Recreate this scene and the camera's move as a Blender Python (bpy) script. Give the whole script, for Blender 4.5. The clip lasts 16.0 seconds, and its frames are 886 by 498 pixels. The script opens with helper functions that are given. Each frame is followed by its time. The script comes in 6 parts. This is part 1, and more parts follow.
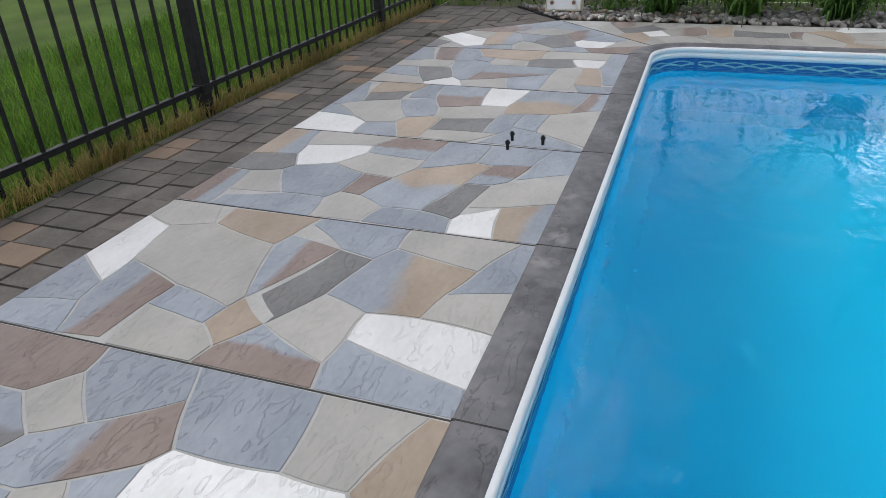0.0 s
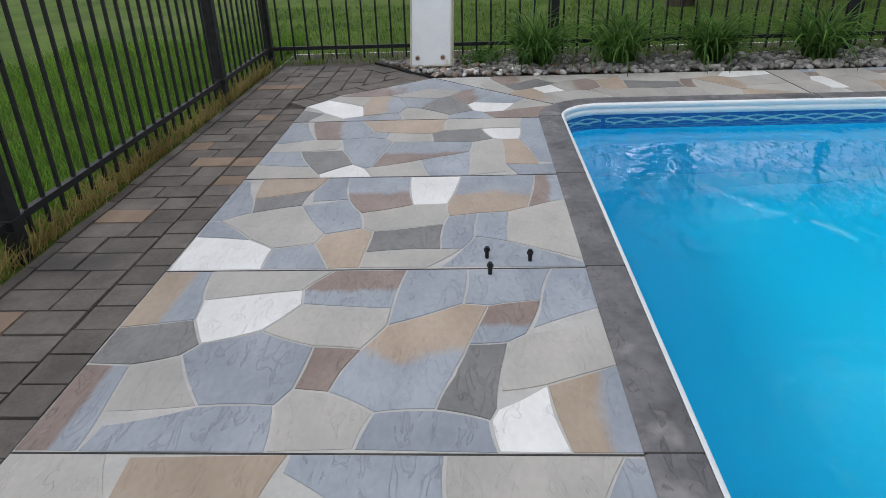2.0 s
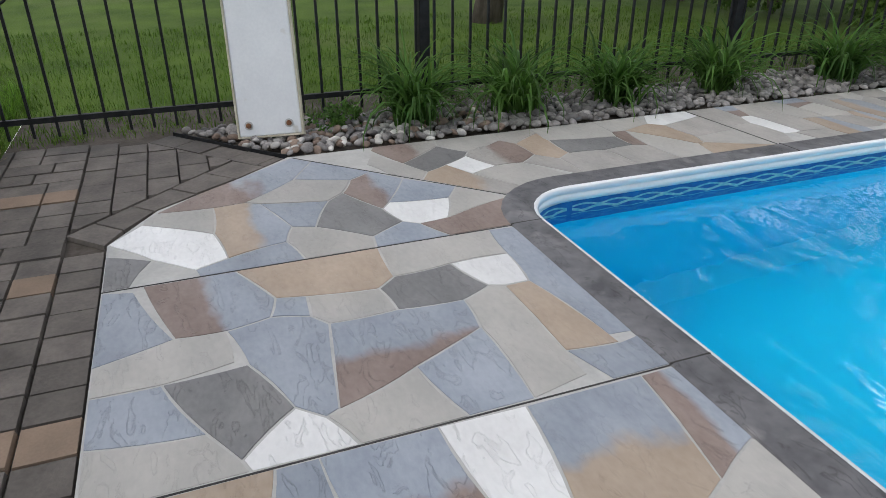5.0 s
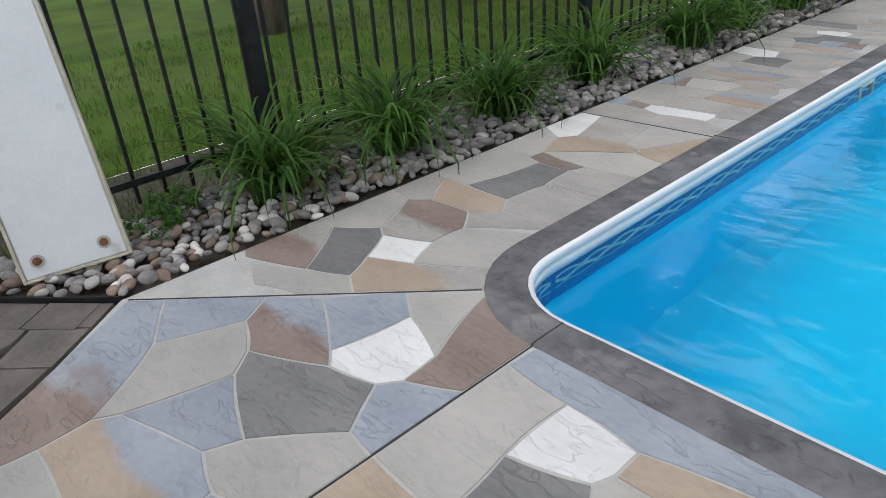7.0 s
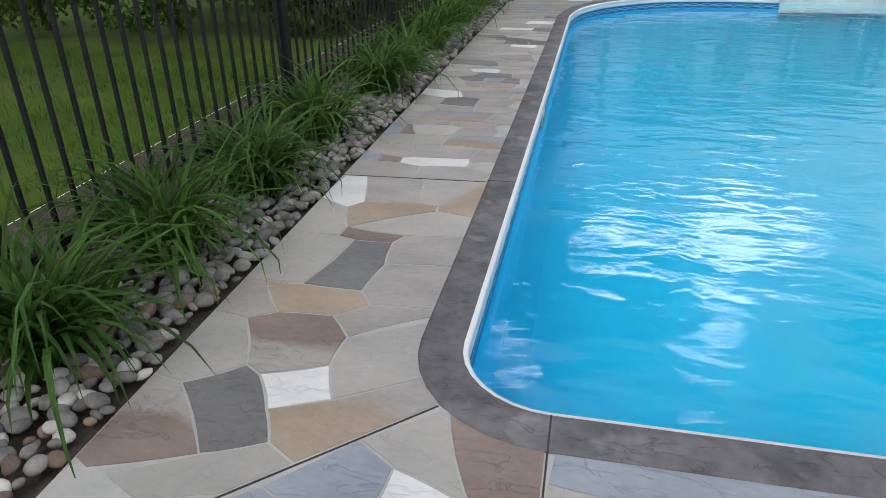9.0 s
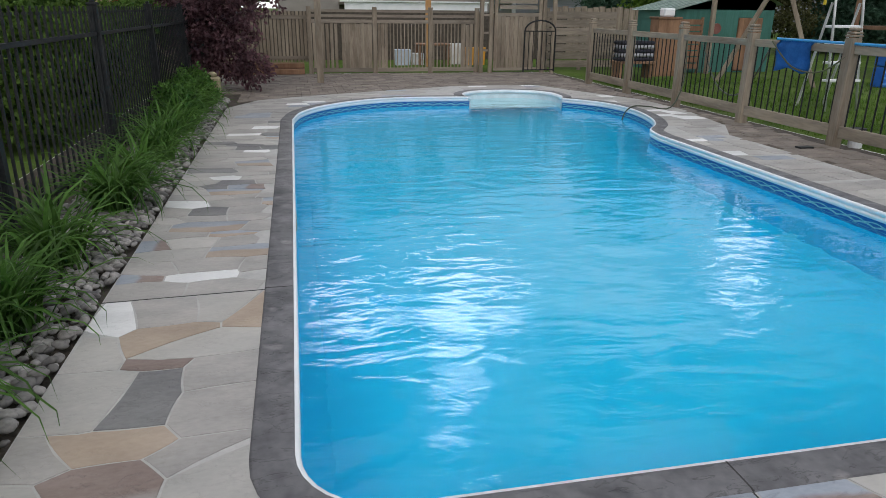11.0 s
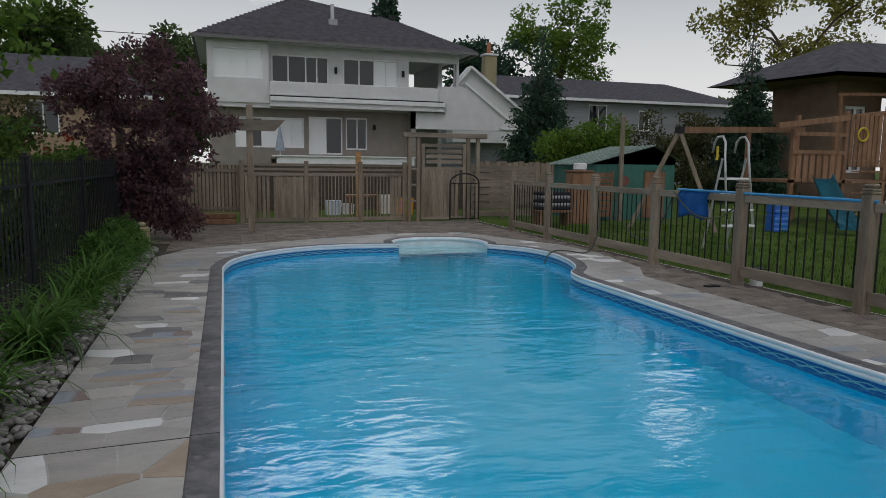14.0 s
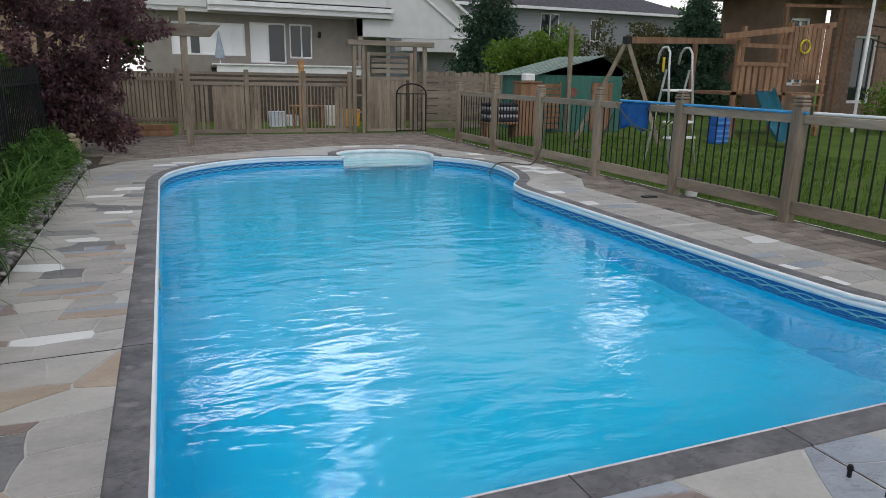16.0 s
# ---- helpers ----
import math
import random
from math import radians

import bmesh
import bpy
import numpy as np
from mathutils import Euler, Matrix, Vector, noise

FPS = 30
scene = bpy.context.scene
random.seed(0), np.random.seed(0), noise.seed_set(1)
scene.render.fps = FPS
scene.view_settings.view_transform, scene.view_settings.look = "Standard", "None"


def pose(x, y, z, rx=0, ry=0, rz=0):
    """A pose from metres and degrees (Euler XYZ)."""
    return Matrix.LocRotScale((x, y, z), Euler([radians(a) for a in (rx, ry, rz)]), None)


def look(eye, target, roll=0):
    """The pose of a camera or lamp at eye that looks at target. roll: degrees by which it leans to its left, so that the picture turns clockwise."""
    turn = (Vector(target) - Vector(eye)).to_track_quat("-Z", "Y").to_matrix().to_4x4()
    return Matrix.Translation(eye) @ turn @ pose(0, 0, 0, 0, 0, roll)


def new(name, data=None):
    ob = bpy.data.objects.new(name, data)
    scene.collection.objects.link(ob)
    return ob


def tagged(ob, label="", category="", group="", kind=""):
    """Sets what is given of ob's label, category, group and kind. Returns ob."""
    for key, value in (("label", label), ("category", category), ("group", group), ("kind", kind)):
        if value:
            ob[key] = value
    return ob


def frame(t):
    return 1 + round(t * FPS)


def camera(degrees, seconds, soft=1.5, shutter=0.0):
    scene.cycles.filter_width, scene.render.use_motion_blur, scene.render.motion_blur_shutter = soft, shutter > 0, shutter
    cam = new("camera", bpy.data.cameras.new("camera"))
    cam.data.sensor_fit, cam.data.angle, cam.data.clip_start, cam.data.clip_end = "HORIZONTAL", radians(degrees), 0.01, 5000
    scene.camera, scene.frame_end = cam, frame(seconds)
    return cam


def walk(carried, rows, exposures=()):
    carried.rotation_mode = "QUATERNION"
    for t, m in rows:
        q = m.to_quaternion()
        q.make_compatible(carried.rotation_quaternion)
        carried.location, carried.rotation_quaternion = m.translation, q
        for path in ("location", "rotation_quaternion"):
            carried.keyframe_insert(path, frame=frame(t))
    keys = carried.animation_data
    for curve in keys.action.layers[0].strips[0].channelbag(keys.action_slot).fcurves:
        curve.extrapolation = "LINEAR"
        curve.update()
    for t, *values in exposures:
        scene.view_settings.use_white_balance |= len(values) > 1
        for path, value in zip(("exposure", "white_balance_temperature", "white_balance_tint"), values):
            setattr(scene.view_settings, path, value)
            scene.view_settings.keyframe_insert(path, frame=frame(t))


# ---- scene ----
cam = camera(66.0, 16.0, soft=0.7)
PATH = [
    (0, (5.743, 0.315, 1.236), (4.1, -0.306, 0.279), -2.4),
    (0.5, (5.651, 0.019, 1.243), (3.929, -0.387, 0.311), -4.2),
    (1, (5.48, -0.203, 1.236), (3.728, -0.499, 0.318), -3.0),
    (1.5, (5.163, -0.403, 1.246), (3.397, -0.639, 0.336), -2.5),
    (2, (4.84, -0.57, 1.25), (3.048, -0.673, 0.366), -2.1),
    (2.5, (4.529, -0.732, 1.227), (2.731, -0.682, 0.353), -0.8),
    (3, (4.163, -0.906, 1.232), (2.363, -0.792, 0.368), -0.4),
    (3.5, (3.859, -1.067, 1.243), (2.069, -0.858, 0.376), 0.3),
    (3.7, (3.738, -1.109, 1.236), (1.955, -0.837, 0.373), 0.4),
    (5.8, (2.211, -1.515, 1.27), (0.615, -0.701, 0.382), -0.2),
    (6, (2.084, -1.45, 1.212), (0.507, -0.589, 0.332), -0.2),
    (6.5, (1.752, -1.424, 1.254), (0.319, -0.381, 0.328), -1.3),
    (7, (1.43, -1.438, 1.252), (0.095, -0.285, 0.31), -4.5),
    (7.5, (1.137, -1.469, 1.28), (0.008, -0.131, 0.313), -2.5),
    (8, (0.837, -1.591, 1.376), (0.01, -0.054, 0.4), -2.2),
    (8.5, (0.583, -1.632, 1.362), (-0.077, 0.012, 0.433), -2.1),
    (9, (0.35, -1.611, 1.37), (-0.032, 0.128, 0.46), -0.7),
    (9.5, (0.181, -1.614, 1.375), (0.246, 0.158, 0.448), -0.3),
    (9.7, (0.129, -1.669, 1.417), (0.306, 0.102, 0.505), 1.0),
    (11.8, (0.072, -1.719, 1.448), (0.527, 0.174, 0.989), 0.8),
    (12, (0.069, -1.724, 1.432), (0.547, 0.175, 1.023), 1.3),
    (12.5, (0.009, -1.73, 1.446), (0.515, 0.18, 1.138), 1.1),
    (13, (0.021, -1.765, 1.474), (0.524, 0.16, 1.275), 0.2),
    (13.2, (0.035, -1.794, 1.479), (0.543, 0.134, 1.325), 0.0),
    (13.5, (0.016, -1.822, 1.46), (0.547, 0.101, 1.33), 0.7),
    (14, (0.051, -1.833, 1.438), (0.658, 0.057, 1.192), 0.7),
    (14.5, (0.081, -1.822, 1.441), (0.676, 0.067, 1.164), 1.0),
    (15, (0.151, -1.867, 1.44), (0.776, 0.008, 1.132), 0.7),
    (15.5, (0.141, -1.862, 1.424), (0.821, -0.02, 1.045), 1.1),
    (16, (0.151, -1.893, 1.423), (0.877, -0.096, 0.931), 1.1),
]
EXPOSURES = [(0.0, 0.25), (3.0, 0.33), (6.0, 0.33), (7.0, 0.4), (8.0, 0.28), (9.5, 0.2), (12.0, 0.1), (12.5, 0.2), (13.0, 0.22), (13.5, -0.3), (14.0, -0.68), (14.5, -0.4), (15.0, 0.0), (16.0, 0.0)]
walk(cam, [(t, look(eye, target, roll)) for t, eye, target, roll in PATH], EXPOSURES)

# ---- sky and sun: a broken bright overcast, the sun high behind thin cloud ----
SUN_EL, SUN_AZ = radians(52), radians(-165)
world = bpy.data.worlds.new("sky")
scene.world = world
world.use_nodes = True
wn, wl = world.node_tree.nodes, world.node_tree.links
wn.clear()
w_out, w_bg = wn.new("ShaderNodeOutputWorld"), wn.new("ShaderNodeBackground")
w_sky = wn.new("ShaderNodeTexSky")
w_sky.sky_type, w_sky.sun_disc = "NISHITA", False
w_sky.sun_elevation, w_sky.sun_rotation = SUN_EL, SUN_AZ
w_tc, w_map, w_noise, w_ramp, w_mix = (wn.new("ShaderNodeTexCoord"), wn.new("ShaderNodeMapping"), wn.new("ShaderNodeTexNoise"),
                                       wn.new("ShaderNodeValToRGB"), wn.new("ShaderNodeMixRGB"))
w_map.inputs["Scale"].default_value = (1.0, 1.0, 2.6)
w_noise.inputs["Scale"].default_value, w_noise.inputs["Detail"].default_value, w_noise.inputs["Roughness"].default_value = 2.6, 6.0, 0.55
w_ramp.color_ramp.elements[0].position, w_ramp.color_ramp.elements[1].position = 0.48, 0.60
w_mix.inputs[2].default_value = (15.0, 15.0, 15.0, 1)
wl.new(w_tc.outputs["Generated"], w_map.inputs["Vector"])
wl.new(w_map.outputs["Vector"], w_noise.inputs["Vector"])
wl.new(w_noise.outputs["Fac"], w_ramp.inputs["Fac"])
# haze towards the horizon
w_sep, w_haze, w_max = wn.new("ShaderNodeSeparateXYZ"), wn.new("ShaderNodeMapRange"), wn.new("ShaderNodeMath")
w_haze.inputs["From Min"].default_value, w_haze.inputs["From Max"].default_value = 0.10, 0.42
w_haze.inputs["To Min"].default_value, w_haze.inputs["To Max"].default_value = 1.0, 0.0
w_max.operation = "MAXIMUM"
wl.new(w_tc.outputs["Generated"], w_sep.inputs["Vector"])
wl.new(w_sep.outputs["Z"], w_haze.inputs["Value"])
wl.new(w_haze.outputs["Result"], w_max.inputs[0])
wl.new(w_ramp.outputs["Color"], w_max.inputs[1])
wl.new(w_max.outputs[0], w_mix.inputs[0])
wl.new(w_sky.outputs["Color"], w_mix.inputs[1])
# bright gaps and sunlit edges in the cloud
w_gmap, w_gap, w_gr, w_low, w_fac, w_glow = (wn.new("ShaderNodeMapping"), wn.new("ShaderNodeTexNoise"), wn.new("ShaderNodeMapRange"), wn.new("ShaderNodeMath"),
                                             wn.new("ShaderNodeMath"), wn.new("ShaderNodeMixRGB"))
w_gmap.inputs["Scale"].default_value, w_gmap.inputs["Location"].default_value = (1.0, 1.0, 1.5), (12.12, 39.82, -6.96)
w_gap.inputs["Scale"].default_value, w_gap.inputs["Detail"].default_value, w_gap.inputs["Roughness"].default_value = 5.0, 3.0, 0.5
w_gr.inputs["From Min"].default_value, w_gr.inputs["From Max"].default_value = 0.622, 0.675
w_low.operation, w_fac.operation = "SUBTRACT", "MULTIPLY"
w_low.inputs[0].default_value = 1.0
w_glow.inputs[2].default_value = (66.0, 66.0, 67.0, 1)
wl.new(w_tc.outputs["Generated"], w_gmap.inputs["Vector"])
wl.new(w_gmap.outputs["Vector"], w_gap.inputs["Vector"])
wl.new(w_gap.outputs["Fac"], w_gr.inputs["Value"])
w_rise = wn.new("ShaderNodeMapRange")
w_rise.inputs["From Min"].default_value, w_rise.inputs["From Max"].default_value = 0.26, 0.36
w_rise.inputs["To Min"].default_value, w_rise.inputs["To Max"].default_value = 1.0, 0.0
wl.new(w_sep.outputs["Z"], w_rise.inputs["Value"])
wl.new(w_rise.outputs["Result"], w_low.inputs[1])
wl.new(w_gr.outputs["Result"], w_fac.inputs[0])
wl.new(w_low.outputs[0], w_fac.inputs[1])
wl.new(w_fac.outputs[0], w_glow.inputs[0])
wl.new(w_mix.outputs["Color"], w_glow.inputs[1])
wl.new(w_glow.outputs["Color"], w_bg.inputs["Color"])
wl.new(w_bg.outputs["Background"], w_out.inputs["Surface"])
w_bg.inputs["Strength"].default_value = 0.078

sun = new("sun", bpy.data.lights.new("sun", "SUN"))
sun.data.energy, sun.data.angle, sun.data.color = 0.6, radians(20), (1.0, 0.96, 0.90)
sun_dir = Vector((math.sin(SUN_AZ) * math.cos(SUN_EL), math.cos(SUN_AZ) * math.cos(SUN_EL), math.sin(SUN_EL)))
sun.matrix_world = look(sun_dir * 60, (0, 0, 0))

# ---- materials ----
def mk(name, c1, c2, scale=4.0, rough=0.7, bump=0.2, fine=60.0, metal=0.0, rand=0.0, stretch=(1, 1, 1), stain=None, stain_at=0.62,
       stain_scale=1.2, depth=0.004, spec=0.4, veins=0.0, second=None, side="+x"):
    """A surface of two colours mixed by grain at two scales, with fine relief; rand varies it from piece to piece."""
    m = bpy.data.materials.new(name)
    m.use_nodes = True
    n, l = m.node_tree.nodes, m.node_tree.links
    b = n["Principled BSDF"]
    b.inputs["Roughness"].default_value, b.inputs["Metallic"].default_value = rough, metal
    b.inputs["Specular IOR Level"].default_value = spec
    geo, mp = n.new("ShaderNodeNewGeometry"), n.new("ShaderNodeMapping")
    mp.inputs["Scale"].default_value = stretch
    l.new(geo.outputs["Position"], mp.inputs["Vector"])
    big, small = n.new("ShaderNodeTexNoise"), n.new("ShaderNodeTexNoise")
    big.inputs["Scale"].default_value, big.inputs["Detail"].default_value = scale, 5.0
    small.inputs["Scale"].default_value, small.inputs["Detail"].default_value = fine, 4.0
    for t in (big, small):
        l.new(mp.outputs["Vector"], t.inputs["Vector"])
    add = n.new("ShaderNodeMath")
    add.operation = "MULTIPLY_ADD"
    l.new(small.outputs["Fac"], add.inputs[0])
    add.inputs[1].default_value = 0.45
    l.new(big.outputs["Fac"], add.inputs[2])
    ramp = n.new("ShaderNodeValToRGB")
    e = ramp.color_ramp.elements
    e[0].position, e[1].position = 0.52, 0.94
    e[0].color, e[1].color = (*c1, 1), (*c2, 1)
    l.new(add.outputs[0], ramp.inputs["Fac"])
    col = ramp.outputs["Color"]
    if second:
        # a second colour washed over one side, with a ragged soft edge
        tc, sp, wob, ed, m2, r2 = (n.new("ShaderNodeTexCoord"), n.new("ShaderNodeSeparateXYZ"), n.new("ShaderNodeMath"), n.new("ShaderNodeMapRange"),
                                   n.new("ShaderNodeMixRGB"), n.new("ShaderNodeValToRGB"))
        l.new(tc.outputs["Generated"], sp.inputs["Vector"])
        wob.operation = "MULTIPLY_ADD"
        wob.inputs[1].default_value = 0.55
        l.new(big.outputs["Fac"], wob.inputs[0])
        l.new(sp.outputs["X" if side[1] == "x" else "Y"], wob.inputs[2])
        ed.inputs["From Min"].default_value, ed.inputs["From Max"].default_value = (0.69, 0.81) if side[0] == "+" else (0.87, 0.75)
        l.new(wob.outputs[0], ed.inputs["Value"])
        r2.color_ramp.elements[0].position, r2.color_ramp.elements[1].position = 0.52, 0.94
        r2.color_ramp.elements[0].color, r2.color_ramp.elements[1].color = (*second[0], 1), (*second[1], 1)
        l.new(add.outputs[0], r2.inputs["Fac"])
        l.new(ed.outputs["Result"], m2.inputs[0])
        l.new(r2.outputs["Color"], m2.inputs[1])
        l.new(col, m2.inputs[2])
        col = m2.outputs["Color"]
    if stain:
        st, sr, mx = n.new("ShaderNodeTexNoise"), n.new("ShaderNodeValToRGB"), n.new("ShaderNodeMixRGB")
        st.inputs["Scale"].default_value, st.inputs["Detail"].default_value = stain_scale, 6.0
        l.new(geo.outputs["Position"], st.inputs["Vector"])
        sr.color_ramp.elements[0].position, sr.color_ramp.elements[1].position = stain_at, stain_at + 0.12
        l.new(st.outputs["Fac"], sr.inputs["Fac"])
        l.new(sr.outputs["Color"], mx.inputs[0])
        l.new(col, mx.inputs[1])
        mx.inputs[2].default_value = (*stain, 1)
        col = mx.outputs["Color"]
    if veins:
        vn, vr, vm = n.new("ShaderNodeTexNoise"), n.new("ShaderNodeValToRGB"), n.new("ShaderNodeMixRGB")
        vn.inputs["Scale"].default_value, vn.inputs["Detail"].default_value, vn.inputs["Distortion"].default_value = 11.0, 6.0, 1.2
        vmp = n.new("ShaderNodeMapping")
        vmp.inputs["Scale"].default_value = (0.5, 1.5, 1.0)
        who, ang, rot = n.new("ShaderNodeObjectInfo"), n.new("ShaderNodeMath"), n.new("ShaderNodeCombineXYZ")
        ang.operation = "MULTIPLY"
        ang.inputs[1].default_value = 3.1
        l.new(who.outputs["Random"], ang.inputs[0])
        l.new(ang.outputs[0], rot.inputs["Z"])
        l.new(rot.outputs[0], vmp.inputs["Rotation"])
        l.new(geo.outputs["Position"], vmp.inputs["Vector"])
        l.new(vmp.outputs["Vector"], vn.inputs["Vector"])
        for pos, v in ((0.555, 0.0), (0.572, 1.0), (0.578, 1.0), (0.598, 0.0)):
            el = vr.color_ramp.elements.new(pos)
            el.color = (v, v, v, 1)
        vr.color_ramp.elements[0].color, vr.color_ramp.elements[-1].color = (0, 0, 0, 1), (0, 0, 0, 1)
        l.new(vn.outputs["Fac"], vr.inputs["Fac"])
        vm.blend_type = "MULTIPLY"
        vs = n.new("ShaderNodeMath")
        vs.operation = "MULTIPLY"
        vs.inputs[1].default_value = veins
        l.new(vr.outputs["Color"], vs.inputs[0])
        l.new(vs.outputs[0], vm.inputs[0])
        l.new(col, vm.inputs[1])
        vm.inputs[2].default_value = (0.35, 0.34, 0.33, 1)
        col = vm.outputs["Color"]
        ad2 = n.new("ShaderNodeMath")
        ad2.operation = "MULTIPLY_ADD"
        ad2.inputs[1].default_value = -0.5
        l.new(vr.outputs["Color"], ad2.inputs[0])
        l.new(add.outputs[0], ad2.inputs[2])
        add = ad2
    if rand:
        info, hs, mr = n.new("ShaderNodeObjectInfo"), n.new("ShaderNodeHueSaturation"), n.new("ShaderNodeMapRange")
        mr.inputs["To Min"].default_value, mr.inputs["To Max"].default_value = 1 - rand, 1 + rand
        l.new(info.outputs["Random"], mr.inputs["Value"])
        l.new(mr.outputs["Result"], hs.inputs["Value"])
        l.new(col, hs.inputs["Color"])
        col = hs.outputs["Color"]
    l.new(col, b.inputs["Base Color"])
    if bump:
        bp = n.new("ShaderNodeBump")
        bp.inputs["Strength"].default_value, bp.inputs["Distance"].default_value = bump, depth
        l.new(add.outputs[0], bp.inputs["Height"])
        l.new(bp.outputs["Normal"], b.inputs["Normal"])
    return m


def island(m, amount):
    """Vary a joined mesh from piece to piece."""
    n, l = m.node_tree.nodes, m.node_tree.links
    b = n["Principled BSDF"]
    src = b.inputs["Base Color"].links[0].from_socket
    geo, hs, mr = n.new("ShaderNodeNewGeometry"), n.new("ShaderNodeHueSaturation"), n.new("ShaderNodeMapRange")
    mr.inputs["To Min"].default_value, mr.inputs["To Max"].default_value = 1 - amount, 1 + amount
    l.new(geo.outputs["Random Per Island"], mr.inputs["Value"])
    l.new(mr.outputs["Result"], hs.inputs["Value"])
    l.new(src, hs.inputs["Color"])
    l.new(hs.outputs["Color"], b.inputs["Base Color"])
    return m


SLATE = dict(scale=3.0, fine=30.0, bump=0.6, depth=0.008, rough=0.5, stretch=(1.0, 1.7, 1.0), rand=0.10, veins=0.17)
TONES = {"G": ((0.255, 0.285, 0.33), (0.36, 0.39, 0.435)), "B": ((0.375, 0.362, 0.335), (0.47, 0.45, 0.415)), "O": ((0.345, 0.268, 0.20), (0.44, 0.355, 0.275)),
         "R": ((0.205, 0.152, 0.13), (0.30, 0.235, 0.205)), "D": ((0.155, 0.152, 0.152), (0.235, 0.23, 0.225)), "S": ((0.31, 0.295, 0.275), (0.43, 0.405, 0.375)),
         "W": ((0.72, 0.715, 0.70), (0.86, 0.855, 0.84))}
TILE = {}


def slate(tone):
    """The stained stamped concrete of one tone, or of two running into one another."""
    if tone not in TILE:
        a = tone[0]
        more = dict(SLATE)
        if a in "BOS":
            more.update(veins=0.10, bump=0.35)
        if a == "W":
            more.update(veins=0.03, stain=(0.55, 0.52, 0.48), stain_at=0.68)
        if len(tone) > 1:
            more.update(second=TONES[tone[2]], side=tone[3:])
        TILE[tone] = mk("slate_" + a.lower(), *TONES[a], **more)
    return TILE[tone]


M_GROUT = mk("grout", (0.42, 0.415, 0.395), (0.53, 0.52, 0.495), scale=8, rough=0.9)
M_CUT = mk("saw_cut", (0.03, 0.03, 0.03), (0.07, 0.065, 0.06), rough=0.95)
M_COPING = mk("stained_coping", (0.085, 0.083, 0.088), (0.20, 0.195, 0.20), scale=5, fine=22, bump=0.5, depth=0.006, rough=0.55,
              stain=(0.26, 0.25, 0.245), stain_at=0.60, stain_scale=6, veins=0.5)
M_TRACK = mk("white_vinyl", (0.80, 0.81, 0.82), (0.88, 0.89, 0.90), rough=0.35, bump=0.0)
M_LINER = mk("pool_liner", (0.002, 0.62, 0.91), (0.004, 0.66, 0.94), scale=1.2, rough=0.5, bump=0.0)
M_BAND = mk("liner_band_blue", (0.01, 0.10, 0.36), (0.02, 0.17, 0.47), scale=25, rough=0.4, bump=0.0)
M_WAVE = mk("liner_band_wave", (0.10, 0.42, 0.55), (0.30, 0.60, 0.62), scale=30, rough=0.4, bump=0.0)
M_PAVER = mk("concrete_paver", (0.092, 0.081, 0.072), (0.165, 0.144, 0.126), scale=6, fine=70, bump=0.7, depth=0.006, rough=0.8, rand=0.22,
             stain=(0.07, 0.065, 0.06), stain_at=0.60, stain_scale=1.6)
M_PAVER_TAN = mk("concrete_paver_tan", (0.20, 0.145, 0.105), (0.27, 0.195, 0.14), scale=6, fine=120, bump=0.5, rough=0.85, rand=0.15)
M_SOIL = mk("soil", (0.05, 0.04, 0.03), (0.10, 0.085, 0.07), scale=12, rough=0.95, bump=0.6, depth=0.01)
M_LAWN = mk("lawn_turf", (0.045, 0.085, 0.010), (0.095, 0.155, 0.022), scale=1.1, fine=70, bump=0.9, depth=0.03, rough=0.9,
            stain=(0.10, 0.14, 0.035), stain_at=0.55, stain_scale=0.5, spec=0.15)
M_IRON = mk("black_iron", (0.008, 0.009, 0.010), (0.02, 0.021, 0.023), scale=20, rough=0.55, bump=0.15, spec=0.25)
M_WOOD = mk("weathered_wood", (0.17, 0.135, 0.10), (0.33, 0.275, 0.21), scale=7, fine=45, bump=0.5, stretch=(1, 1, 0.15), rough=0.85, rand=0.14)
M_WOODH = mk("weathered_rail", (0.20, 0.165, 0.125), (0.36, 0.305, 0.235), scale=7, fine=45, bump=0.5, stretch=(1, 0.15, 1), rough=0.85, rand=0.12)
M_WOODX = mk("grey_board", (0.15, 0.125, 0.10), (0.29, 0.245, 0.195), scale=7, fine=45, bump=0.5, stretch=(0.15, 1, 1), rough=0.85, rand=0.18)
M_CEDAR = mk("cedar", (0.17, 0.09, 0.05), (0.30, 0.17, 0.10), scale=6, fine=40, bump=0.4, stretch=(1, 1, 0.2), rough=0.75, rand=0.15)
M_STUCCO = mk("grey_stucco", (0.60, 0.60, 0.61), (0.68, 0.68, 0.69), scale=2, fine=90, bump=0.4, rough=0.92)
M_TAUPE = mk("taupe_stucco", (0.24, 0.215, 0.195), (0.29, 0.265, 0.24), scale=2, fine=90, bump=0.4, rough=0.92)
M_WHITE = mk("white_paint", (0.70, 0.71, 0.72), (0.80, 0.81, 0.82), scale=3, rough=0.5, bump=0.1)
M_SHINGLE = mk("asphalt_shingle", (0.055, 0.053, 0.062), (0.11, 0.105, 0.12), scale=3, fine=50, bump=0.6, rough=0.95, rand=0.15)
M_BRICK = mk("brown_brick", (0.16, 0.10, 0.075), (0.28, 0.19, 0.14), scale=9, fine=60, bump=0.4, rough=0.9, rand=0.2)


def plain(name, c, rough=0.5, metal=0.0):
    return mk(name, tuple(v * 0.88 for v in c), tuple(min(1, v * 1.1) for v in c), scale=6, rough=rough, metal=metal, bump=0.08)


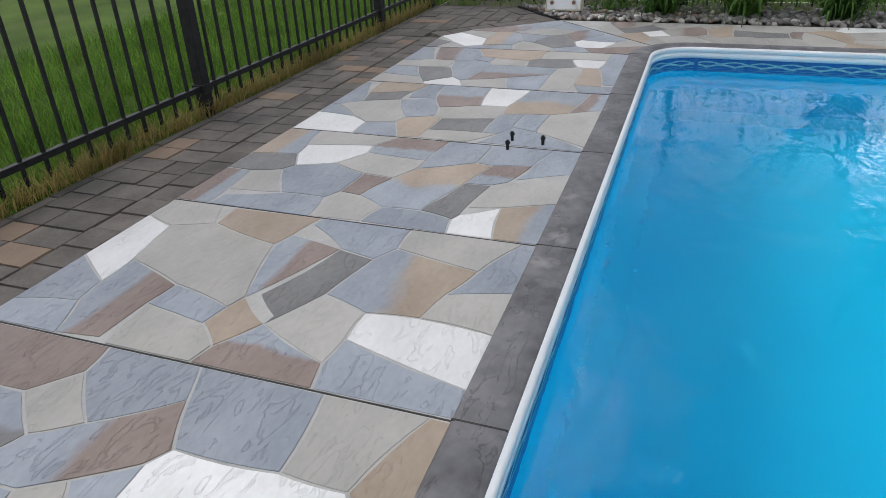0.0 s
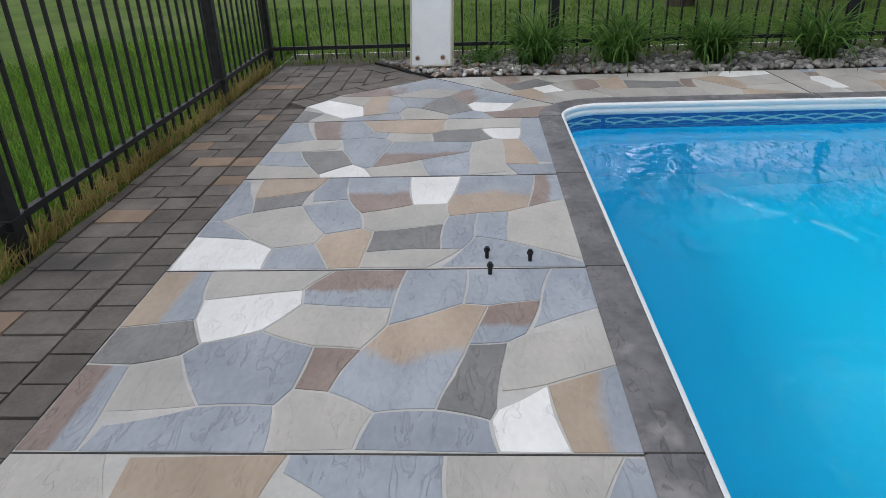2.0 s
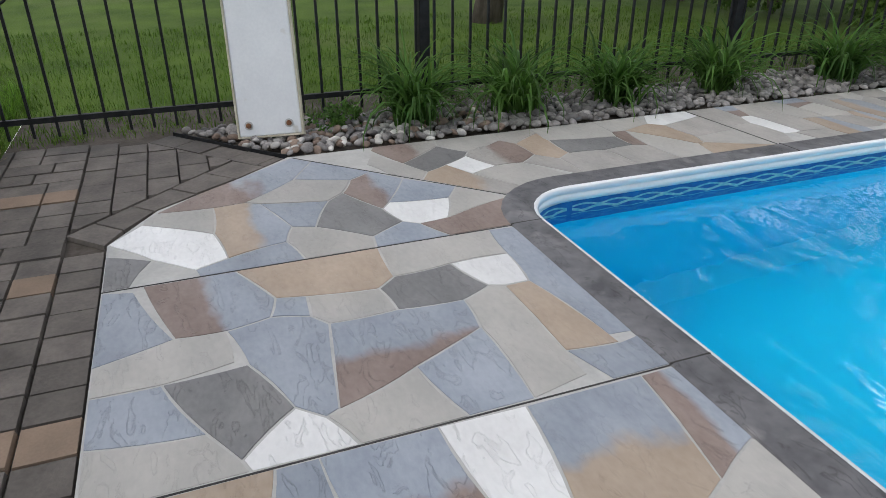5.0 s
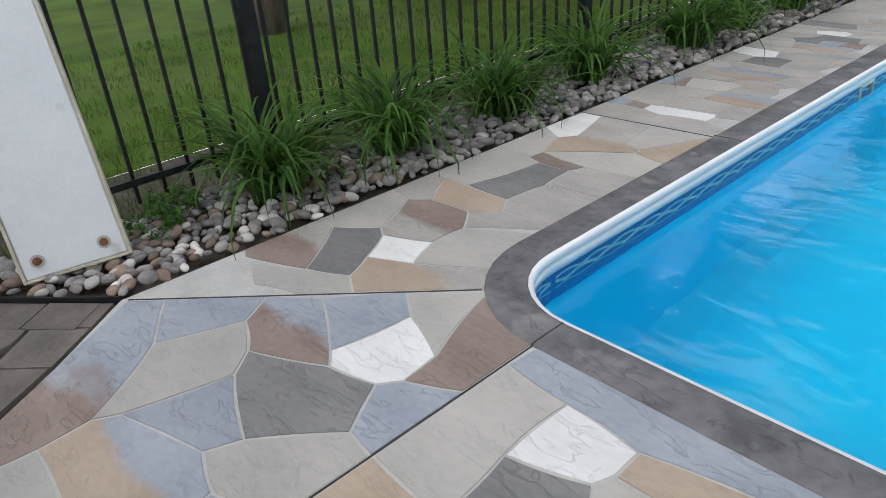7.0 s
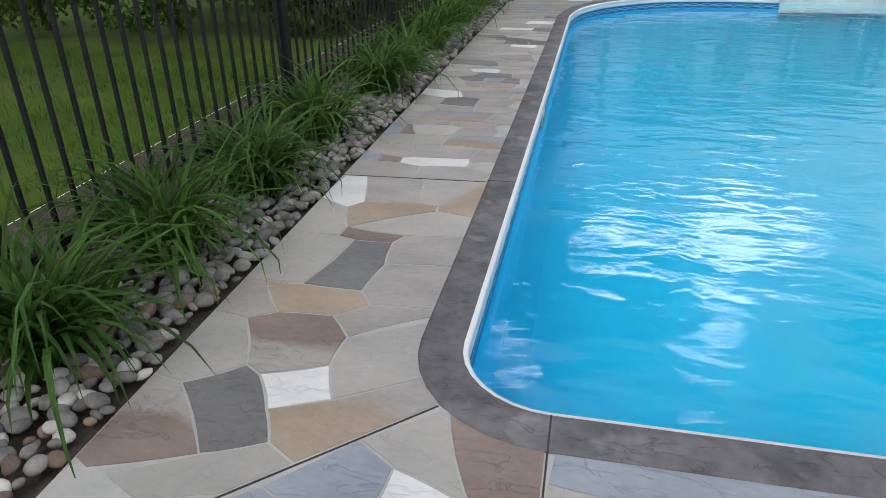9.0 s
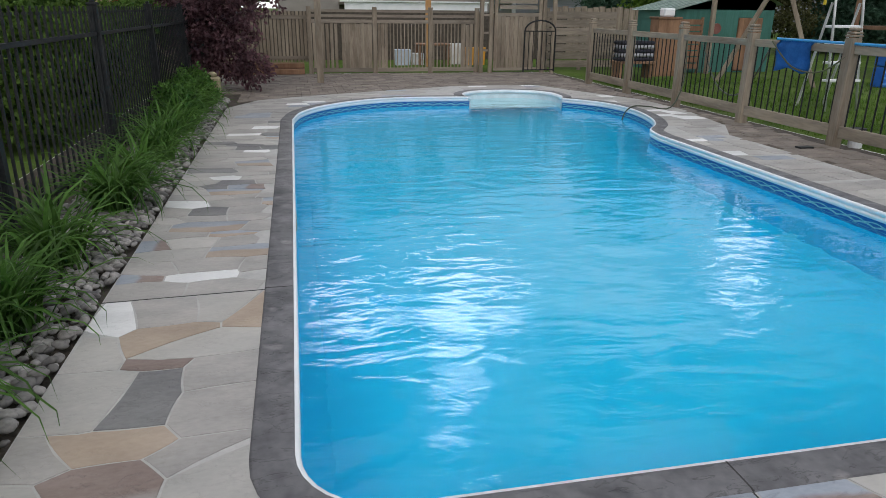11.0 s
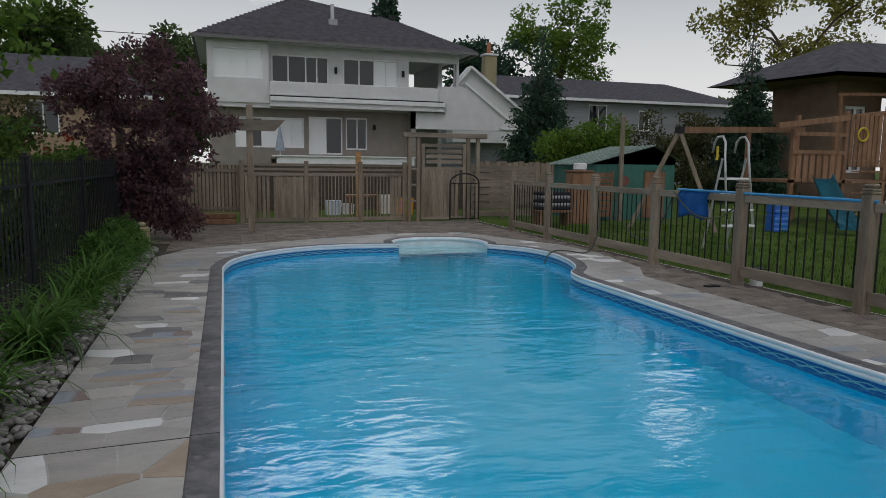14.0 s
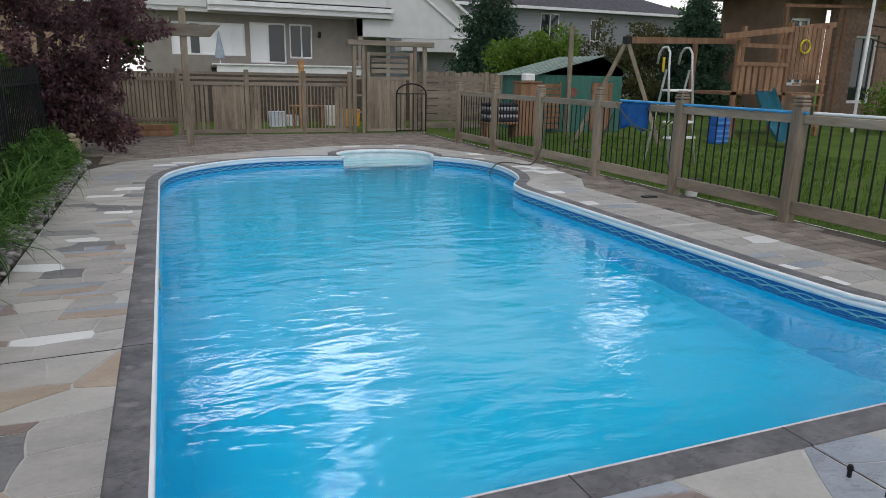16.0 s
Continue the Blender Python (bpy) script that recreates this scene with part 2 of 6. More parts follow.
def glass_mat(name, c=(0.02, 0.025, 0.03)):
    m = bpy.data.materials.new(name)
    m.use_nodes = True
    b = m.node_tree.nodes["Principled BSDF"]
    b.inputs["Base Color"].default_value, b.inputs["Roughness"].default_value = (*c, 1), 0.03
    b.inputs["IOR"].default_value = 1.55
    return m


M_PANE = glass_mat("window_pane")
# pale base colour stands in for reflected sky, and for curtains upstairs left
M_PANE_PALE = glass_mat("curtain_and_sky_pane", (0.78, 0.80, 0.82))


def water_mat():
    """Clear water: long low swell, wind ripples, and a choppier patch where the return jet stirs the surface."""
    m = bpy.data.materials.new("pool_water")
    m.use_nodes = True
    n, l = m.node_tree.nodes, m.node_tree.links
    b = n["Principled BSDF"]
    b.inputs["Base Color"].default_value = (0.50, 0.95, 1.0, 1)
    b.inputs["Transmission Weight"].default_value, b.inputs["IOR"].default_value, b.inputs["Roughness"].default_value = 1.0, 1.33, 0.0
    geo = n.new("ShaderNodeNewGeometry")

    def waves(scale, detail, distort, stretch):
        mp, t = n.new("ShaderNodeMapping"), n.new("ShaderNodeTexNoise")
        mp.inputs["Scale"].default_value = stretch
        t.inputs["Scale"].default_value, t.inputs["Detail"].default_value, t.inputs["Distortion"].default_value = scale, detail, distort
        l.new(geo.outputs["Position"], mp.inputs["Vector"])
        l.new(mp.outputs["Vector"], t.inputs["Vector"])
        return t.outputs["Fac"]

    def mad(x, k, y):
        a = n.new("ShaderNodeMath")
        a.operation = "MULTIPLY_ADD"
        l.new(x, a.inputs[0])
        if isinstance(k, float):
            a.inputs[1].default_value = k
        else:
            l.new(k, a.inputs[1])
        l.new(y, a.inputs[2])
        return a.outputs[0]
    swell, ripple, chop = waves(1.9, 2.0, 0.6, (0.8, 1.5, 1.0)), waves(6.5, 3.0, 0.8, (0.7, 1.4, 1.0)), waves(17.0, 3.0, 0.6, (1.0, 1.0, 1.0))
    far, jet = n.new("ShaderNodeVectorMath"), n.new("ShaderNodeMapRange")
    far.operation = "DISTANCE"
    far.inputs[1].default_value = (3.0, 0.75, WATER_Z)
    l.new(geo.outputs["Position"], far.inputs[0])
    jet.inputs["From Min"].default_value, jet.inputs["From Max"].default_value = 0.1, 1.35
    jet.interpolation_type = "SMOOTHSTEP"
    jet.inputs["To Min"].default_value, jet.inputs["To Max"].default_value = 0.25, 0.012
    l.new(far.outputs["Value"], jet.inputs["Value"])
    height = mad(chop, jet.outputs["Result"], mad(ripple, 0.22, swell))
    bp = n.new("ShaderNodeBump")
    bp.inputs["Strength"].default_value, bp.inputs["Distance"].default_value = 0.23, 0.06
    l.new(height, bp.inputs["Height"])
    l.new(bp.outputs["Normal"], b.inputs["Normal"])
    return m


WATER_Z = -0.15
M_WATER = water_mat()

# ---- geometry helpers ----
def part(name, bm, material, parent=None, label="", smooth=False):
    """Link a bmesh as one mesh object under a thing or a part."""
    me = bpy.data.meshes.new(name)
    bm.to_mesh(me)
    bm.free()
    me.materials.append(material)
    if smooth:
        for p in me.polygons:
            p.use_smooth = True
    ob = new(name, me)
    if parent:
        ob.parent = parent
    if label:
        tagged(ob, label)
    return ob


def share(name, me, parent, x, y, z=0.0, rx=0, ry=0, rz=0):
    """One more object on the same mesh."""
    ob = new(name, me)
    ob.parent = parent
    ob.matrix_basis = pose(x, y, z, rx, ry, rz)
    return ob


def thing(name, label, category, group="", kind="", at=(0, 0, 0), rz=0):
    e = new(name)
    e.matrix_basis = pose(*at, 0, 0, rz)
    return tagged(e, label, category, group, kind)


def box(bm, x0, x1, y0, y1, z0, z1, bevel=0.0):
    v = [bm.verts.new((x, y, z)) for x in (x0, x1) for y in (y0, y1) for z in (z0, z1)]
    f = [bm.faces.new([v[i] for i in q]) for q in ((0, 1, 3, 2), (4, 6, 7, 5), (0, 4, 5, 1), (2, 3, 7, 6), (0, 2, 6, 4), (1, 5, 7, 3))]
    if bevel:
        bmesh.ops.bevel(bm, geom=list({e for g in f for e in g.edges}), offset=bevel, segments=1, affect="EDGES")
    return bm


def boxm(x0, x1, y0, y1, z0, z1, bevel=0.0):
    return box(bmesh.new(), x0, x1, y0, y1, z0, z1, bevel)


def beam(bm, a, b, w, d, up=(0, 0, 1), bevel=0.0):
    """A square timber from a to b, w wide and d deep."""
    a, b = Vector(a), Vector(b)
    t = (b - a).normalized()
    s = t.cross(Vector(up))
    s = s.normalized() if s.length > 1e-4 else Vector((1, 0, 0))
    u = s.cross(t).normalized()
    v = [bm.verts.new(p + s * (i * w / 2) + u * (j * d / 2)) for p in (a, b) for i, j in ((-1, -1), (1, -1), (1, 1), (-1, 1))]
    f = [bm.faces.new([v[i] for i in q]) for q in ((3, 2, 1, 0), (4, 5, 6, 7), (0, 1, 5, 4), (1, 2, 6, 5), (2, 3, 7, 6), (3, 0, 4, 7))]
    if bevel:
        bmesh.ops.bevel(bm, geom=list({e for g in f for e in g.edges}), offset=bevel, segments=1, affect="EDGES")
    return bm


def tube(bm, pts, r, n=8, r1=None):
    """A round bar or limb along points, tapering from r to r1."""
    pts = [Vector(p) for p in pts]
    rings = []
    for i, p in enumerate(pts):
        t = (pts[min(i + 1, len(pts) - 1)] - pts[max(i - 1, 0)]).normalized()
        s = t.cross(Vector((0, 0, 1)))
        s = s.normalized() if s.length > 1e-3 else Vector((1, 0, 0))
        u = s.cross(t)
        k = i / max(1, len(pts) - 1)
        rr = r if r1 is None else r + (r1 - r) * k
        rings.append([bm.verts.new(p + (s * math.cos(2 * math.pi * j / n) + u * math.sin(2 * math.pi * j / n)) * rr) for j in range(n)])
    for a, b in zip(rings, rings[1:]):
        for j in range(n):
            bm.faces.new((a[j], b[j], b[(j + 1) % n], a[(j + 1) % n]))
    bm.faces.new(rings[0])
    bm.faces.new(rings[-1][::-1])
    return bm


def prism(bm, poly, z0, z1, top_inset=0.0):
    """A flat piece with the given outline (x, y)."""
    if top_inset:
        cx, cy = sum(p[0] for p in poly) / len(poly), sum(p[1] for p in poly) / len(poly)
        top = [(x + (cx - x) * top_inset, y + (cy - y) * top_inset) for x, y in poly]
    else:
        top = poly
    lo = [bm.verts.new((x, y, z0)) for x, y in poly]
    hi = [bm.verts.new((x, y, z1)) for x, y in top]
    bm.faces.new(hi)
    for i in range(len(poly)):
        j = (i + 1) % len(poly)
        bm.faces.new((lo[i], lo[j], hi[j], hi[i]))
    return bm


def catmull(pts, n=8, closed=False):
    out, k = [], len(pts)
    for i in range(k if closed else k - 1):
        p = [Vector(pts[(i + o) % k] if closed else pts[min(max(i + o, 0), k - 1)]) for o in (-1, 0, 1, 2)]
        for j in range(n):
            t = j / n
            out.append(0.5 * (2 * p[1] + (p[2] - p[0]) * t + (2 * p[0] - 5 * p[1] + 4 * p[2] - p[3]) * t * t + (3 * p[1] - p[0] - 3 * p[2] + p[3]) * t ** 3))
    if not closed:
        out.append(Vector(pts[-1]))
    return out


def arc(cx, cy, r, a0, a1, n=8):
    return [(cx + r * math.cos(radians(a0 + (a1 - a0) * i / n)), cy + r * math.sin(radians(a0 + (a1 - a0) * i / n))) for i in range(n + 1)]


def offset(line, d):
    """A closed outline moved outward by d (it runs counter-clockwise)."""
    out, n = [], len(line)
    for i in range(n):
        (x0, y0), (x1, y1) = line[i - 1], line[(i + 1) % n]
        tx, ty = x1 - x0, y1 - y0
        k = math.hypot(tx, ty) or 1
        out.append((line[i][0] + ty / k * d, line[i][1] - tx / k * d))
    return out


def loft(bm, line, profile):
    """Sweep a profile of (outward, z) round a closed outline."""
    rings = [[bm.verts.new((x, y, z)) for x, y in offset(line, o)] for o, z in profile]
    for a, b in zip(rings, rings[1:]):
        for i in range(len(line)):
            j = (i + 1) % len(line)
            bm.faces.new((a[i], a[j], b[j], b[i]))
    return bm


def sheet(outer, holes, z):
    """A flat sheet with holes."""
    bm = bmesh.new()
    edges = []
    for loop in (outer, *holes):
        v = [bm.verts.new((x, y, z)) for x, y in loop]
        edges += [bm.edges.new((v[i], v[(i + 1) % len(v)])) for i in range(len(v))]
    bmesh.ops.triangle_fill(bm, edges=edges, use_beauty=True)
    for f in bm.faces:
        if f.normal.z < 0:
            f.normal_flip()
    return bm


def clip(poly, nx, ny, d):
    """Keep the side of the polygon where nx*x + ny*y <= d."""
    out = []
    for i in range(len(poly)):
        p, q = poly[i - 1], poly[i]
        a, b = nx * p[0] + ny * p[1] - d, nx * q[0] + ny * q[1] - d
        if (a <= 0) != (b <= 0):
            t = a / (a - b)
            out.append((p[0] + (q[0] - p[0]) * t, p[1] + (q[1] - p[1]) * t))
        if b <= 0:
            out.append(q)
    return out


def warp(x, y):
    """The sweep of the stamped joints."""
    return x + 0.03 * np.sin(3.1 * y + 1.3 * x), y + 0.03 * np.sin(3.4 * x - 0.9 * y)


ANGLES = np.linspace(0, 2 * np.pi, 220, endpoint=False)
DIRS = np.stack([np.cos(ANGLES), np.sin(ANGLES)], 1)


def within(p, loop):
    """Is the point inside the closed outline?"""
    c = False
    for i in range(len(loop)):
        (x0, y0), (x1, y1) = loop[i - 1], loop[i]
        if (y0 > p[1]) != (y1 > p[1]) and p[0] < x0 + (x1 - x0) * (p[1] - y0) / (y1 - y0):
            c = not c
    return c


def crazy_paving(panel, stones, parent, gap=0.008, z=0.0):
    """Share a panel between saw cuts among rough oblong stones; each is (x, y, half length, half width, turn, tone)."""
    S = np.array([s[:2] for s in stones], float)
    wx, wy = warp(S[:, 0], S[:, 1])
    half_l, half_w, turn = (np.array([s[i] for s in stones], float) for i in (2, 3, 4))
    ca, sa = np.cos(np.radians(turn)), np.sin(np.radians(turn))
    walls = []
    for i in range(len(panel)):
        (x0, y0), (x1, y1) = panel[i - 1], panel[i]
        walls.append((y1 - y0, -(x1 - x0), (y1 - y0) * x0 - (x1 - x0) * y0))
    area = sum(panel[i - 1][0] * panel[i][1] - panel[i][0] * panel[i - 1][1] for i in range(len(panel)))
    sign = 1 if area > 0 else -1

    def owner(P, k):
        """Whose ground it is: 0 for the stone itself, the places of its neighbours, or -1, -2 ... beyond the panel's sides."""
        u, v = warp(P[..., 0], P[..., 1])
        near = np.argsort((S[:, 0] - S[k, 0]) ** 2 + (S[:, 1] - S[k, 1]) ** 2)[:18]
        du, dv = u[..., None] - wx[near], v[..., None] - wy[near]
        along, across = abs(du * ca[near] + dv * sa[near]) / half_l[near], abs(dv * ca[near] - du * sa[near]) / half_w[near]
        who = np.maximum(along, across).argmin(-1)
        for w, (a, b, d) in enumerate(walls):
            who = np.where(sign * (a * P[..., 0] + b * P[..., 1] - d) > 0, -1 - w, who)
        return who
    steps, corners = np.linspace(0, 0.75, 40), []

    def corner(p):
        """Joints meet in shared corners."""
        for q in corners:
            if math.hypot(q[0] - p[0], q[1] - p[1]) < 0.04:
                return q
        corners.append(p)
        return p
    for k, (x, y, _, _, _, tone) in enumerate(stones):
        o = np.array((x, y))
        inside_ = owner(o + DIRS[:, None, :] * steps[None, :, None], k) == 0
        if not inside_[:, 1].all():
            continue
        first = np.where(inside_.all(1), len(steps) - 1, (~inside_).argmax(1))
        lo, hi = steps[first - 1], steps[first]
        for _ in range(9):
            mid = (lo + hi) / 2
            ok = owner(o + DIRS * mid[:, None], k) == 0
            lo, hi = np.where(ok, mid, lo), np.where(ok, hi, mid)
        rim, beyond = o + DIRS * lo[:, None], owner(o + DIRS * (hi + 0.001)[:, None], k)
        turns = [i for i in range(len(rim)) if beyond[i] != beyond[i - 1]]
        marks = []
        for i in turns:
            c = corner((float(rim[i][0] + rim[i - 1][0]) / 2, float(rim[i][1] + rim[i - 1][1]) / 2))
            if not marks or c != marks[-1][0]:
                marks.append((c, beyond[i] < 0))
            else:
                marks[-1] = (c, beyond[i] < 0)
        if len(marks) > 1 and marks[0][0] == marks[-1][0]:
            marks.pop(0)
        if len(marks) < 3:
            continue
        poly = []
        for i, ((p, straight), (q, _)) in enumerate(zip(marks, marks[1:] + marks[:1])):
            poly.append(p)
            run = math.hypot(q[0] - p[0], q[1] - p[1])
            if straight or run < 0.12:
                continue
            # the loose sweep of the joint, the same from both sides
            flip = 1 if (q[0] - p[0], q[1] - p[1]) > (0, 0) else -1
            sag = 0.03 * run * math.sin(9 * (p[0] + q[0]) + 7 * (p[1] + q[1])) * flip
            for t in (0.25, 0.5, 0.75):
                h = sag * 4 * t * (1 - t)
                poly.append((p[0] + (q[0] - p[0]) * t - (q[1] - p[1]) / run * h, p[1] + (q[1] - p[1]) * t + (q[0] - p[0]) / run * h))
        if y > 5:
            # keep clear of the pool
            edge = offset(OUTLINE, 0.10)
            e = min(range(len(edge)), key=lambda i: (edge[i][0] - x) ** 2 + (edge[i][1] - y) ** 2)
            (ax, ay), (bx, by) = edge[e - 1], edge[(e + 1) % len(edge)]
            poly = clip(poly, -(by - ay), bx - ax, -(by - ay) * edge[e][0] + (bx - ax) * edge[e][1])
            if sum(within(p, edge) for p in poly) > 0.5 * len(poly):
                continue
            poly = [min(edge, key=lambda q: (q[0] - p[0]) ** 2 + (q[1] - p[1]) ** 2) if within(p, edge) else p for p in poly]
            poly = [p for i, p in enumerate(poly) if p != poly[i - 1]]
        if len(poly) < 3:
            continue
        cx, cy = (x, y) if y < 5 else (sum(p[0] for p in poly) / len(poly), sum(p[1] for p in poly) / len(poly))

        def drawn(p, d):
            k = math.hypot(p[0] - cx, p[1] - cy) or 1
            return cx + (p[0] - cx) * max(0.1, 1 - d / k), cy + (p[1] - cy) * max(0.1, 1 - d / k)
        low, top = [drawn(p, gap * 0.5) for p in poly], [drawn(p, gap * 0.5 + 0.002) for p in poly]
        if abs(sum(low[i - 1][0] * low[i][1] - low[i][0] * low[i - 1][1] for i in range(len(low)))) < 0.008:
            continue
        bm = bmesh.new()
        lift = z + 0.0018 * ((k * 37 % 11) / 10 - 0.5)
        lo, hi = [bm.verts.new((px, py, z - 0.012)) for px, py in low], [bm.verts.new((px, py, lift)) for px, py in top]
        bm.faces.new(hi)
        for i in range(len(lo)):
            j = (i + 1) % len(lo)
            bm.faces.new((lo[i], lo[j], hi[j], hi[i]))
        part("stone", bm, slate(tone), parent)

# ---- plan of the pool and its paving ----
# pool outline (inner edge of the coping, counter-clockwise) ----
W, R = 4.46, 0.32
OUTLINE = arc(R, R, R, 180, 270) + [(1.2, 0.0), (2.4, 0.0), (3.4, 0.0)] + arc(4.74, 0.2, 0.2, 270, 375) + [(4.62, 0.85), (4.50, 1.25), (W, 2.0), (W, 4.0), (W, 5.6)]
OUTLINE += [tuple(p) for p in catmull([(W, 6.0), (4.56, 6.42), (4.86, 6.85), (5.10, 7.5), (5.22, 8.3), (5.12, 9.0), (4.85, 9.45), (4.62, 9.70)], 6)]
NICHE = [(4.74, 10.05), (4.72, 10.55), (4.45, 10.95), (3.92, 11.12), (3.38, 11.02), (3.06, 10.68), (2.98, 10.30)]
OUTLINE += [tuple(p) for p in catmull(NICHE, 4)]
OUTLINE += [tuple(p) for p in catmull([(3.04, 10.12), (2.2, 10.2), (1.5, 10.08), (0.92, 9.75), (0.42, 9.22), (0.12, 8.6), (0.0, 7.9)], 6)]
OUTLINE += [(0.0, 6.0), (0.0, 4.0), (0.0, 2.0)]
CW = 0.155

# stones of the deck, panel by panel: middle (x, y), half length, half width, turn in degrees, tone;
# a tone such as R/G-y is brown towards -y, running into grey
A_LAWN = [
    (4.55, -1.38, 0.09, 0.11, 131, "R"), (4.88, -1.32, 0.09, 0.07, 60, "D/G+x"), (4.75, -1.19, 0.10, 0.09, 56, "B"), (4.61, -1.06, 0.15, 0.13, 119, "G"),
    (5.13, -1.03, 0.14, 0.12, 127, "B"), (4.85, -0.99, 0.22, 0.09, 128, "R/G+y")]
A_POOL = [
    (4.97, -0.82, 0.11, 0.09, 123, "G"), (4.62, -0.67, 0.19, 0.17, 98, "G"), (4.97, -0.55, 0.26, 0.18, 89, "W"), (4.63, -0.37, 0.14, 0.16, 94, "B"),
    (4.71, -0.18, 0.15, 0.14, 122, "O")]
B_LAWN = [
    (4.23, -1.76, 0.17, 0.13, 36, "G"), (3.92, -1.74, 0.24, 0.09, 8, "W"), (4.4, -1.67, 0.14, 0.08, 89, "G"), (3.62, -1.62, 0.17, 0.08, 96, "B"),
    (4.24, -1.45, 0.21, 0.12, 175, "R/G+y"), (3.9, -1.33, 0.30, 0.17, 62, "B"), (3.59, -1.32, 0.19, 0.11, 75, "O"), (4.23, -1.2, 0.12, 0.08, 65, "G"),
    (4.4, -1.16, 0.19, 0.10, 78, "B"), (3.85, -1.02, 0.22, 0.10, 169, "R/G+y"), (4.25, -0.97, 0.13, 0.06, 155, "O")]
B_POOL = [
    (3.94, -0.85, 0.20, 0.09, 153, "D"), (3.59, -0.84, 0.19, 0.11, 77, "G"), (4.43, -0.79, 0.20, 0.12, 130, "R/G+x"), (4.22, -0.7, 0.14, 0.11, 1, "B"),
    (3.88, -0.55, 0.19, 0.17, 157, "O/G+y"), (3.57, -0.46, 0.17, 0.12, 85, "B"), (4.39, -0.4, 0.19, 0.10, 75, "G"), (4.2, -0.37, 0.20, 0.09, 81, "W"),
    (4.01, -0.28, 0.11, 0.11, 115, "B"), (3.78, -0.23, 0.18, 0.07, 162, "G")]
C_LAWN = [
    (3.34, -1.76, 0.27, 0.09, 10, "R/G-y"), (2.65, -1.71, 0.21, 0.12, 5, "O/G-y"), (2.98, -1.68, 0.15, 0.10, 102, "D"), (3.23, -1.54, 0.15, 0.10, 16, "B"),
    (2.55, -1.38, 0.24, 0.12, 99, "B"), (2.8, -1.38, 0.18, 0.14, 100, "W"), (3.42, -1.38, 0.23, 0.09, 89, "G"), (3.12, -1.29, 0.21, 0.15, 52, "G"),
    (2.87, -1.09, 0.21, 0.12, 80, "B"), (2.64, -1.03, 0.17, 0.15, 89, "R/G-x"), (3.14, -1.03, 0.10, 0.08, 170, "R")]
C_POOL = [
    (3.38, -1.02, 0.13, 0.12, 73, "B"), (3.05, -0.78, 0.30, 0.14, 161, "O/G-x"), (2.65, -0.74, 0.26, 0.11, 166, "G"), (3.42, -0.72, 0.17, 0.07, 86, "G"),
    (3.2, -0.57, 0.17, 0.07, 170, "D"), (2.85, -0.48, 0.17, 0.08, 127, "R/G-x"), (2.58, -0.44, 0.17, 0.12, 92, "G"), (3.36, -0.43, 0.15, 0.08, 10, "W"),
    (3.09, -0.37, 0.24, 0.10, 126, "B"), (2.72, -0.25, 0.24, 0.08, 162, "G"), (3.38, -0.23, 0.20, 0.11, 15, "O/G-y")]
D_LAWN = [
    (1.68, -1.77, 0.24, 0.08, 11, "G"), (2.14, -1.7, 0.12, 0.07, 38, "G"), (1.55, -1.62, 0.21, 0.13, 116, "O"), (2.36, -1.6, 0.15, 0.15, 78, "W"),
    (1.74, -1.52, 0.16, 0.08, 121, "D"), (2.06, -1.46, 0.21, 0.15, 45, "B"), (2.37, -1.31, 0.14, 0.11, 74, "G"), (1.61, -1.28, 0.16, 0.08, 172, "G"),
    (1.97, -1.24, 0.17, 0.11, 10, "G"), (2.28, -1.15, 0.17, 0.10, 173, "O"), (1.63, -1.05, 0.24, 0.13, 23, "R/G+x")]
D_POOL = [
    (1.97, -0.9, 0.17, 0.11, 100, "B"), (2.2, -0.88, 0.14, 0.12, 87, "D"), (2.38, -0.84, 0.20, 0.06, 89, "B"), (1.59, -0.79, 0.21, 0.10, 1, "W"),
    (2.1, -0.65, 0.18, 0.06, 176, "G"), (2.05, -0.5, 0.17, 0.07, 2, "G"), (1.7, -0.49, 0.23, 0.18, 178, "O/G+x"), (2.38, -0.44, 0.18, 0.12, 73, "G"),
    (2.07, -0.28, 0.20, 0.15, 3, "B"), (1.62, -0.21, 0.26, 0.08, 173, "R/G-y")]
E_LAWN = [
    (0.68, -1.79, 0.22, 0.17, 22, "G"), (1.1, -1.71, 0.22, 0.12, 83, "G"), (0.86, -1.67, 0.26, 0.10, 99, "B"), (1.31, -1.67, 0.18, 0.09, 84, "B"),
    (0.57, -1.46, 0.19, 0.15, 92, "R/G-y"), (1.11, -1.44, 0.17, 0.12, 33, "D"), (1.38, -1.28, 0.13, 0.09, 33, "W"), (0.96, -1.23, 0.24, 0.12, 11, "G"),
    (0.67, -1.2, 0.07, 0.06, 92, "G"), (0.41, -1.04, 0.19, 0.17, 82, "O"), (1.37, -0.96, 0.15, 0.14, 118, "B")]
E_POOL = [
    (0.73, -0.95, 0.14, 0.08, 80, "B"), (0.97, -0.87, 0.30, 0.14, 115, "R/G+x"), (1.27, -0.72, 0.18, 0.13, 9, "G"), (0.74, -0.69, 0.21, 0.12, 111, "D"),
    (1.11, -0.5, 0.33, 0.09, 176, "B"), (0.45, -0.48, 0.21, 0.11, 84, "B"), (0.66, -0.41, 0.14, 0.12, 74, "W"), (1.02, -0.33, 0.23, 0.09, 173, "O"),
    (1.35, -0.25, 0.18, 0.06, 67, "G"), (0.75, -0.24, 0.39, 0.07, 170, "G")]
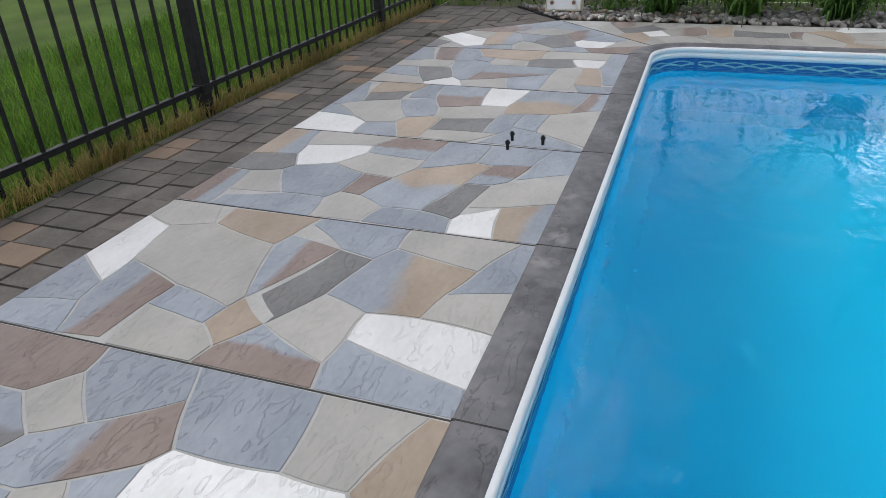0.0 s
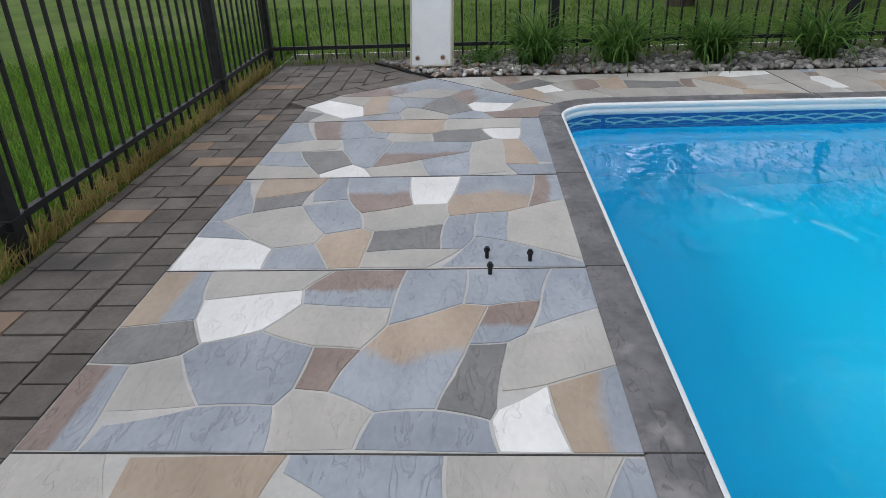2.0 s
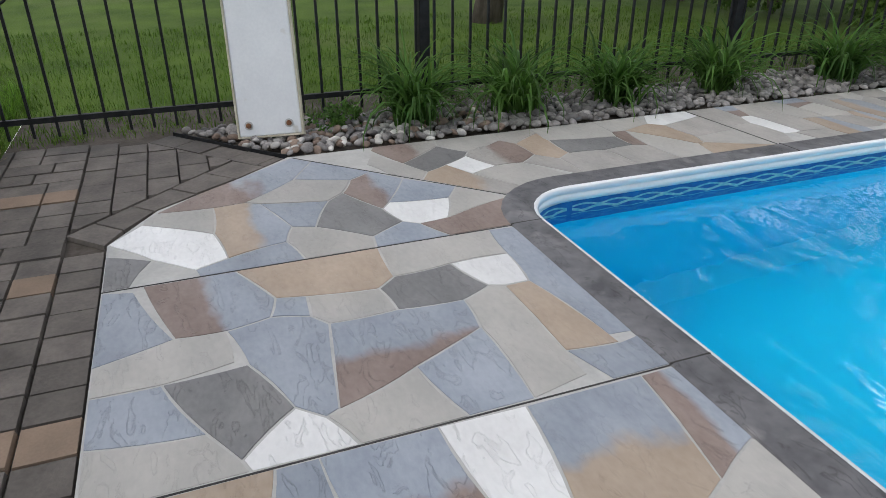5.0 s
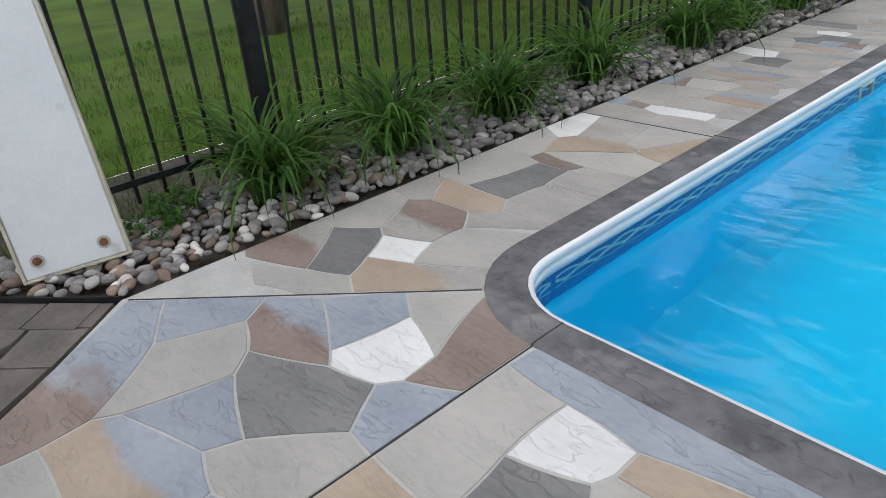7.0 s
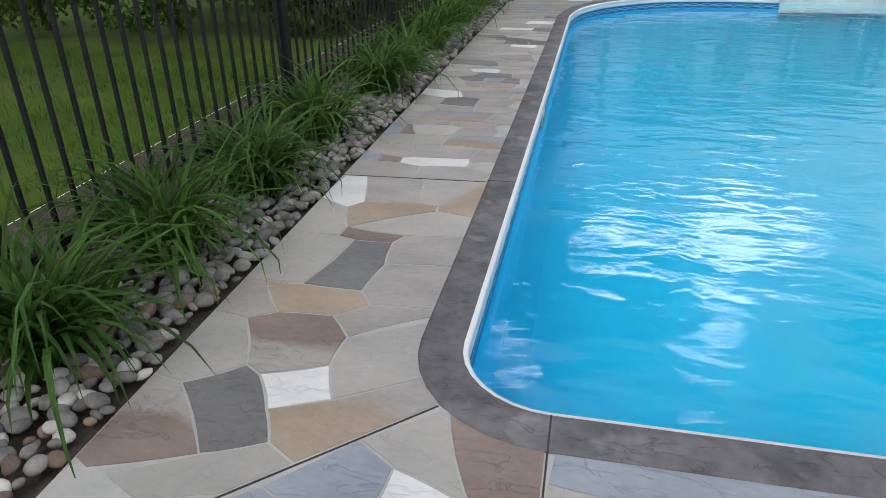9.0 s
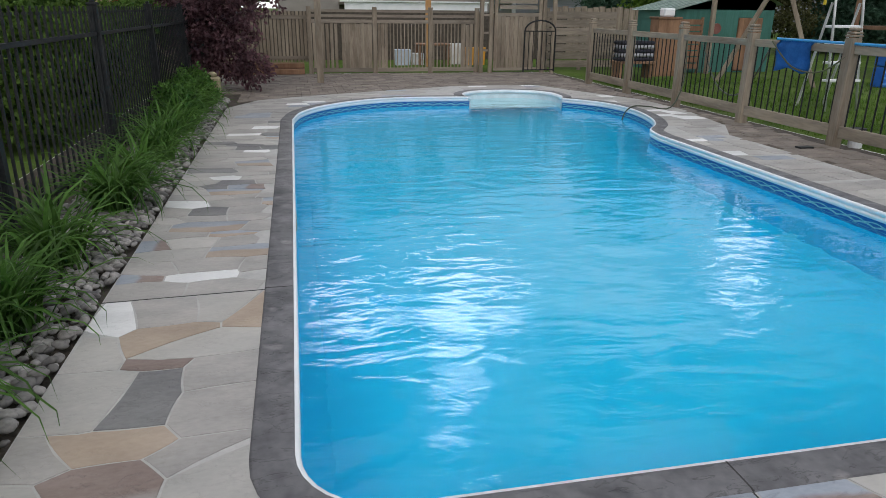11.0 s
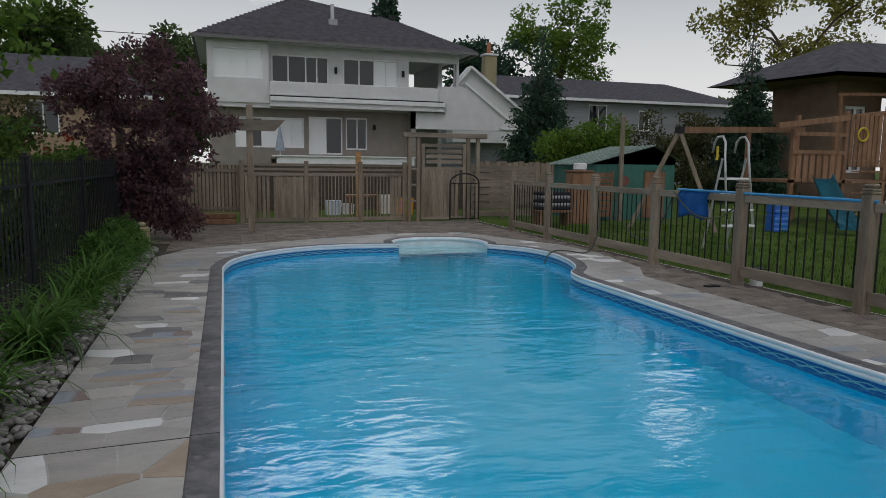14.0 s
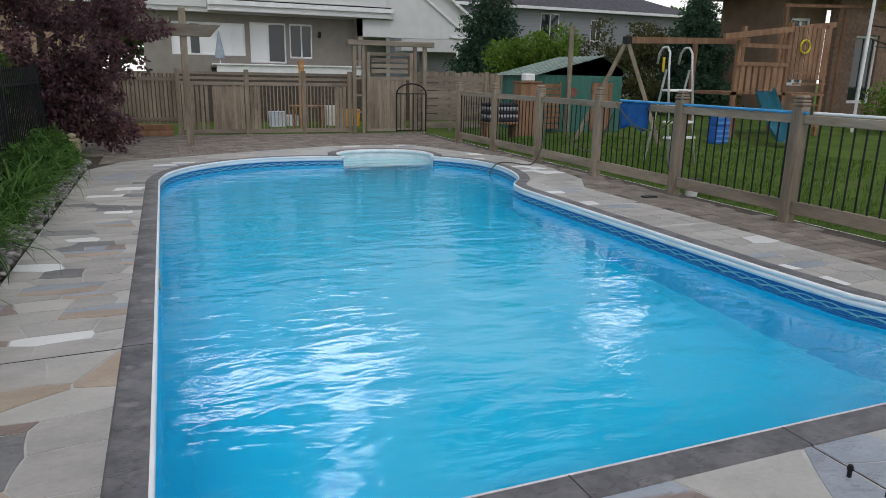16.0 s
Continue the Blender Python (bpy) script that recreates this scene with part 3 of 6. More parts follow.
F_LAWN = [
    (0.21, -1.74, 0.20, 0.06, 167, "D"), (0.35, -1.67, 0.21, 0.11, 135, "B"), (0.04, -1.51, 0.20, 0.12, 33, "W"), (-0.21, -1.48, 0.13, 0.10, 13, "B"),
    (0.29, -1.27, 0.25, 0.10, 113, "G"), (-0.09, -1.23, 0.27, 0.13, 3, "O/G-y"), (-0.71, -1.07, 0.38, 0.11, 139, "R/G-y"), (-0.18, -1.02, 0.22, 0.13, 70, "G"),
    (-0.42, -1, 0.21, 0.13, 83, "B")]
F_POOL = [
    (0.22, -0.95, 0.17, 0.14, 76, "B"), (-0.03, -0.8, 0.21, 0.14, 34, "D"), (-0.69, -0.72, 0.15, 0.12, 73, "G"), (-0.31, -0.61, 0.19, 0.11, 153, "R/G-y"),
    (0.29, -0.61, 0.12, 0.14, 132, "G"), (-0.01, -0.46, 0.16, 0.14, 67, "W"), (-0.23, -0.37, 0.15, 0.16, 72, "G"), (0.21, -0.3, 0.16, 0.11, 107, "R"),
    (0.01, -0.23, 0.20, 0.10, 150, "B")]
G_LAWN = [
    (-0.98, -0.52, 0.28, 0.05, 158, "G"), (-0.62, -0.42, 0.24, 0.07, 26, "B"), (-0.84, -0.28, 0.26, 0.11, 128, "R/G-y"), (-0.66, -0.14, 0.23, 0.10, 125, "D"),
    (-0.29, -0.13, 0.23, 0.11, 33, "O/G-y"), (-0.43, -0.01, 0.14, 0.09, 25, "W"), (-0.88, 0.13, 0.17, 0.15, 118, "B"), (-0.27, 0.14, 0.27, 0.13, 74, "B"),
    (-0.62, 0.24, 0.16, 0.17, 101, "R/G+y"), (-0.33, 0.42, 0.19, 0.07, 24, "G"), (-0.84, 0.45, 0.13, 0.10, 90, "G"), (-0.66, 0.49, 0.18, 0.10, 175, "O")]
G_POOL = [
    (-0.29, 0.7, 0.15, 0.12, 109, "S"), (-0.57, 0.78, 0.22, 0.11, 82, "D"), (-0.83, 0.85, 0.20, 0.17, 65, "B"), (-0.32, 0.98, 0.16, 0.13, 66, "G"),
    (-0.58, 1.09, 0.12, 0.05, 176, "R"), (-0.87, 1.18, 0.16, 0.09, 108, "B"), (-0.37, 1.26, 0.27, 0.11, 18, "B"), (-0.56, 1.34, 0.17, 0.10, 18, "O"),
    (-0.84, 1.57, 0.16, 0.06, 92, "W"), (-0.12, 1.58, 0.18, 0.15, 81, "O"), (-0.58, 1.66, 0.20, 0.13, 138, "G"), (-0.38, 1.69, 0.18, 0.15, 47, "B")]
WHITE_SPOTS = [(-0.51, 2.19), (-0.84, 3.75), (-0.46, 5.78), (-0.62, 4.71), (-0.71, 6.70), (-0.25, 7.39)]

# ---- ground ----
DECK = [(-0.97, -0.93), (-0.72, -1.22), (-0.42, -1.62), (-0.10, -1.82), (7.2, -1.82), (7.2, 0.5), (5.35, 1.0), (5.35, 5.9), (5.75, 6.6), (6.0, 8.0),
        (5.95, 9.4), (5.4, 10.6), (4.9, 11.9), (3.2, 11.9), (1.6, 11.2), (0.2, 10.55), (-0.55, 10.1), (-0.97, 9.2)]
bm = sheet([(-260, -200), (260, -200), (260, 330), (-260, 330)], [[(-2.4, -2.46), (6.42, -2.46), (6.42, 15.2), (-2.4, 15.2)][::-1]], -0.03)
for v in bm.verts:
    if v.co.y > 100:
        v.co.z = 1.0
ground = tagged(part("ground", bm, M_LAWN), "green mown lawn grass round the pool yard", "lawn", kind="structure")
bm = sheet([(-2.4, -2.46), (6.42, -2.46), (6.42, 15.2), (-2.4, 15.2)], [offset(OUTLINE, 0.04)[::-1]], -0.032)
tagged(part("soil", bm, M_SOIL), "bare dark soil and joint sand under the paving", "soil", kind="structure")

deck = thing("pavement", "multicoloured stamped flagstone pool deck with light joints", "paving", kind="structure")
part("grout_bed", sheet(DECK, [offset(OUTLINE, 0.05)[::-1]], -0.0025), M_GROUT, deck, "pale grey mortar joints between the stones")

CUTS = [0.32, 1.43, 2.48, 3.50, 4.49, 5.5, 6.5, 7.2]
random.seed(5)


def courses(x0, x1, y0, y1, kinds, long=0.42, deep=0.24):
    """Stones laid in loose courses across a strip, each a little askew."""
    out, y = [], y0
    while y < y1:
        d, x = deep * random.uniform(0.65, 1.35), x0 - random.uniform(0.0, 0.3) * long
        while x < x1:
            w = long * random.uniform(0.55, 1.3)
            out.append((x + w / 2, y + d / 2 + random.uniform(-0.04, 0.04), w / 2, d / 2, random.uniform(-8, 8), random.choice(kinds)))
            x += w
        y += d
    return out


MIXED = ("G", "G", "B", "B", "O/G-y", "D", "R/G+x", "B", "W", "G", "R")
# sandy tones hold the strip's warm, even sheen as colour
PALE = ("S", "S", "B", "S", "B", "S", "O/G-y", "B", "S", "R/G+x", "S", "B", "D")
SETS = {1: E_LAWN + E_POOL, 2: D_LAWN + D_POOL, 3: C_LAWN + C_POOL, 4: B_LAWN + B_POOL, 5: A_LAWN + A_POOL + courses(5.12, 5.5, -1.82, -0.1, MIXED)}
for i in range(len(CUTS) - 1):
    x0, x1 = CUTS[i] + 0.003, CUTS[i + 1] - 0.003
    panel = [(x0, -1.82), (x1, -1.82), (x1, -0.10), (x0, -0.10)]
    crazy_paving(panel, SETS.get(i + 1) or courses(x0, x1, -1.82, -0.1, MIXED), deck)
# the corner between the diagonal cut and the first straight cut
crazy_paving([(-0.10, -1.82), (0.317, -1.82), (0.317, -0.02), (0.0, -0.005), (-0.95, -0.914), (-0.72, -1.22), (-0.42, -1.62)], F_LAWN + F_POOL, deck)
# the strip beside the lily bed
# grey stones turned sandy: the warm light here is put into their tone
crazy_paving([(-0.02, -0.014), (-0.02, 1.842), (-0.97, 1.802), (-0.97, -0.923)], [(*r[:5], r[5].replace("G", "S")) for r in G_LAWN + G_POOL], deck)
strip = courses(-0.97, -0.04, 1.85, 7.9, PALE, 0.38, 0.21)
for wx, wy in WHITE_SPOTS:
    k = min(range(len(strip)), key=lambda i: (strip[i][0] - wx) ** 2 + (strip[i][1] - wy) ** 2)
    strip[k] = (*strip[k][:2], strip[k][2] * 0.7, strip[k][3] * 0.75, strip[k][4], "W")
crazy_paving([(-0.04, 1.848), (-0.04, 7.9), (-0.97, 7.9), (-0.97, 1.808)], strip, deck)
# far end and the house side of the long edge
PALE = ("S", "S", "S", "B", "B", "S", "S", "B", "W", "S", "S", "B", "S", "G")
random.seed(11)
crazy_paving([(-0.97, 7.91), (0.2, 7.91), (3.2, 11.9), (1.6, 11.2), (0.2, 10.55), (-0.55, 10.1), (-0.97, 9.2)], courses(-0.97, 3.2, 7.9, 11.9, PALE), deck)
crazy_paving([(3.2, 9.6), (5.4, 9.0), (5.95, 9.4), (5.4, 10.6), (4.9, 11.9), (3.2, 11.9)], courses(3.2, 6.0, 9.2, 11.9, PALE), deck)
crazy_paving([(4.9, 5.92), (5.36, 5.92), (5.75, 6.6), (6.0, 8.0), (5.94, 9.38), (5.2, 9.3)], courses(4.9, 6.0, 5.9, 9.4, PALE), deck)
for k in range(5):
    left = 4.98 if k == 0 else 4.54
    crazy_paving([(left, 0.0 + 1.18 * k + 0.004), (5.35, 0.0 + 1.18 * k + 0.004), (5.35, 1.18 * k + 1.176), (left, 1.18 * k + 1.176)],
                 courses(left, 5.35, 1.18 * k, 1.18 * k + 1.18, PALE, 0.4, 0.25), deck)
# dark saw cuts
bm = bmesh.new()
for x in CUTS[:-1]:
    box(bm, x - 0.003, x + 0.003, -1.82, -0.12, -0.009, -0.0008)
beam(bm, (-0.02, -0.02, -0.0035), (-0.95, -0.91, -0.0035), 0.006, 0.006)
beam(bm, (-0.1, 1.845, -0.0035), (-0.97, 1.805, -0.0035), 0.006, 0.006)
part("saw_cut", bm, M_CUT, deck, "narrow dark control joints cut through the deck")

# ---- pool ----
pool = thing("swimming_pool", "in-ground vinyl-lined swimming pool filled with clear blue water", "swimming pool", kind="structure")
bm = bmesh.new()
loft(bm, OUTLINE, [(0.0, -0.02), (0.0, 0.002), (0.012, 0.007), (CW - 0.012, 0.007), (CW, 0.002), (CW, -0.02)])
part("coping", bm, M_COPING, pool, "dark charcoal stained concrete coping band", True)
bm = bmesh.new()
for k in CUTS[:5]:
    box(bm, k - 0.003, k + 0.003, -CW, -0.004, -0.01, 0.0078)
box(bm, -CW, -0.004, 1.842, 1.848, -0.01, 0.0078)
part("coping_joint", bm, M_CUT, pool)
bm = bmesh.new()
loft(bm, OUTLINE, [(0.002, 0.004), (-0.012, 0.002), (-0.018, -0.006), (-0.018, -0.030), (-0.010, -0.034), (-0.010, -0.040), (-0.016, -0.044), (-0.014, -0.078), (0.0, -0.080)])
part("liner_track", bm, M_TRACK, pool, "white extruded liner track under the coping", True)
bm = bmesh.new()
loft(bm, OUTLINE, [(0.0, -0.07), (0.0, -1.25), (-0.15, -1.35)])
floor_loop = offset(OUTLINE, -0.15)
fb = sheet(floor_loop, [], -1.35)
me = bpy.data.meshes.new("tmp")
fb.to_mesh(me)
fb.free()
bm.from_mesh(me)
part("liner", bm, M_LINER, pool, "plain bright blue vinyl liner")
bm = bmesh.new()
loft(bm, OUTLINE, [(-0.004, -0.078), (-0.004, -0.26)])
part("liner_border", bm, M_BAND, pool, "dark blue printed border band under the track")
# printed wave border: scalloped ribbons
line = [Vector((*p, 0)) for p in offset(OUTLINE, -0.007)]
run, acc = [], 0.0
for i, p in enumerate(line):
    q = line[(i + 1) % len(line)]
    seg = max(1, int((q - p).length / 0.03))
    for j in range(seg):
        run.append((p.lerp(q, j / seg), acc + (q - p).length * j / seg))
    acc += (q - p).length
bm = bmesh.new()
for z0, amp, wid, ph in ((-0.125, 0.016, 0.010, 0.0), (-0.150, 0.018, 0.014, 0.5), (-0.175, 0.016, 0.010, 0.0)):
    last = None
    for p, s in run:
        z = z0 + amp * abs(math.sin(math.pi * (s / 0.20 + ph)))
        pair = (bm.verts.new((p.x, p.y, z)), bm.verts.new((p.x, p.y, z + wid)))
        if last and (pair[0].co - last[0].co).length < 0.2:
            bm.faces.new((last[0], pair[0], pair[1], last[1]))
        last = pair
tagged(part("liner_waves", bm, M_WAVE, pool, "pale teal wave print on the liner border"), kind="stuff")
water = tagged(part("water", sheet(offset(OUTLINE, -0.004), [], WATER_Z), M_WATER), "clear bright blue pool water with soft ripples", "water", kind="structure")
water.visible_shadow = False

# ---- foliage helpers ----
def leaf_mesh(name, blobs, count, size, material, parent, seed, long=1.6, droop=0.0, hollow=0.45, label=""):
    """A crown of many small folded leaves gathered in clumps; blobs are (x, y, z, rx, ry, rz)."""
    rng = np.random.default_rng(seed)
    vol = np.array([b[3] * b[4] * b[5] for b in blobs]) ** 0.8
    pick = rng.choice(len(blobs), count, p=vol / vol.sum())
    B = np.array(blobs)[pick]
    d = rng.normal(size=(count, 3))
    d /= np.linalg.norm(d, axis=1)[:, None]
    twig = rng.normal(size=(len(blobs) * 40, 3))
    twig /= np.linalg.norm(twig, axis=1)[:, None]
    near = twig[(pick * 40 + rng.integers(0, 40, count))]
    d = d * 0.42 + near
    d /= np.linalg.norm(d, axis=1)[:, None]
    r = hollow + (1 - hollow) * rng.random(count) ** 0.6
    r *= rng.uniform(0.78, 1.12, count)
    P = B[:, :3] + d * B[:, 3:] * r[:, None]
    P[:, 2] -= droop * rng.random(count)
    t = rng.normal(size=(count, 3)) + d * 0.9
    t[:, 2] -= 0.4 + droop
    t /= np.linalg.norm(t, axis=1)[:, None]
    s = np.cross(t, rng.normal(size=(count, 3)))
    s /= np.linalg.norm(s, axis=1)[:, None]
    k = size * rng.uniform(0.6, 1.3, count)[:, None]
    n = np.cross(s, t) * k * 0.18
    V = np.stack([P, P + t * k * long * 0.5 + s * k * 0.5 + n, P + t * k * long, P + t * k * long * 0.5 - s * k * 0.5 + n], 1).reshape(-1, 3)
    F = np.arange(count * 4).reshape(-1, 4)
    F = np.concatenate([F[:, [0, 1, 2]], F[:, [0, 2, 3]]])
    me = bpy.data.meshes.new(name)
    me.from_pydata(V.tolist(), [], F.tolist())
    me.materials.append(material)
    ob = new(name, me)
    ob.parent = parent
    if label:
        tagged(ob, label)
    return ob


def foliage(name, c1, c2, amount=0.35):
    m = mk(name, c1, c2, scale=1.5, fine=12, rough=0.55, bump=0.0, spec=0.3)
    island(m, amount)
    n, l = m.node_tree.nodes, m.node_tree.links
    b, out = n["Principled BSDF"], n["Material Output"]
    tr, mx = n.new("ShaderNodeBsdfTranslucent"), n.new("ShaderNodeMixShader")
    mx.inputs[0].default_value = 0.5
    l.new(b.inputs["Base Color"].links[0].from_socket, tr.inputs["Color"])
    l.new(b.outputs["BSDF"], mx.inputs[1])
    l.new(tr.outputs["BSDF"], mx.inputs[2])
    l.new(mx.outputs["Shader"], out.inputs["Surface"])
    return m


M_LILY = foliage("lily_leaf", (0.045, 0.115, 0.022), (0.11, 0.22, 0.045), 0.5)
M_DRY = foliage("dry_grass", (0.28, 0.21, 0.08), (0.44, 0.35, 0.14), 0.4)
M_TALL = foliage("tall_grass_blade", (0.075, 0.165, 0.016), (0.165, 0.30, 0.04), 0.45)
M_BLADE = foliage("grass_blade", (0.05, 0.11, 0.010), (0.115, 0.20, 0.026), 0.4)
M_PEBBLE = mk("river_stone", (0.15, 0.14, 0.135), (0.32, 0.30, 0.285), scale=14, fine=90, bump=0.2, rough=0.7, rand=0.35)
M_PEBBLE_BROWN = mk("river_stone_brown", (0.16, 0.115, 0.09), (0.30, 0.22, 0.17), scale=14, fine=90, bump=0.2, rough=0.7, rand=0.3)
M_PEBBLE_PALE = mk("river_stone_pale", (0.42, 0.40, 0.37), (0.60, 0.58, 0.54), scale=14, fine=90, bump=0.2, rough=0.7, rand=0.2)
M_PEBBLES = island(mk("river_stones", (0.15, 0.14, 0.135), (0.34, 0.32, 0.30), scale=9, fine=60, bump=0.2, rough=0.7), 0.5)


def blades(name, spots, count, length, width, material, parent, seed, lean=0.9, segs=6, stiff=0.5):
    """Arching strap leaves from the given spots (x, y, z, spread)."""
    rng = random.Random(seed)
    V, F = [], []
    for x, y, z, spread in spots:
        for _ in range(count):
            a = rng.uniform(0, 2 * math.pi)
            ln, w = length * rng.uniform(0.6, 1.2), width * rng.uniform(0.7, 1.2)
            bx, by = x + spread * 0.3 * rng.gauss(0, 1), y + spread * 0.3 * rng.gauss(0, 1)
            up = rng.uniform(0.85, 1.5)
            bend = lean * rng.uniform(0.6, 1.7)
            px, pz, ang = 0.0, 0.0, up
            base = len(V)
            sx, sy = -math.sin(a), math.cos(a)
            for k in range(segs + 1):
                t = k / segs
                ww = w * (1 - t ** 2.2) * (0.6 + 0.4 * min(1, 4 * t)) / 2
                cx, cy, cz = bx + math.cos(a) * px, by + math.sin(a) * px, z + pz
                V += [(cx + sx * ww, cy + sy * ww, cz + ww * 0.5), (cx, cy, cz), (cx - sx * ww, cy - sy * ww, cz + ww * 0.5)]
                if k < segs:
                    o = base + 3 * k
                    F += [(o, o + 1, o + 4, o + 3), (o + 1, o + 2, o + 5, o + 4)]
                px += math.cos(ang) * ln / segs
                pz += math.sin(ang) * ln / segs
                ang -= bend * (0.4 + t) * 1.5 / segs * (1 / stiff) * 0.5
    me = bpy.data.meshes.new(name)
    me.from_pydata(V, [], F)
    me.materials.append(material)
    ob = new(name, me)
    if parent:
        ob.parent = parent
    return ob


# ---- grey-brown concrete paver strip between deck and fence ----
pav = thing("paver_path", "weathered brown concrete cobble pavers with dark joints", "paving", kind="structure")
random.seed(3)


def paver(poly, tan=0.06):
    poly = offset(poly, -0.004)
    bm = bmesh.new()
    dz = random.uniform(-0.003, 0.003)
    prism(bm, poly, -0.031, -0.008 + dz, 0.03)
    part("paver", bm, M_PAVER_TAN if random.random() < tan else M_PAVER, pav)


def rect(x0, x1, y0, y1):
    return [(x0, y0), (x1, y0), (x1, y1), (x0, y1)]


x = -0.06
while x < 5.6:
    w = random.choice((0.15, 0.155, 0.16))
    paver(rect(x, x + w, -1.985, -1.825))
    x += w
x = -1.66
while x < 5.6:
    w = 0.158
    y = -2.385
    while y < -1.99:
        d = random.choice((0.16, 0.24, 0.24, 0.16))
        if y + d > -2.07:
            d = -1.99 - y
        if not (x < -0.1 and y > -2.0):
            paver(rect(x, x + w, y, y + d))
        y += d
    x += w
x = -1.66
while x < 5.6:
    paver(rect(x, x + 0.24, -2.45, -2.39), 0.0)
    x += 0.24
# corner field beside the gravel
y = -1.985
row = 0
while y < -0.95:
    x = -1.62 + (0.08 if row % 2 else 0.0)
    while x < 0.0:
        w = random.choice((0.16, 0.24, 0.24))
        p = rect(x, x + w, y, y + 0.158)
        for nx, ny, d in ((0.715, 0.699, -1.605), (-0.645, 0.765, -0.265)):
            p = clip(p, nx, ny, d)
        if len(p) > 2 and abs(sum(p[i - 1][0] * p[i][1] - p[i][0] * p[i - 1][1] for i in range(len(p)))) > 0.004:
            paver(p, 0.1)
        x += w
    y += 0.158
    row += 1
# border courses: along the curved deck edge, and along the gravel
edge = [Vector((*p, 0)) for p in ((-0.985, -0.945), (-0.735, -1.235), (-0.435, -1.635), (-0.115, -1.835))]
line = [p for p in catmull(edge, 2)]
for p, q in zip(line, line[1:]):
    over = [v + Vector((0.715, 0.699, 0)) * (-1.6 - 0.715 * v.x - 0.699 * v.y) for v in (p, q)]
    paver([tuple(v[:2]) for v in (p, over[0], over[1], q)], 0.25)
for k in range(4):
    a, b = Vector((-1.675, -1.535)) + Vector((0.765, 0.645)) * 0.215 * k, Vector((-1.675, -1.535)) + Vector((0.765, 0.645)) * 0.215 * (k + 1)
    side_ = Vector((0.645, -0.765)) * 0.175
    paver([tuple(v) for v in (a, a + side_, b + side_, b)], 0.1)
tagged(part("edging", beam(beam(bmesh.new(), (-1.68, -1.52, -0.01), (-1.30, -1.22, -0.01), 0.008, 0.04), (-1.30, -1.22, -0.01), (-0.98, -0.93, -0.01), 0.008, 0.04), M_IRON, pav),
       "black plastic edging strip between pavers and gravel")

# ---- gravel bed ----
gravel = thing("gravel_bed", "bed of rounded grey and brown river stones", "gravel", kind="structure")
rng = random.Random(8)
PEB = []
for k in range(7):
    bm = bmesh.new()
    bmesh.ops.create_icosphere(bm, subdivisions=2, radius=0.5)
    sx, sy, sz = rng.uniform(0.8, 1.15), rng.uniform(0.65, 0.95), rng.uniform(0.45, 0.68)
    for v in bm.verts:
        q = 1 + 0.22 * noise.noise(v.co * 1.7 + Vector((k * 7.1, 0, 0)))
        v.co = Vector((v.co.x * sx * q, v.co.y * sy * q, v.co.z * sz * q))
    me = bpy.data.meshes.new("river_stone")
    bm.to_mesh(me)
    bm.free()
    for p in me.polygons:
        p.use_smooth = True
    for mt in (M_PEBBLE, M_PEBBLE, M_PEBBLE_BROWN, M_PEBBLE_PALE):
        m2 = me.copy()
        m2.materials.append(mt)
        PEB.append(m2)


def in_bed(x, y):
    return -1.66 < x < -0.99 and y > -0.90 + (x + 0.99) * 0.86 and y < 10.3


spots, y = [], -1.5
while y < 10.2:
    x = -1.66
    while x < -0.97:
        px, py = x + rng.uniform(-0.02, 0.02), y + rng.uniform(-0.02, 0.02)
        if in_bed(px, py):
            spots.append((px, py, rng.uniform(0.040, 0.085) * (1.25 if rng.random() < 0.12 else 1)))
        x += 0.052
    y += 0.052
near = [s for s in spots if s[1] < 0.62 and s[0] > -1.5][:300]
chosen = set(near)
for x, y, d in near:
    ob = share("river_stone", rng.choice(PEB), gravel, x, y, -0.012 + d * 0.22 + rng.uniform(0, 0.02), rng.uniform(-30, 30), rng.uniform(-30, 30), rng.uniform(0, 360))
    ob.scale = (d, d, d)
tV = [[v.co.copy() for v in PEB[k * 4].vertices] for k in range(7)]
tF = [[tuple(p.vertices) for p in PEB[k * 4].polygons] for k in range(7)]
V, F = [], []
for x, y, d in spots:
    if (x, y, d) in chosen:
        continue
    k = rng.randrange(7)
    m = pose(x, y, -0.012 + d * 0.22 + rng.uniform(0, 0.02), rng.uniform(-30, 30), rng.uniform(-30, 30), rng.uniform(0, 360))
    o = len(V)
    V += [m @ (c * d) for c in tV[k]]
    F += [tuple(i + o for i in f) for f in tF[k]]
me = bpy.data.meshes.new("river_stones")
me.from_pydata(V, [], F)
me.materials.append(M_PEBBLES)
for p in me.polygons:
    p.use_smooth = True
o = new("river_stones", me)
o.parent = gravel
tagged(o, "many rounded river stones further along the bed", kind="stuff")

# ---- day lilies along the bed ----
rng = random.Random(21)
LILIES = [(-1.36, -0.03), (-1.37, 0.70), (-1.31, 1.46), (-1.36, 2.40), (-1.28, 3.55), (-1.30, 4.35), (-1.28, 5.3), (-1.33, 6.0), (-1.28, 6.9), (-1.33, 7.7), (-1.28, 8.5)]
for i, (x, y) in enumerate(LILIES):
    t = thing("day_lily", "clump of arching green strap leaves in river gravel", "plant", "day lilies", at=(x, y, 0))
    for k in range(6):
        a = k * 1.05
        blades("leaf_fan", [(0.05 * math.cos(a), 0.05 * math.sin(a), 0.0, 0.16)], 30 if i < 5 else 20, 0.68 * rng.uniform(0.9, 1.1), 0.027, M_LILY, t, 100 + 10 * i + k, lean=1.7)
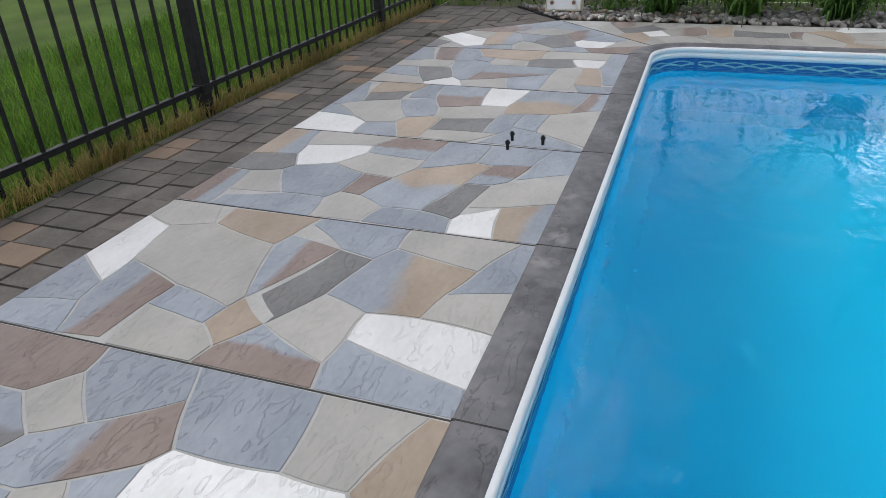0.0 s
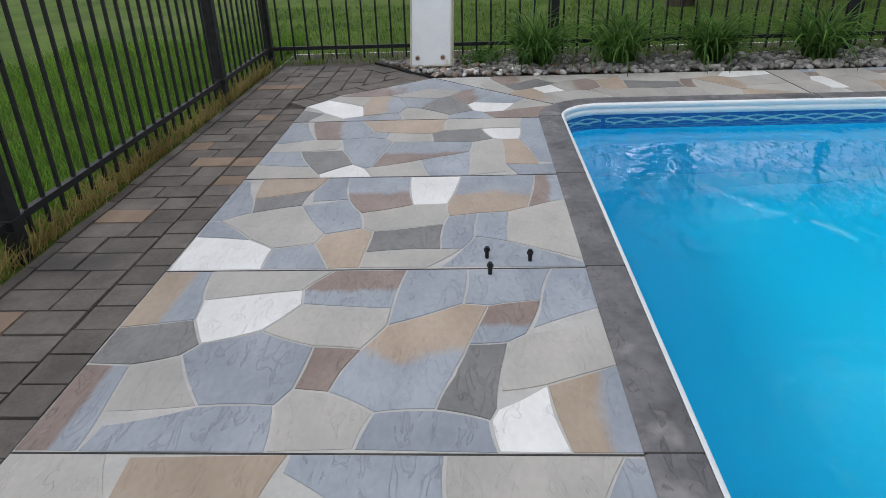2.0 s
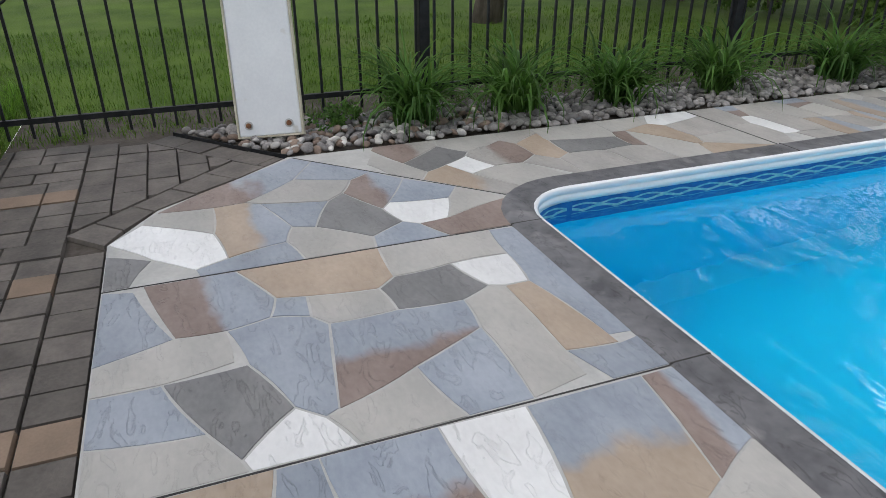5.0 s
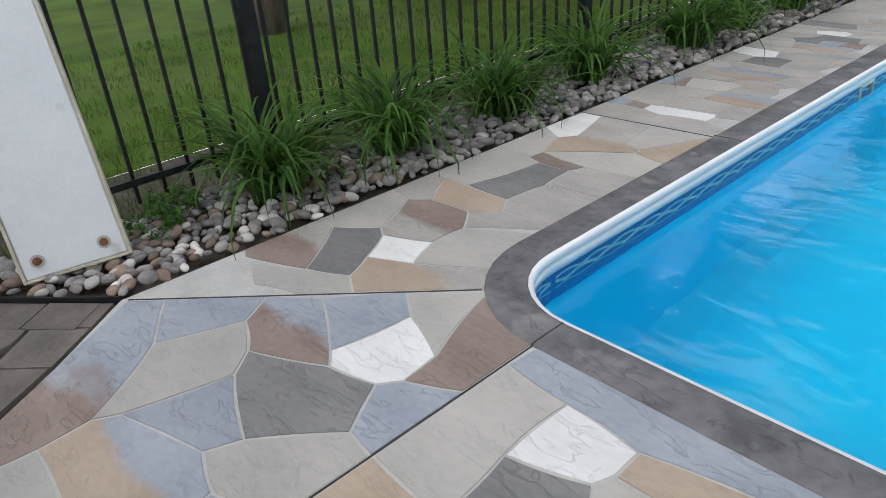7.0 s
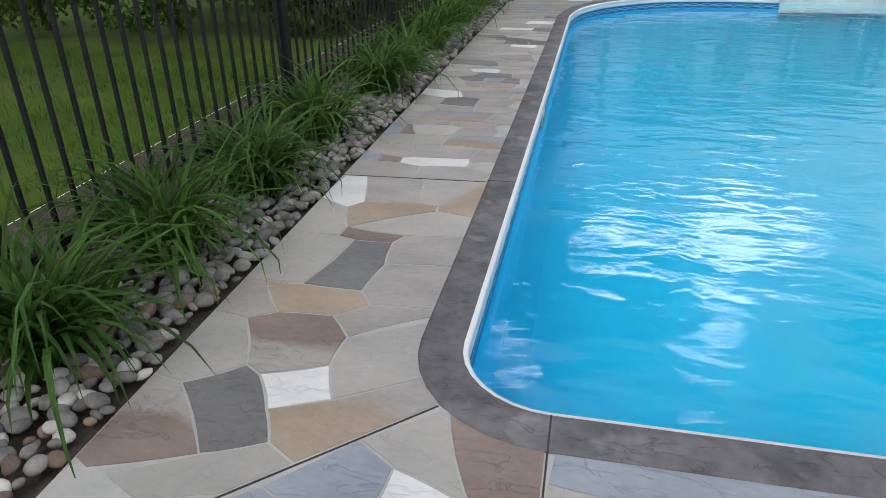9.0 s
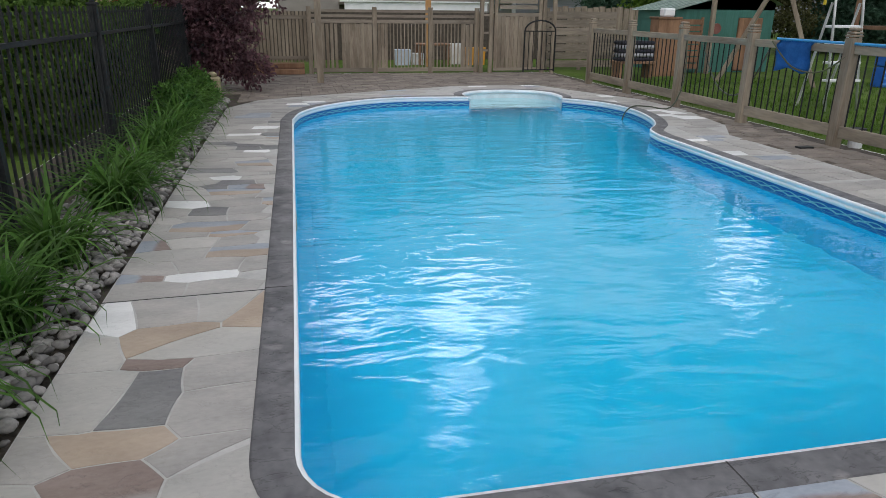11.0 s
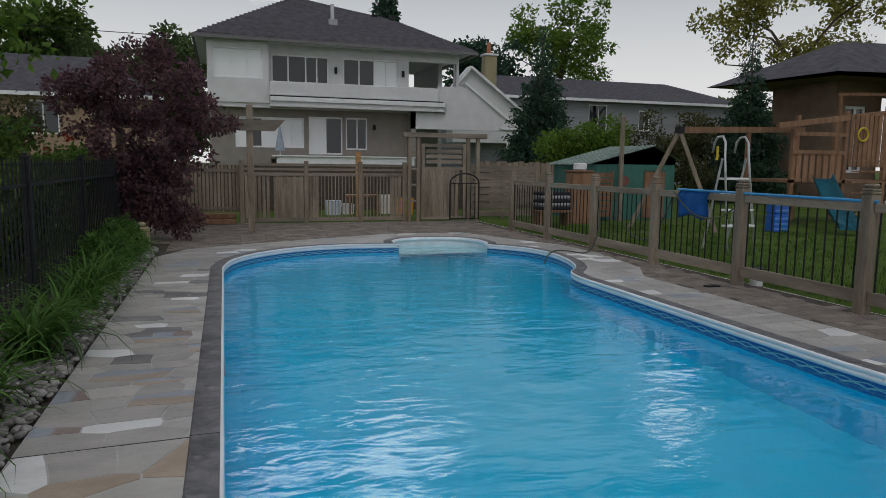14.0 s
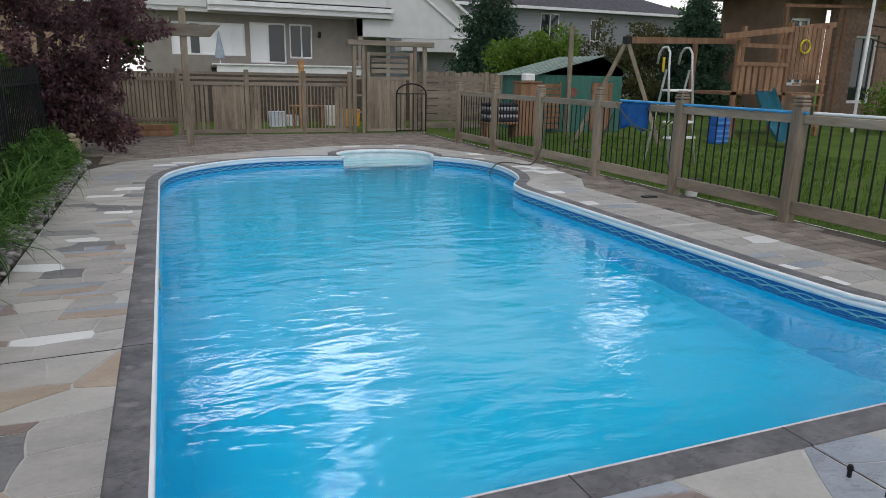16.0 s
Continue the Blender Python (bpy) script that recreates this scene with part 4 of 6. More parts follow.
small = thing("ground_cover", "low green leafy ground cover beside the white board", "plant", at=(-1.42, -0.62, 0))
leaf_mesh("leaves", [(0, 0, 0.05, 0.16, 0.12, 0.07), (-0.12, 0.16, 0.06, 0.12, 0.12, 0.08)], 700, 0.022, M_LILY, small, 4, long=1.3)
for i, (x, y, h) in enumerate(((-1.42, 7.3, 0.55), (-1.45, 8.2, 0.6), (-1.35, 9.1, 0.45), (-1.5, 9.7, 0.6))):
    t = thing("perennial", "leafy green perennial growing by the iron fence", "plant", "bed perennials", at=(x, y, 0))
    leaf_mesh("leaves", [(0, 0, h * 0.55, 0.25, 0.3, h * 0.5), (0.1, 0.2, h * 0.4, 0.2, 0.2, h * 0.4)], 1500, 0.035, M_LILY, t, 60 + i)
    part("stem", tube(bmesh.new(), [(0, 0, -0.02), (0.02, 0.01, h * 0.5), (0.0, 0.03, h * 0.95)], 0.006, 5), M_LILY, t)

# ---- grass along the iron fence ----
rng = random.Random(31)
sp = [(rng.uniform(-1.6, 5.2), -2.49 - abs(rng.gauss(0, 0.05)), -0.03, 0.06) for _ in range(620)]
tagged(blades("dry_grass", sp, 7, 0.15, 0.006, M_DRY, None, 5, lean=0.9, segs=3), "straw-coloured dry grass fringe along the pavers", "grass", kind="stuff")
sp = [(rng.uniform(-3.2, 5.4), -2.55 - abs(rng.uniform(0, 1)) ** 1.5 * 2.6, -0.03, 0.10) for _ in range(4200)]
tagged(blades("tall_grass", sp, 7, 0.17, 0.007, M_TALL, None, 6, lean=0.8, segs=3), "lush green uncut grass outside the iron fence", "grass", kind="stuff")
sp = [(-1.78 - rng.random() ** 1.4 * 4.5, rng.uniform(-4.0, 4.8), -0.03, 0.12) for _ in range(4200)]
tagged(blades("lawn_grass", sp, 6, 0.065, 0.006, M_BLADE, None, 7, lean=0.8, segs=2), "short green lawn grass blades behind the lily bed", "grass", kind="stuff")
sp = [(6.5 + rng.random() ** 1.4 * 6, rng.uniform(1.5, 13.0), -0.03, 0.15) for _ in range(4000)]
tagged(blades("lawn_grass", sp, 6, 0.09, 0.009, M_BLADE, None, 8, lean=0.8, segs=2), "green lawn grass blades in the play yard", "grass", kind="stuff")

# ---- white board leaning by the fence ----
board = thing("diving_board", "white diving board leaning upright against the iron fence", "board", at=(-1.285, -0.965, 0.03), rz=-19)
M_BOARD = mk("board_paint", (0.66, 0.68, 0.70), (0.76, 0.78, 0.79), scale=2.5, rough=0.45, bump=0.05, stain=(0.50, 0.48, 0.42), stain_at=0.70, stain_scale=7)
M_TRIM = mk("yellowed_edge", (0.40, 0.37, 0.28), (0.56, 0.53, 0.43), scale=8, rough=0.7)
M_RUST = mk("rust", (0.10, 0.04, 0.02), (0.24, 0.11, 0.05), scale=30, rough=0.9)
tilt = pose(0, 0, 0, 4, -16, 0)


def tilted(ob):
    ob.matrix_basis = tilt
    return ob


tilted(part("deck", boxm(-0.03, 0.016, -0.185, 0.185, 0.012, 1.95, 0.006), M_BOARD, board))
for y0, y1 in ((-0.198, -0.1855), (0.1855, 0.198)):
    tilted(part("side_edge", boxm(-0.034, 0.020, y0, y1, 0.0, 1.95, 0.003), M_TRIM, board, "yellowed side edge strip"))
tilted(part("end_edge", boxm(-0.034, 0.020, -0.185, 0.185, 0.0, 0.0115, 0.002), M_TRIM, board, "yellowed bottom edge strip"))
for y in (-0.125, 0.115):
    tilted(part("bolt", tube(bmesh.new(), [(0.015, y, 0.075), (0.028, y, 0.075)], 0.016, 10), M_RUST, board, "rusty bolt head"))
    tilted(part("washer", tube(bmesh.new(), [(0.015, y, 0.075), (0.019, y, 0.075)], 0.026, 14), plain("zinc", (0.45, 0.45, 0.44), 0.4, 0.6), board))

# ---- anchor bolts in the deck ----
for i, (x, y) in enumerate(((2.42, -0.365), (2.525, -0.525), (2.39, -0.535))):
    t = thing("anchor_bolt", "short black threaded bolt standing out of the deck", "bolt", "anchor bolts", at=(x, y, 0.0))
    part("shank", tube(bmesh.new(), [(0, 0, -0.01), (0.002 * i, 0, 0.05)], 0.0085, 8), M_IRON, t)
    part("nut", tube(bmesh.new(), [(0, 0, 0.030), (0.001, 0, 0.042)], 0.013, 6), M_IRON, t)

# ---- skimmer mouth and steps in the pool ----
sk = thing("skimmer", "cream plastic skimmer frame in the pool wall", "skimmer", at=(0.006, 3.55, -0.16))
for y0, y1, z0, z1 in ((-0.12, 0.12, 0.06, 0.08), (-0.12, 0.12, -0.08, -0.06), (-0.12, -0.10, -0.06, 0.06), (0.10, 0.12, -0.06, 0.06)):
    part("frame", boxm(0.0, 0.014, y0, y1, z0, z1, 0.003), plain("cream_plastic", (0.55, 0.55, 0.45), 0.4), sk)
M_STEP = plain("white_acrylic", (0.78, 0.84, 0.88), 0.3)
st = thing("pool_steps", "white moulded acrylic steps set into the far pool end", "steps")
well = [tuple(p) for p in catmull(NICHE, 4)] + [(3.02, 10.12), (4.63, 9.72)]
first = min(range(len(OUTLINE)), key=lambda i: (OUTLINE[i][0] - NICHE[0][0]) ** 2 + (OUTLINE[i][1] - NICHE[0][1]) ** 2)
back = offset(OUTLINE, -0.014)[first - 1:first + len(well) - 1]
bm = bmesh.new()
hi, lo = [bm.verts.new((x, y, -0.076)) for x, y in back], [bm.verts.new((x, y, -0.62)) for x, y in back]
for i in range(len(back) - 1):
    bm.faces.new((lo[i], lo[i + 1], hi[i + 1], hi[i]))
part("surround", bm, M_STEP, st, "white moulded wall round the steps", True)
for k in range(3):
    bm = bmesh.new()
    ring = clip(offset(well, -0.030 - 0.004 * k), 0, -1, -(10.72 - 0.28 * k))
    prism(bm, ring, -0.60 - 0.01 * k, -0.23 - 0.13 * k)
    part("tread", bm, M_STEP, st)
bm = bmesh.new()
tube(bm, [(4.60, 9.74, -0.005)] + [(p[0], p[1], -0.03) for p in offset(well, -0.02)[:-2]] + [(3.05, 10.10, -0.03)], 0.032, 8)
part("rim", bm, M_STEP, st, "white rounded rim of the steps", True)

# ---- black iron fences ----
def picket_fence(name, a, b, posts, label):
    """Black iron fence from a to b (plan), with posts at the given distances along it."""
    a, b = Vector((*a, 0)), Vector((*b, 0))
    t, length = (b - a).normalized(), (b - a).length
    ang = math.degrees(math.atan2(t.y, t.x))
    f = thing(name, label, "fence", at=(a.x, a.y, 0), rz=ang)
    pk = bmesh.new()
    box(pk, -0.008, 0.008, -0.008, 0.008, 0.045, 1.38)
    box(pk, -0.012, 0.012, -0.012, 0.012, 1.38, 1.40)
    box(pk, -0.006, 0.006, -0.006, 0.006, 1.40, 1.44)
    first = part("picket", pk, M_IRON, f)
    x, mesh = 0.07, first.data
    first.matrix_basis = pose(x, 0, 0)
    while x + 0.132 < length:
        x += 0.132
        if min(abs(x - p) for p in posts) > 0.035:
            share("picket", mesh, f, x, 0)
    for z in (0.15, 1.20):
        part("rail", boxm(0, length, -0.016, 0.016, z - 0.016, z + 0.016), M_IRON, f)
    pm = None
    for p in posts:
        if pm is None:
            bm = boxm(-0.036, 0.036, -0.036, 0.036, -0.03, 1.45, 0.004)
            box(bm, -0.045, 0.045, -0.045, 0.045, 1.45, 1.475, 0.004)
            box(bm, -0.02, 0.02, -0.02, 0.02, 1.475, 1.50, 0.004)
            box(bm, -0.044, 0.044, -0.044, 0.044, 0.125, 0.175, 0.003)
            o = part("post", bm, M_IRON, f)
            pm, o.matrix_basis = o.data, pose(p, 0, 0)
        else:
            share("post", pm, f, p, 0)
    return f


picket_fence("iron_fence", (-1.70, -2.52), (7.3, -2.52), [0.0, 1.37, 4.02, 6.67], "black iron picket fence beside the paver strip")
picket_fence("iron_fence", (-1.70, -2.48), (-1.70, 13.4), [2.63, 5.27, 7.9, 10.5, 13.15, 15.8], "black iron picket fence behind the lily bed")
# garden hose and cable loops hung on the fence by the corner
for x, y, z, r, tilt in ((-0.95, -2.47, 1.02, 0.11, 0), (-0.90, -2.46, 0.98, 0.13, 8), (-1.63, -2.30, 1.06, 0.12, 90)):
    bm = bmesh.new()
    ring = [(r * math.sin(a * math.pi / 12), 0.01 * math.sin(a), -r + r * math.cos(a * math.pi / 12) * 1.2) for a in range(24)]
    tube(bm, ring + ring[:1], 0.008, 6)
    ob = tagged(part("cable_loop", bm, M_IRON), "black cable loop hung on an iron fence picket", "cable", "cable loops")
    ob.matrix_basis = pose(x, y, z, 0, 0, tilt)
latch = thing("gate_latch", "black iron latch on the fence corner post", "latch", at=(-1.64, -2.44, 0))
part("latch_body", boxm(-0.02, 0.03, -0.02, 0.03, 0.62, 0.70, 0.005), M_IRON, latch)
part("latch_bar", tube(bmesh.new(), [(0.0, 0.02, 0.66), (0.09, 0.03, 0.66)], 0.008, 6), M_IRON, latch)

# ---- weathered timber fence with black balusters beside the play yard ----
wf = thing("timber_fence", "weathered timber fence with thin black metal balusters", "fence")
FX = 6.13
bm = boxm(-0.06, 0.06, -0.06, 0.06, -0.03, 1.19, 0.006)
box(bm, -0.066, 0.066, -0.066, 0.066, 1.20, 1.225, 0.006)
box(bm, -0.060, 0.060, -0.060, 0.060, 1.232, 1.255, 0.006)
box(bm, -0.054, 0.054, -0.054, 0.054, 1.262, 1.30, 0.014)
fp = part("post", bm, M_WOOD, wf)
FENCE_POSTS = [12.1 - 1.76 * k for k in range(9)]
fp.matrix_basis = pose(FX, FENCE_POSTS[0], 0)
for y in FENCE_POSTS[1:]:
    share("post", fp.data, wf, FX, y, 0, 0, 0, random.uniform(-3, 3))
bal = part("baluster", tube(bmesh.new(), [(0, 0, 0.2), (0, 0, 1.04)], 0.0095, 6), M_IRON, wf)
bal.matrix_basis = pose(FX, 12.0, 0)
for y1, y0 in zip(FENCE_POSTS, FENCE_POSTS[1:]):
    part("top_rail", boxm(FX - 0.022, FX + 0.022, y0 + 0.062, y1 - 0.062, 1.02, 1.11, 0.006), M_WOODH, wf)
    part("bottom_rail", boxm(FX - 0.022, FX + 0.022, y0 + 0.062, y1 - 0.062, 0.10, 0.235, 0.006), M_WOODH, wf)
    n = 14
    for k in range(1, n):
        share("baluster", bal.data, wf, FX, y0 + (y1 - y0) * k / n)

# pavers on the house side and at the far end, too small to tell apart
random.seed(14)
V, F = [], []


def small_paver(x0, x1, y0, y1):
    g, z = 0.006, -0.004 + random.uniform(-0.003, 0.003)
    o = len(V)
    V.extend([(x0 + g, y0 + g, z), (x1 - g, y0 + g, z), (x1 - g, y1 - g, z), (x0 + g, y1 - g, z), (x0, y0, z - 0.02), (x1, y0, z - 0.02), (x1, y1, z - 0.02), (x0, y1, z - 0.02)])
    F.extend([(o, o + 1, o + 2, o + 3), (o, o + 4, o + 5, o + 1), (o + 1, o + 5, o + 6, o + 2), (o + 2, o + 6, o + 7, o + 3), (o + 3, o + 7, o + 4, o)])


def inside(x, y, poly):
    c = False
    for i in range(len(poly)):
        (x0, y0), (x1, y1) = poly[i - 1], poly[i]
        if (y0 > y) != (y1 > y) and x < (x1 - x0) * (y - y0) / (y1 - y0) + x0:
            c = not c
    return c


y = -2.3
while y < 14.9:
    x = -1.6
    while x < 6.05:
        w = random.choice((0.16, 0.24))
        if not inside(x + w / 2, y + 0.08, DECK) and (y > 9.9 and (x > -0.9 or y > 11) or x > 5.2 and y > -1.7):
            small_paver(x, x + w, y, y + 0.158)
        x += w
    y += 0.158
me = bpy.data.meshes.new("paver_field")
me.from_pydata(V, [], F)
M_PAVERS = island(mk("concrete_pavers", (0.16, 0.135, 0.115), (0.27, 0.23, 0.195), scale=3, fine=60, bump=0.4, rough=0.85), 0.2)
me.materials.append(M_PAVERS)
o = new("paver_field", me)
o.parent = pav
tagged(o, "brown concrete pavers at the far end of the pool", kind="stuff")

# ---- slatted garden fence, pergola and arbour at the far end ----
gf = thing("slat_fence", "grey weathered slatted timber garden fence with gaps", "fence")
random.seed(17)
GY = 14.95


def slats(x0, x1, z0, z1, y, step, wid, keep=1.0, parent=gf):
    x = x0
    while x + wid <= x1 + 0.001:
        if random.random() < keep:
            part("slat", boxm(x, x + wid, y - 0.01, y + 0.01, z0, z1 + random.uniform(-0.02, 0.02)), M_WOOD, parent)
        x += step


for x in (-0.9, 0.45, 1.95, 3.27, 4.40):
    part("post", boxm(x - 0.05, x + 0.05, GY - 0.05, GY + 0.05, -0.03, 1.48, 0.008), M_WOOD, gf)
for x0, x1 in ((0.5, 1.9), (2.0, 3.22), (3.32, 4.35)):
    part("rail", boxm(x0, x1, GY - 0.03, GY + 0.0, 1.12, 1.20), M_WOODX, gf)
    part("rail", boxm(x0, x1, GY - 0.03, GY + 0.0, 0.03, 0.12), M_WOODX, gf)
    for z in (1.25, 1.36):
        part("board", boxm(x0, x1, GY - 0.012, GY + 0.012, z, z + 0.06), M_WOODX, gf)
slats(0.52, 1.15, 0.12, 1.12, GY, 0.10, 0.065)
slats(1.18, 1.92, 0.12, 1.12, GY, 0.088, 0.085)
slats(2.02, 2.25, 0.12, 1.12, GY, 0.08, 0.07)
slats(2.30, 3.22, 0.12, 1.12, GY, 0.085, 0.022)
slats(3.34, 4.05, 0.12, 1.12, GY, 0.085, 0.028)
slats(4.05, 4.35, 0.12, 1.12, GY, 0.09, 0.075)
slats(-0.86, 0.42, 0.25, 1.38, GY + 0.25, 0.085, 0.06)
part("rail", boxm(-0.86, 0.42, GY + 0.22, GY + 0.24, 0.3, 0.38), M_WOODX, gf)
part("rail", boxm(-0.86, 0.42, GY + 0.22, GY + 0.24, 1.2, 1.28), M_WOODX, gf)
slats(-3.4, -0.95, 0.0, 1.55, GY + 0.3, 0.13, 0.12)
for k in range(2):
    tagged(part("wooden_step", boxm(-1.7, 0.30, GY - 0.25 + 0.2 * k, GY + 0.1 + 0.2 * k, 0.0 + 0.12 * k, 0.11 + 0.12 * k, 0.008), M_CEDAR),
           "dark brown timber step below the garden fence", "step", "garden steps")

pg = thing("pergola", "grey weathered timber pergola post with crossed beams", "pergola", at=(0.58, 12.85, 0))
part("post", boxm(-0.065, 0.065, -0.065, 0.065, -0.03, 2.60, 0.01), M_WOOD, pg)
for y in (-0.095, 0.095):
    bm = bmesh.new()
    prof = [(-2.6, 2.08), (0.50, 2.08), (0.70, 2.30), (-2.6, 2.30)]
    lo = [bm.verts.new((x, y - 0.025, z)) for x, z in prof]
    hi = [bm.verts.new((x, y + 0.025, z)) for x, z in prof]
    bm.faces.new(lo)
    bm.faces.new(hi[::-1])
    for i in range(4):
        bm.faces.new((lo[i], hi[i], hi[(i + 1) % 4], lo[(i + 1) % 4]))
    part("beam", bm, M_WOODX, pg)
for k in range(5):
    part("rafter", boxm(-2.3 + 0.5 * k, -2.25 + 0.5 * k, -0.3, 1.9, 2.305, 2.40), M_WOODH, pg)
part("post", boxm(-2.5, -2.37, -0.065, 0.065, -0.03, 2.07, 0.01), M_WOOD, pg)

ar = thing("arbour", "grey weathered timber arbour over a slatted garden gate", "arbour", at=(5.4, 14.75, 0))
for x in (-0.93, -0.70, 0.62, 0.88):
    part("post", boxm(x - 0.045, x + 0.045, -0.045, 0.045, -0.03, 2.12, 0.008), M_WOOD, ar)
for y in (-0.09, 0.09):
    part("beam", boxm(-1.1, 1.1, y - 0.02, y + 0.02, 2.10, 2.22, 0.008), M_WOODX, ar)
for k in range(4):
    part("crossbar", boxm(-0.90 + 0.06 * 0, -0.73, -0.03, -0.01, 0.5 + 0.4 * k, 0.55 + 0.4 * k), M_WOODX, ar)
gate = part("gate_frame", boxm(-0.62, 0.56, -0.012, 0.012, 0.05, 0.12), M_WOODX, ar)
part("stile", boxm(-0.62, -0.54, -0.02, 0.02, 0.12, 1.95), M_WOOD, ar)
part("stile", boxm(0.48, 0.56, -0.02, 0.02, 0.12, 1.95), M_WOOD, ar)
part("gate_rail", boxm(-0.54, 0.48, -0.02, 0.02, 1.87, 1.95), M_WOODX, ar)
part("gate_rail", boxm(-0.54, 0.48, -0.02, 0.02, 1.30, 1.38), M_WOODX, ar)
slats(-0.54, 0.48, 0.12, 1.30, 0.0, 0.104, 0.095, parent=ar)
for k in range(3):
    part("louvre", boxm(-0.50, 0.44, -0.015, 0.015, 1.46 + 0.13 * k, 1.55 + 0.13 * k), M_WOODX, ar)

ig = thing("iron_gate", "arched black iron garden gate standing against the fence", "gate", at=(5.78, 14.3, 0))
part("frame", tube(bmesh.new(), [(-0.38, 0, 0.06), (-0.38, 0, 0.98)] + [(-0.38 * math.cos(a * math.pi / 10), 0, 0.98 + 0.24 * math.sin(a * math.pi / 10)) for a in range(1, 10)]
                    + [(0.38, 0, 0.98), (0.38, 0, 0.06)], 0.02, 6), M_IRON, ig)
for z in (0.10, 0.98):
    part("crossbar", tube(bmesh.new(), [(-0.38, 0, z), (0.38, 0, z)], 0.014, 6), M_IRON, ig)
for k in range(1, 7):
    part("bar", tube(bmesh.new(), [(-0.38 + 0.109 * k, 0, 0.1), (-0.38 + 0.109 * k, 0, 0.98)], 0.009, 6), M_IRON, ig)

# ---- ornamental stone lantern block in the bed ----
ln = thing("stone_planter", "small weathered yellow-grey stone block with a rounded cap", "ornament", at=(-1.28, 10.55, 0))
M_TUFA = mk("tufa", (0.24, 0.21, 0.12), (0.36, 0.32, 0.20), scale=12, fine=60, bump=0.6, rough=0.95)
bm = boxm(-0.12, 0.12, -0.10, 0.10, -0.03, 0.34, 0.03)
part("block", bm, M_TUFA, ln)
bm = bmesh.new()
bmesh.ops.create_icosphere(bm, subdivisions=2, radius=0.075, matrix=Matrix.Translation((0, 0, 0.375)) @ Matrix.Diagonal((1, 1, 0.7, 1)))
part("cap", bm, M_TUFA, ln, smooth=True)

# ---- the house ----
HY = 36.5
house = thing("house", "two-storey grey stucco house with a dark hipped shingle roof", "house")


def pierced(x0, x1, z0, z1, y0, y1, holes):
    """A wall facing the pool with openings (x0, x1, z0, z1) that go through it."""
    bm = sheet([(x0, z0), (x1, z0), (x1, z1), (x0, z1)], [[(h[0], h[2]), (h[1], h[2]), (h[1], h[3]), (h[0], h[3])] for h in holes], 0.0)
    for v in bm.verts:
        v.co = Vector((v.co.x, y0, v.co.y))
    r = bmesh.ops.extrude_face_region(bm, geom=bm.faces[:])
    for v in r["geom"]:
        if isinstance(v, bmesh.types.BMVert):
            v.co.y = y1
    bmesh.ops.recalc_face_normals(bm, faces=bm.faces[:])
    return bm


def window(parent, x0, x1, z0, z1, y, lights, frame=0.09, name="window", pale=""):
    """Window with a white frame and upright mullions; lights are relative widths."""
    w = part(name, boxm(x0, x1, y - 0.05, y + 0.06, z0, z0 + frame, 0.01), M_WHITE, parent, "white framed window with dark reflecting panes")
    part("head", boxm(x0, x1, y - 0.05, y + 0.06, z1 - frame, z1, 0.01), M_WHITE, w)
    total, x = sum(lights), x0
    for i, k in enumerate(lights):
        nx = x + (x1 - x0) * k / total
        part("mullion", boxm(x, x + frame * 0.8, y - 0.045, y + 0.055, z0 + frame, z1 - frame), M_WHITE, w)
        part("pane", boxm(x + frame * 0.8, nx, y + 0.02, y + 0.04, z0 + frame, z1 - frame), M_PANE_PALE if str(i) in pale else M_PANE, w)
        x = nx
    part("mullion", boxm(x1 - frame * 0.8, x1, y - 0.046, y + 0.056, z0 + frame, z1 - frame), M_WHITE, w)
    return w


W1, W2, W3, PORCH = (-0.32, 2.17, 5.76, 7.32), (2.62, 5.67, 5.69, 7.18), (6.46, 9.55, 5.69, 7.18), (10.2, 13.05, 5.78, 7.2)
part("upper_wall", pierced(-0.62, 2.44, 4.53, 7.70, HY - 0.7, HY - 0.45, [W1]), M_STUCCO, house)
part("upper_wall", pierced(2.44, 13.2, 4.53, 7.70, HY, HY + 0.25, [W2, W3, PORCH]), M_STUCCO, house)
part("side_wall", boxm(-0.62, -0.37, HY - 0.45, HY + 9, 4.53, 7.70), M_STUCCO, house)
part("side_wall", boxm(2.19, 2.44, HY - 0.45, HY, 4.53, 7.70), M_STUCCO, house)
part("side_wall", boxm(12.95, 13.2, HY + 3.2, HY + 9, 0.0, 7.70), M_STUCCO, house)
part("porch_post", boxm(13.0, 13.2, HY + 0.25, HY + 0.45, 4.53, 7.70), M_STUCCO, house)
part("porch_back", boxm(10.0, 13.2, HY + 3.0, HY + 3.2, 4.53, 6.1), M_TAUPE, house)
part("inner_wall", boxm(-0.3, 10.1, HY + 2.5, HY + 2.7, 1.8, 7.6), M_TAUPE, house)
part("porch_side", boxm(10.0, 10.15, HY + 0.25, HY + 2.9, 1.8, 7.6), M_TAUPE, house)
part("ceiling", boxm(-0.6, 13.2, HY - 0.6, HY + 9, 7.70, 7.78), M_WHITE, house)
part("floor_slab", boxm(-0.6, 13.2, HY - 0.6, HY + 9, 4.30, 4.53), M_STUCCO, house)
LOW = [(0.7, 4.3, 2.23, 3.85), (4.55, 6.4, 1.90, 3.95), (6.6, 7.8, 2.18, 3.95)]
part("lower_wall", pierced(-0.6, 10.1, 0.0, 4.30, HY, HY + 0.25, LOW), M_TAUPE, house, "taupe stucco lower wall")
part("lower_side", boxm(10.1, 10.35, HY - 1.0, HY + 6, 0.0, 4.30), M_TAUPE, house)
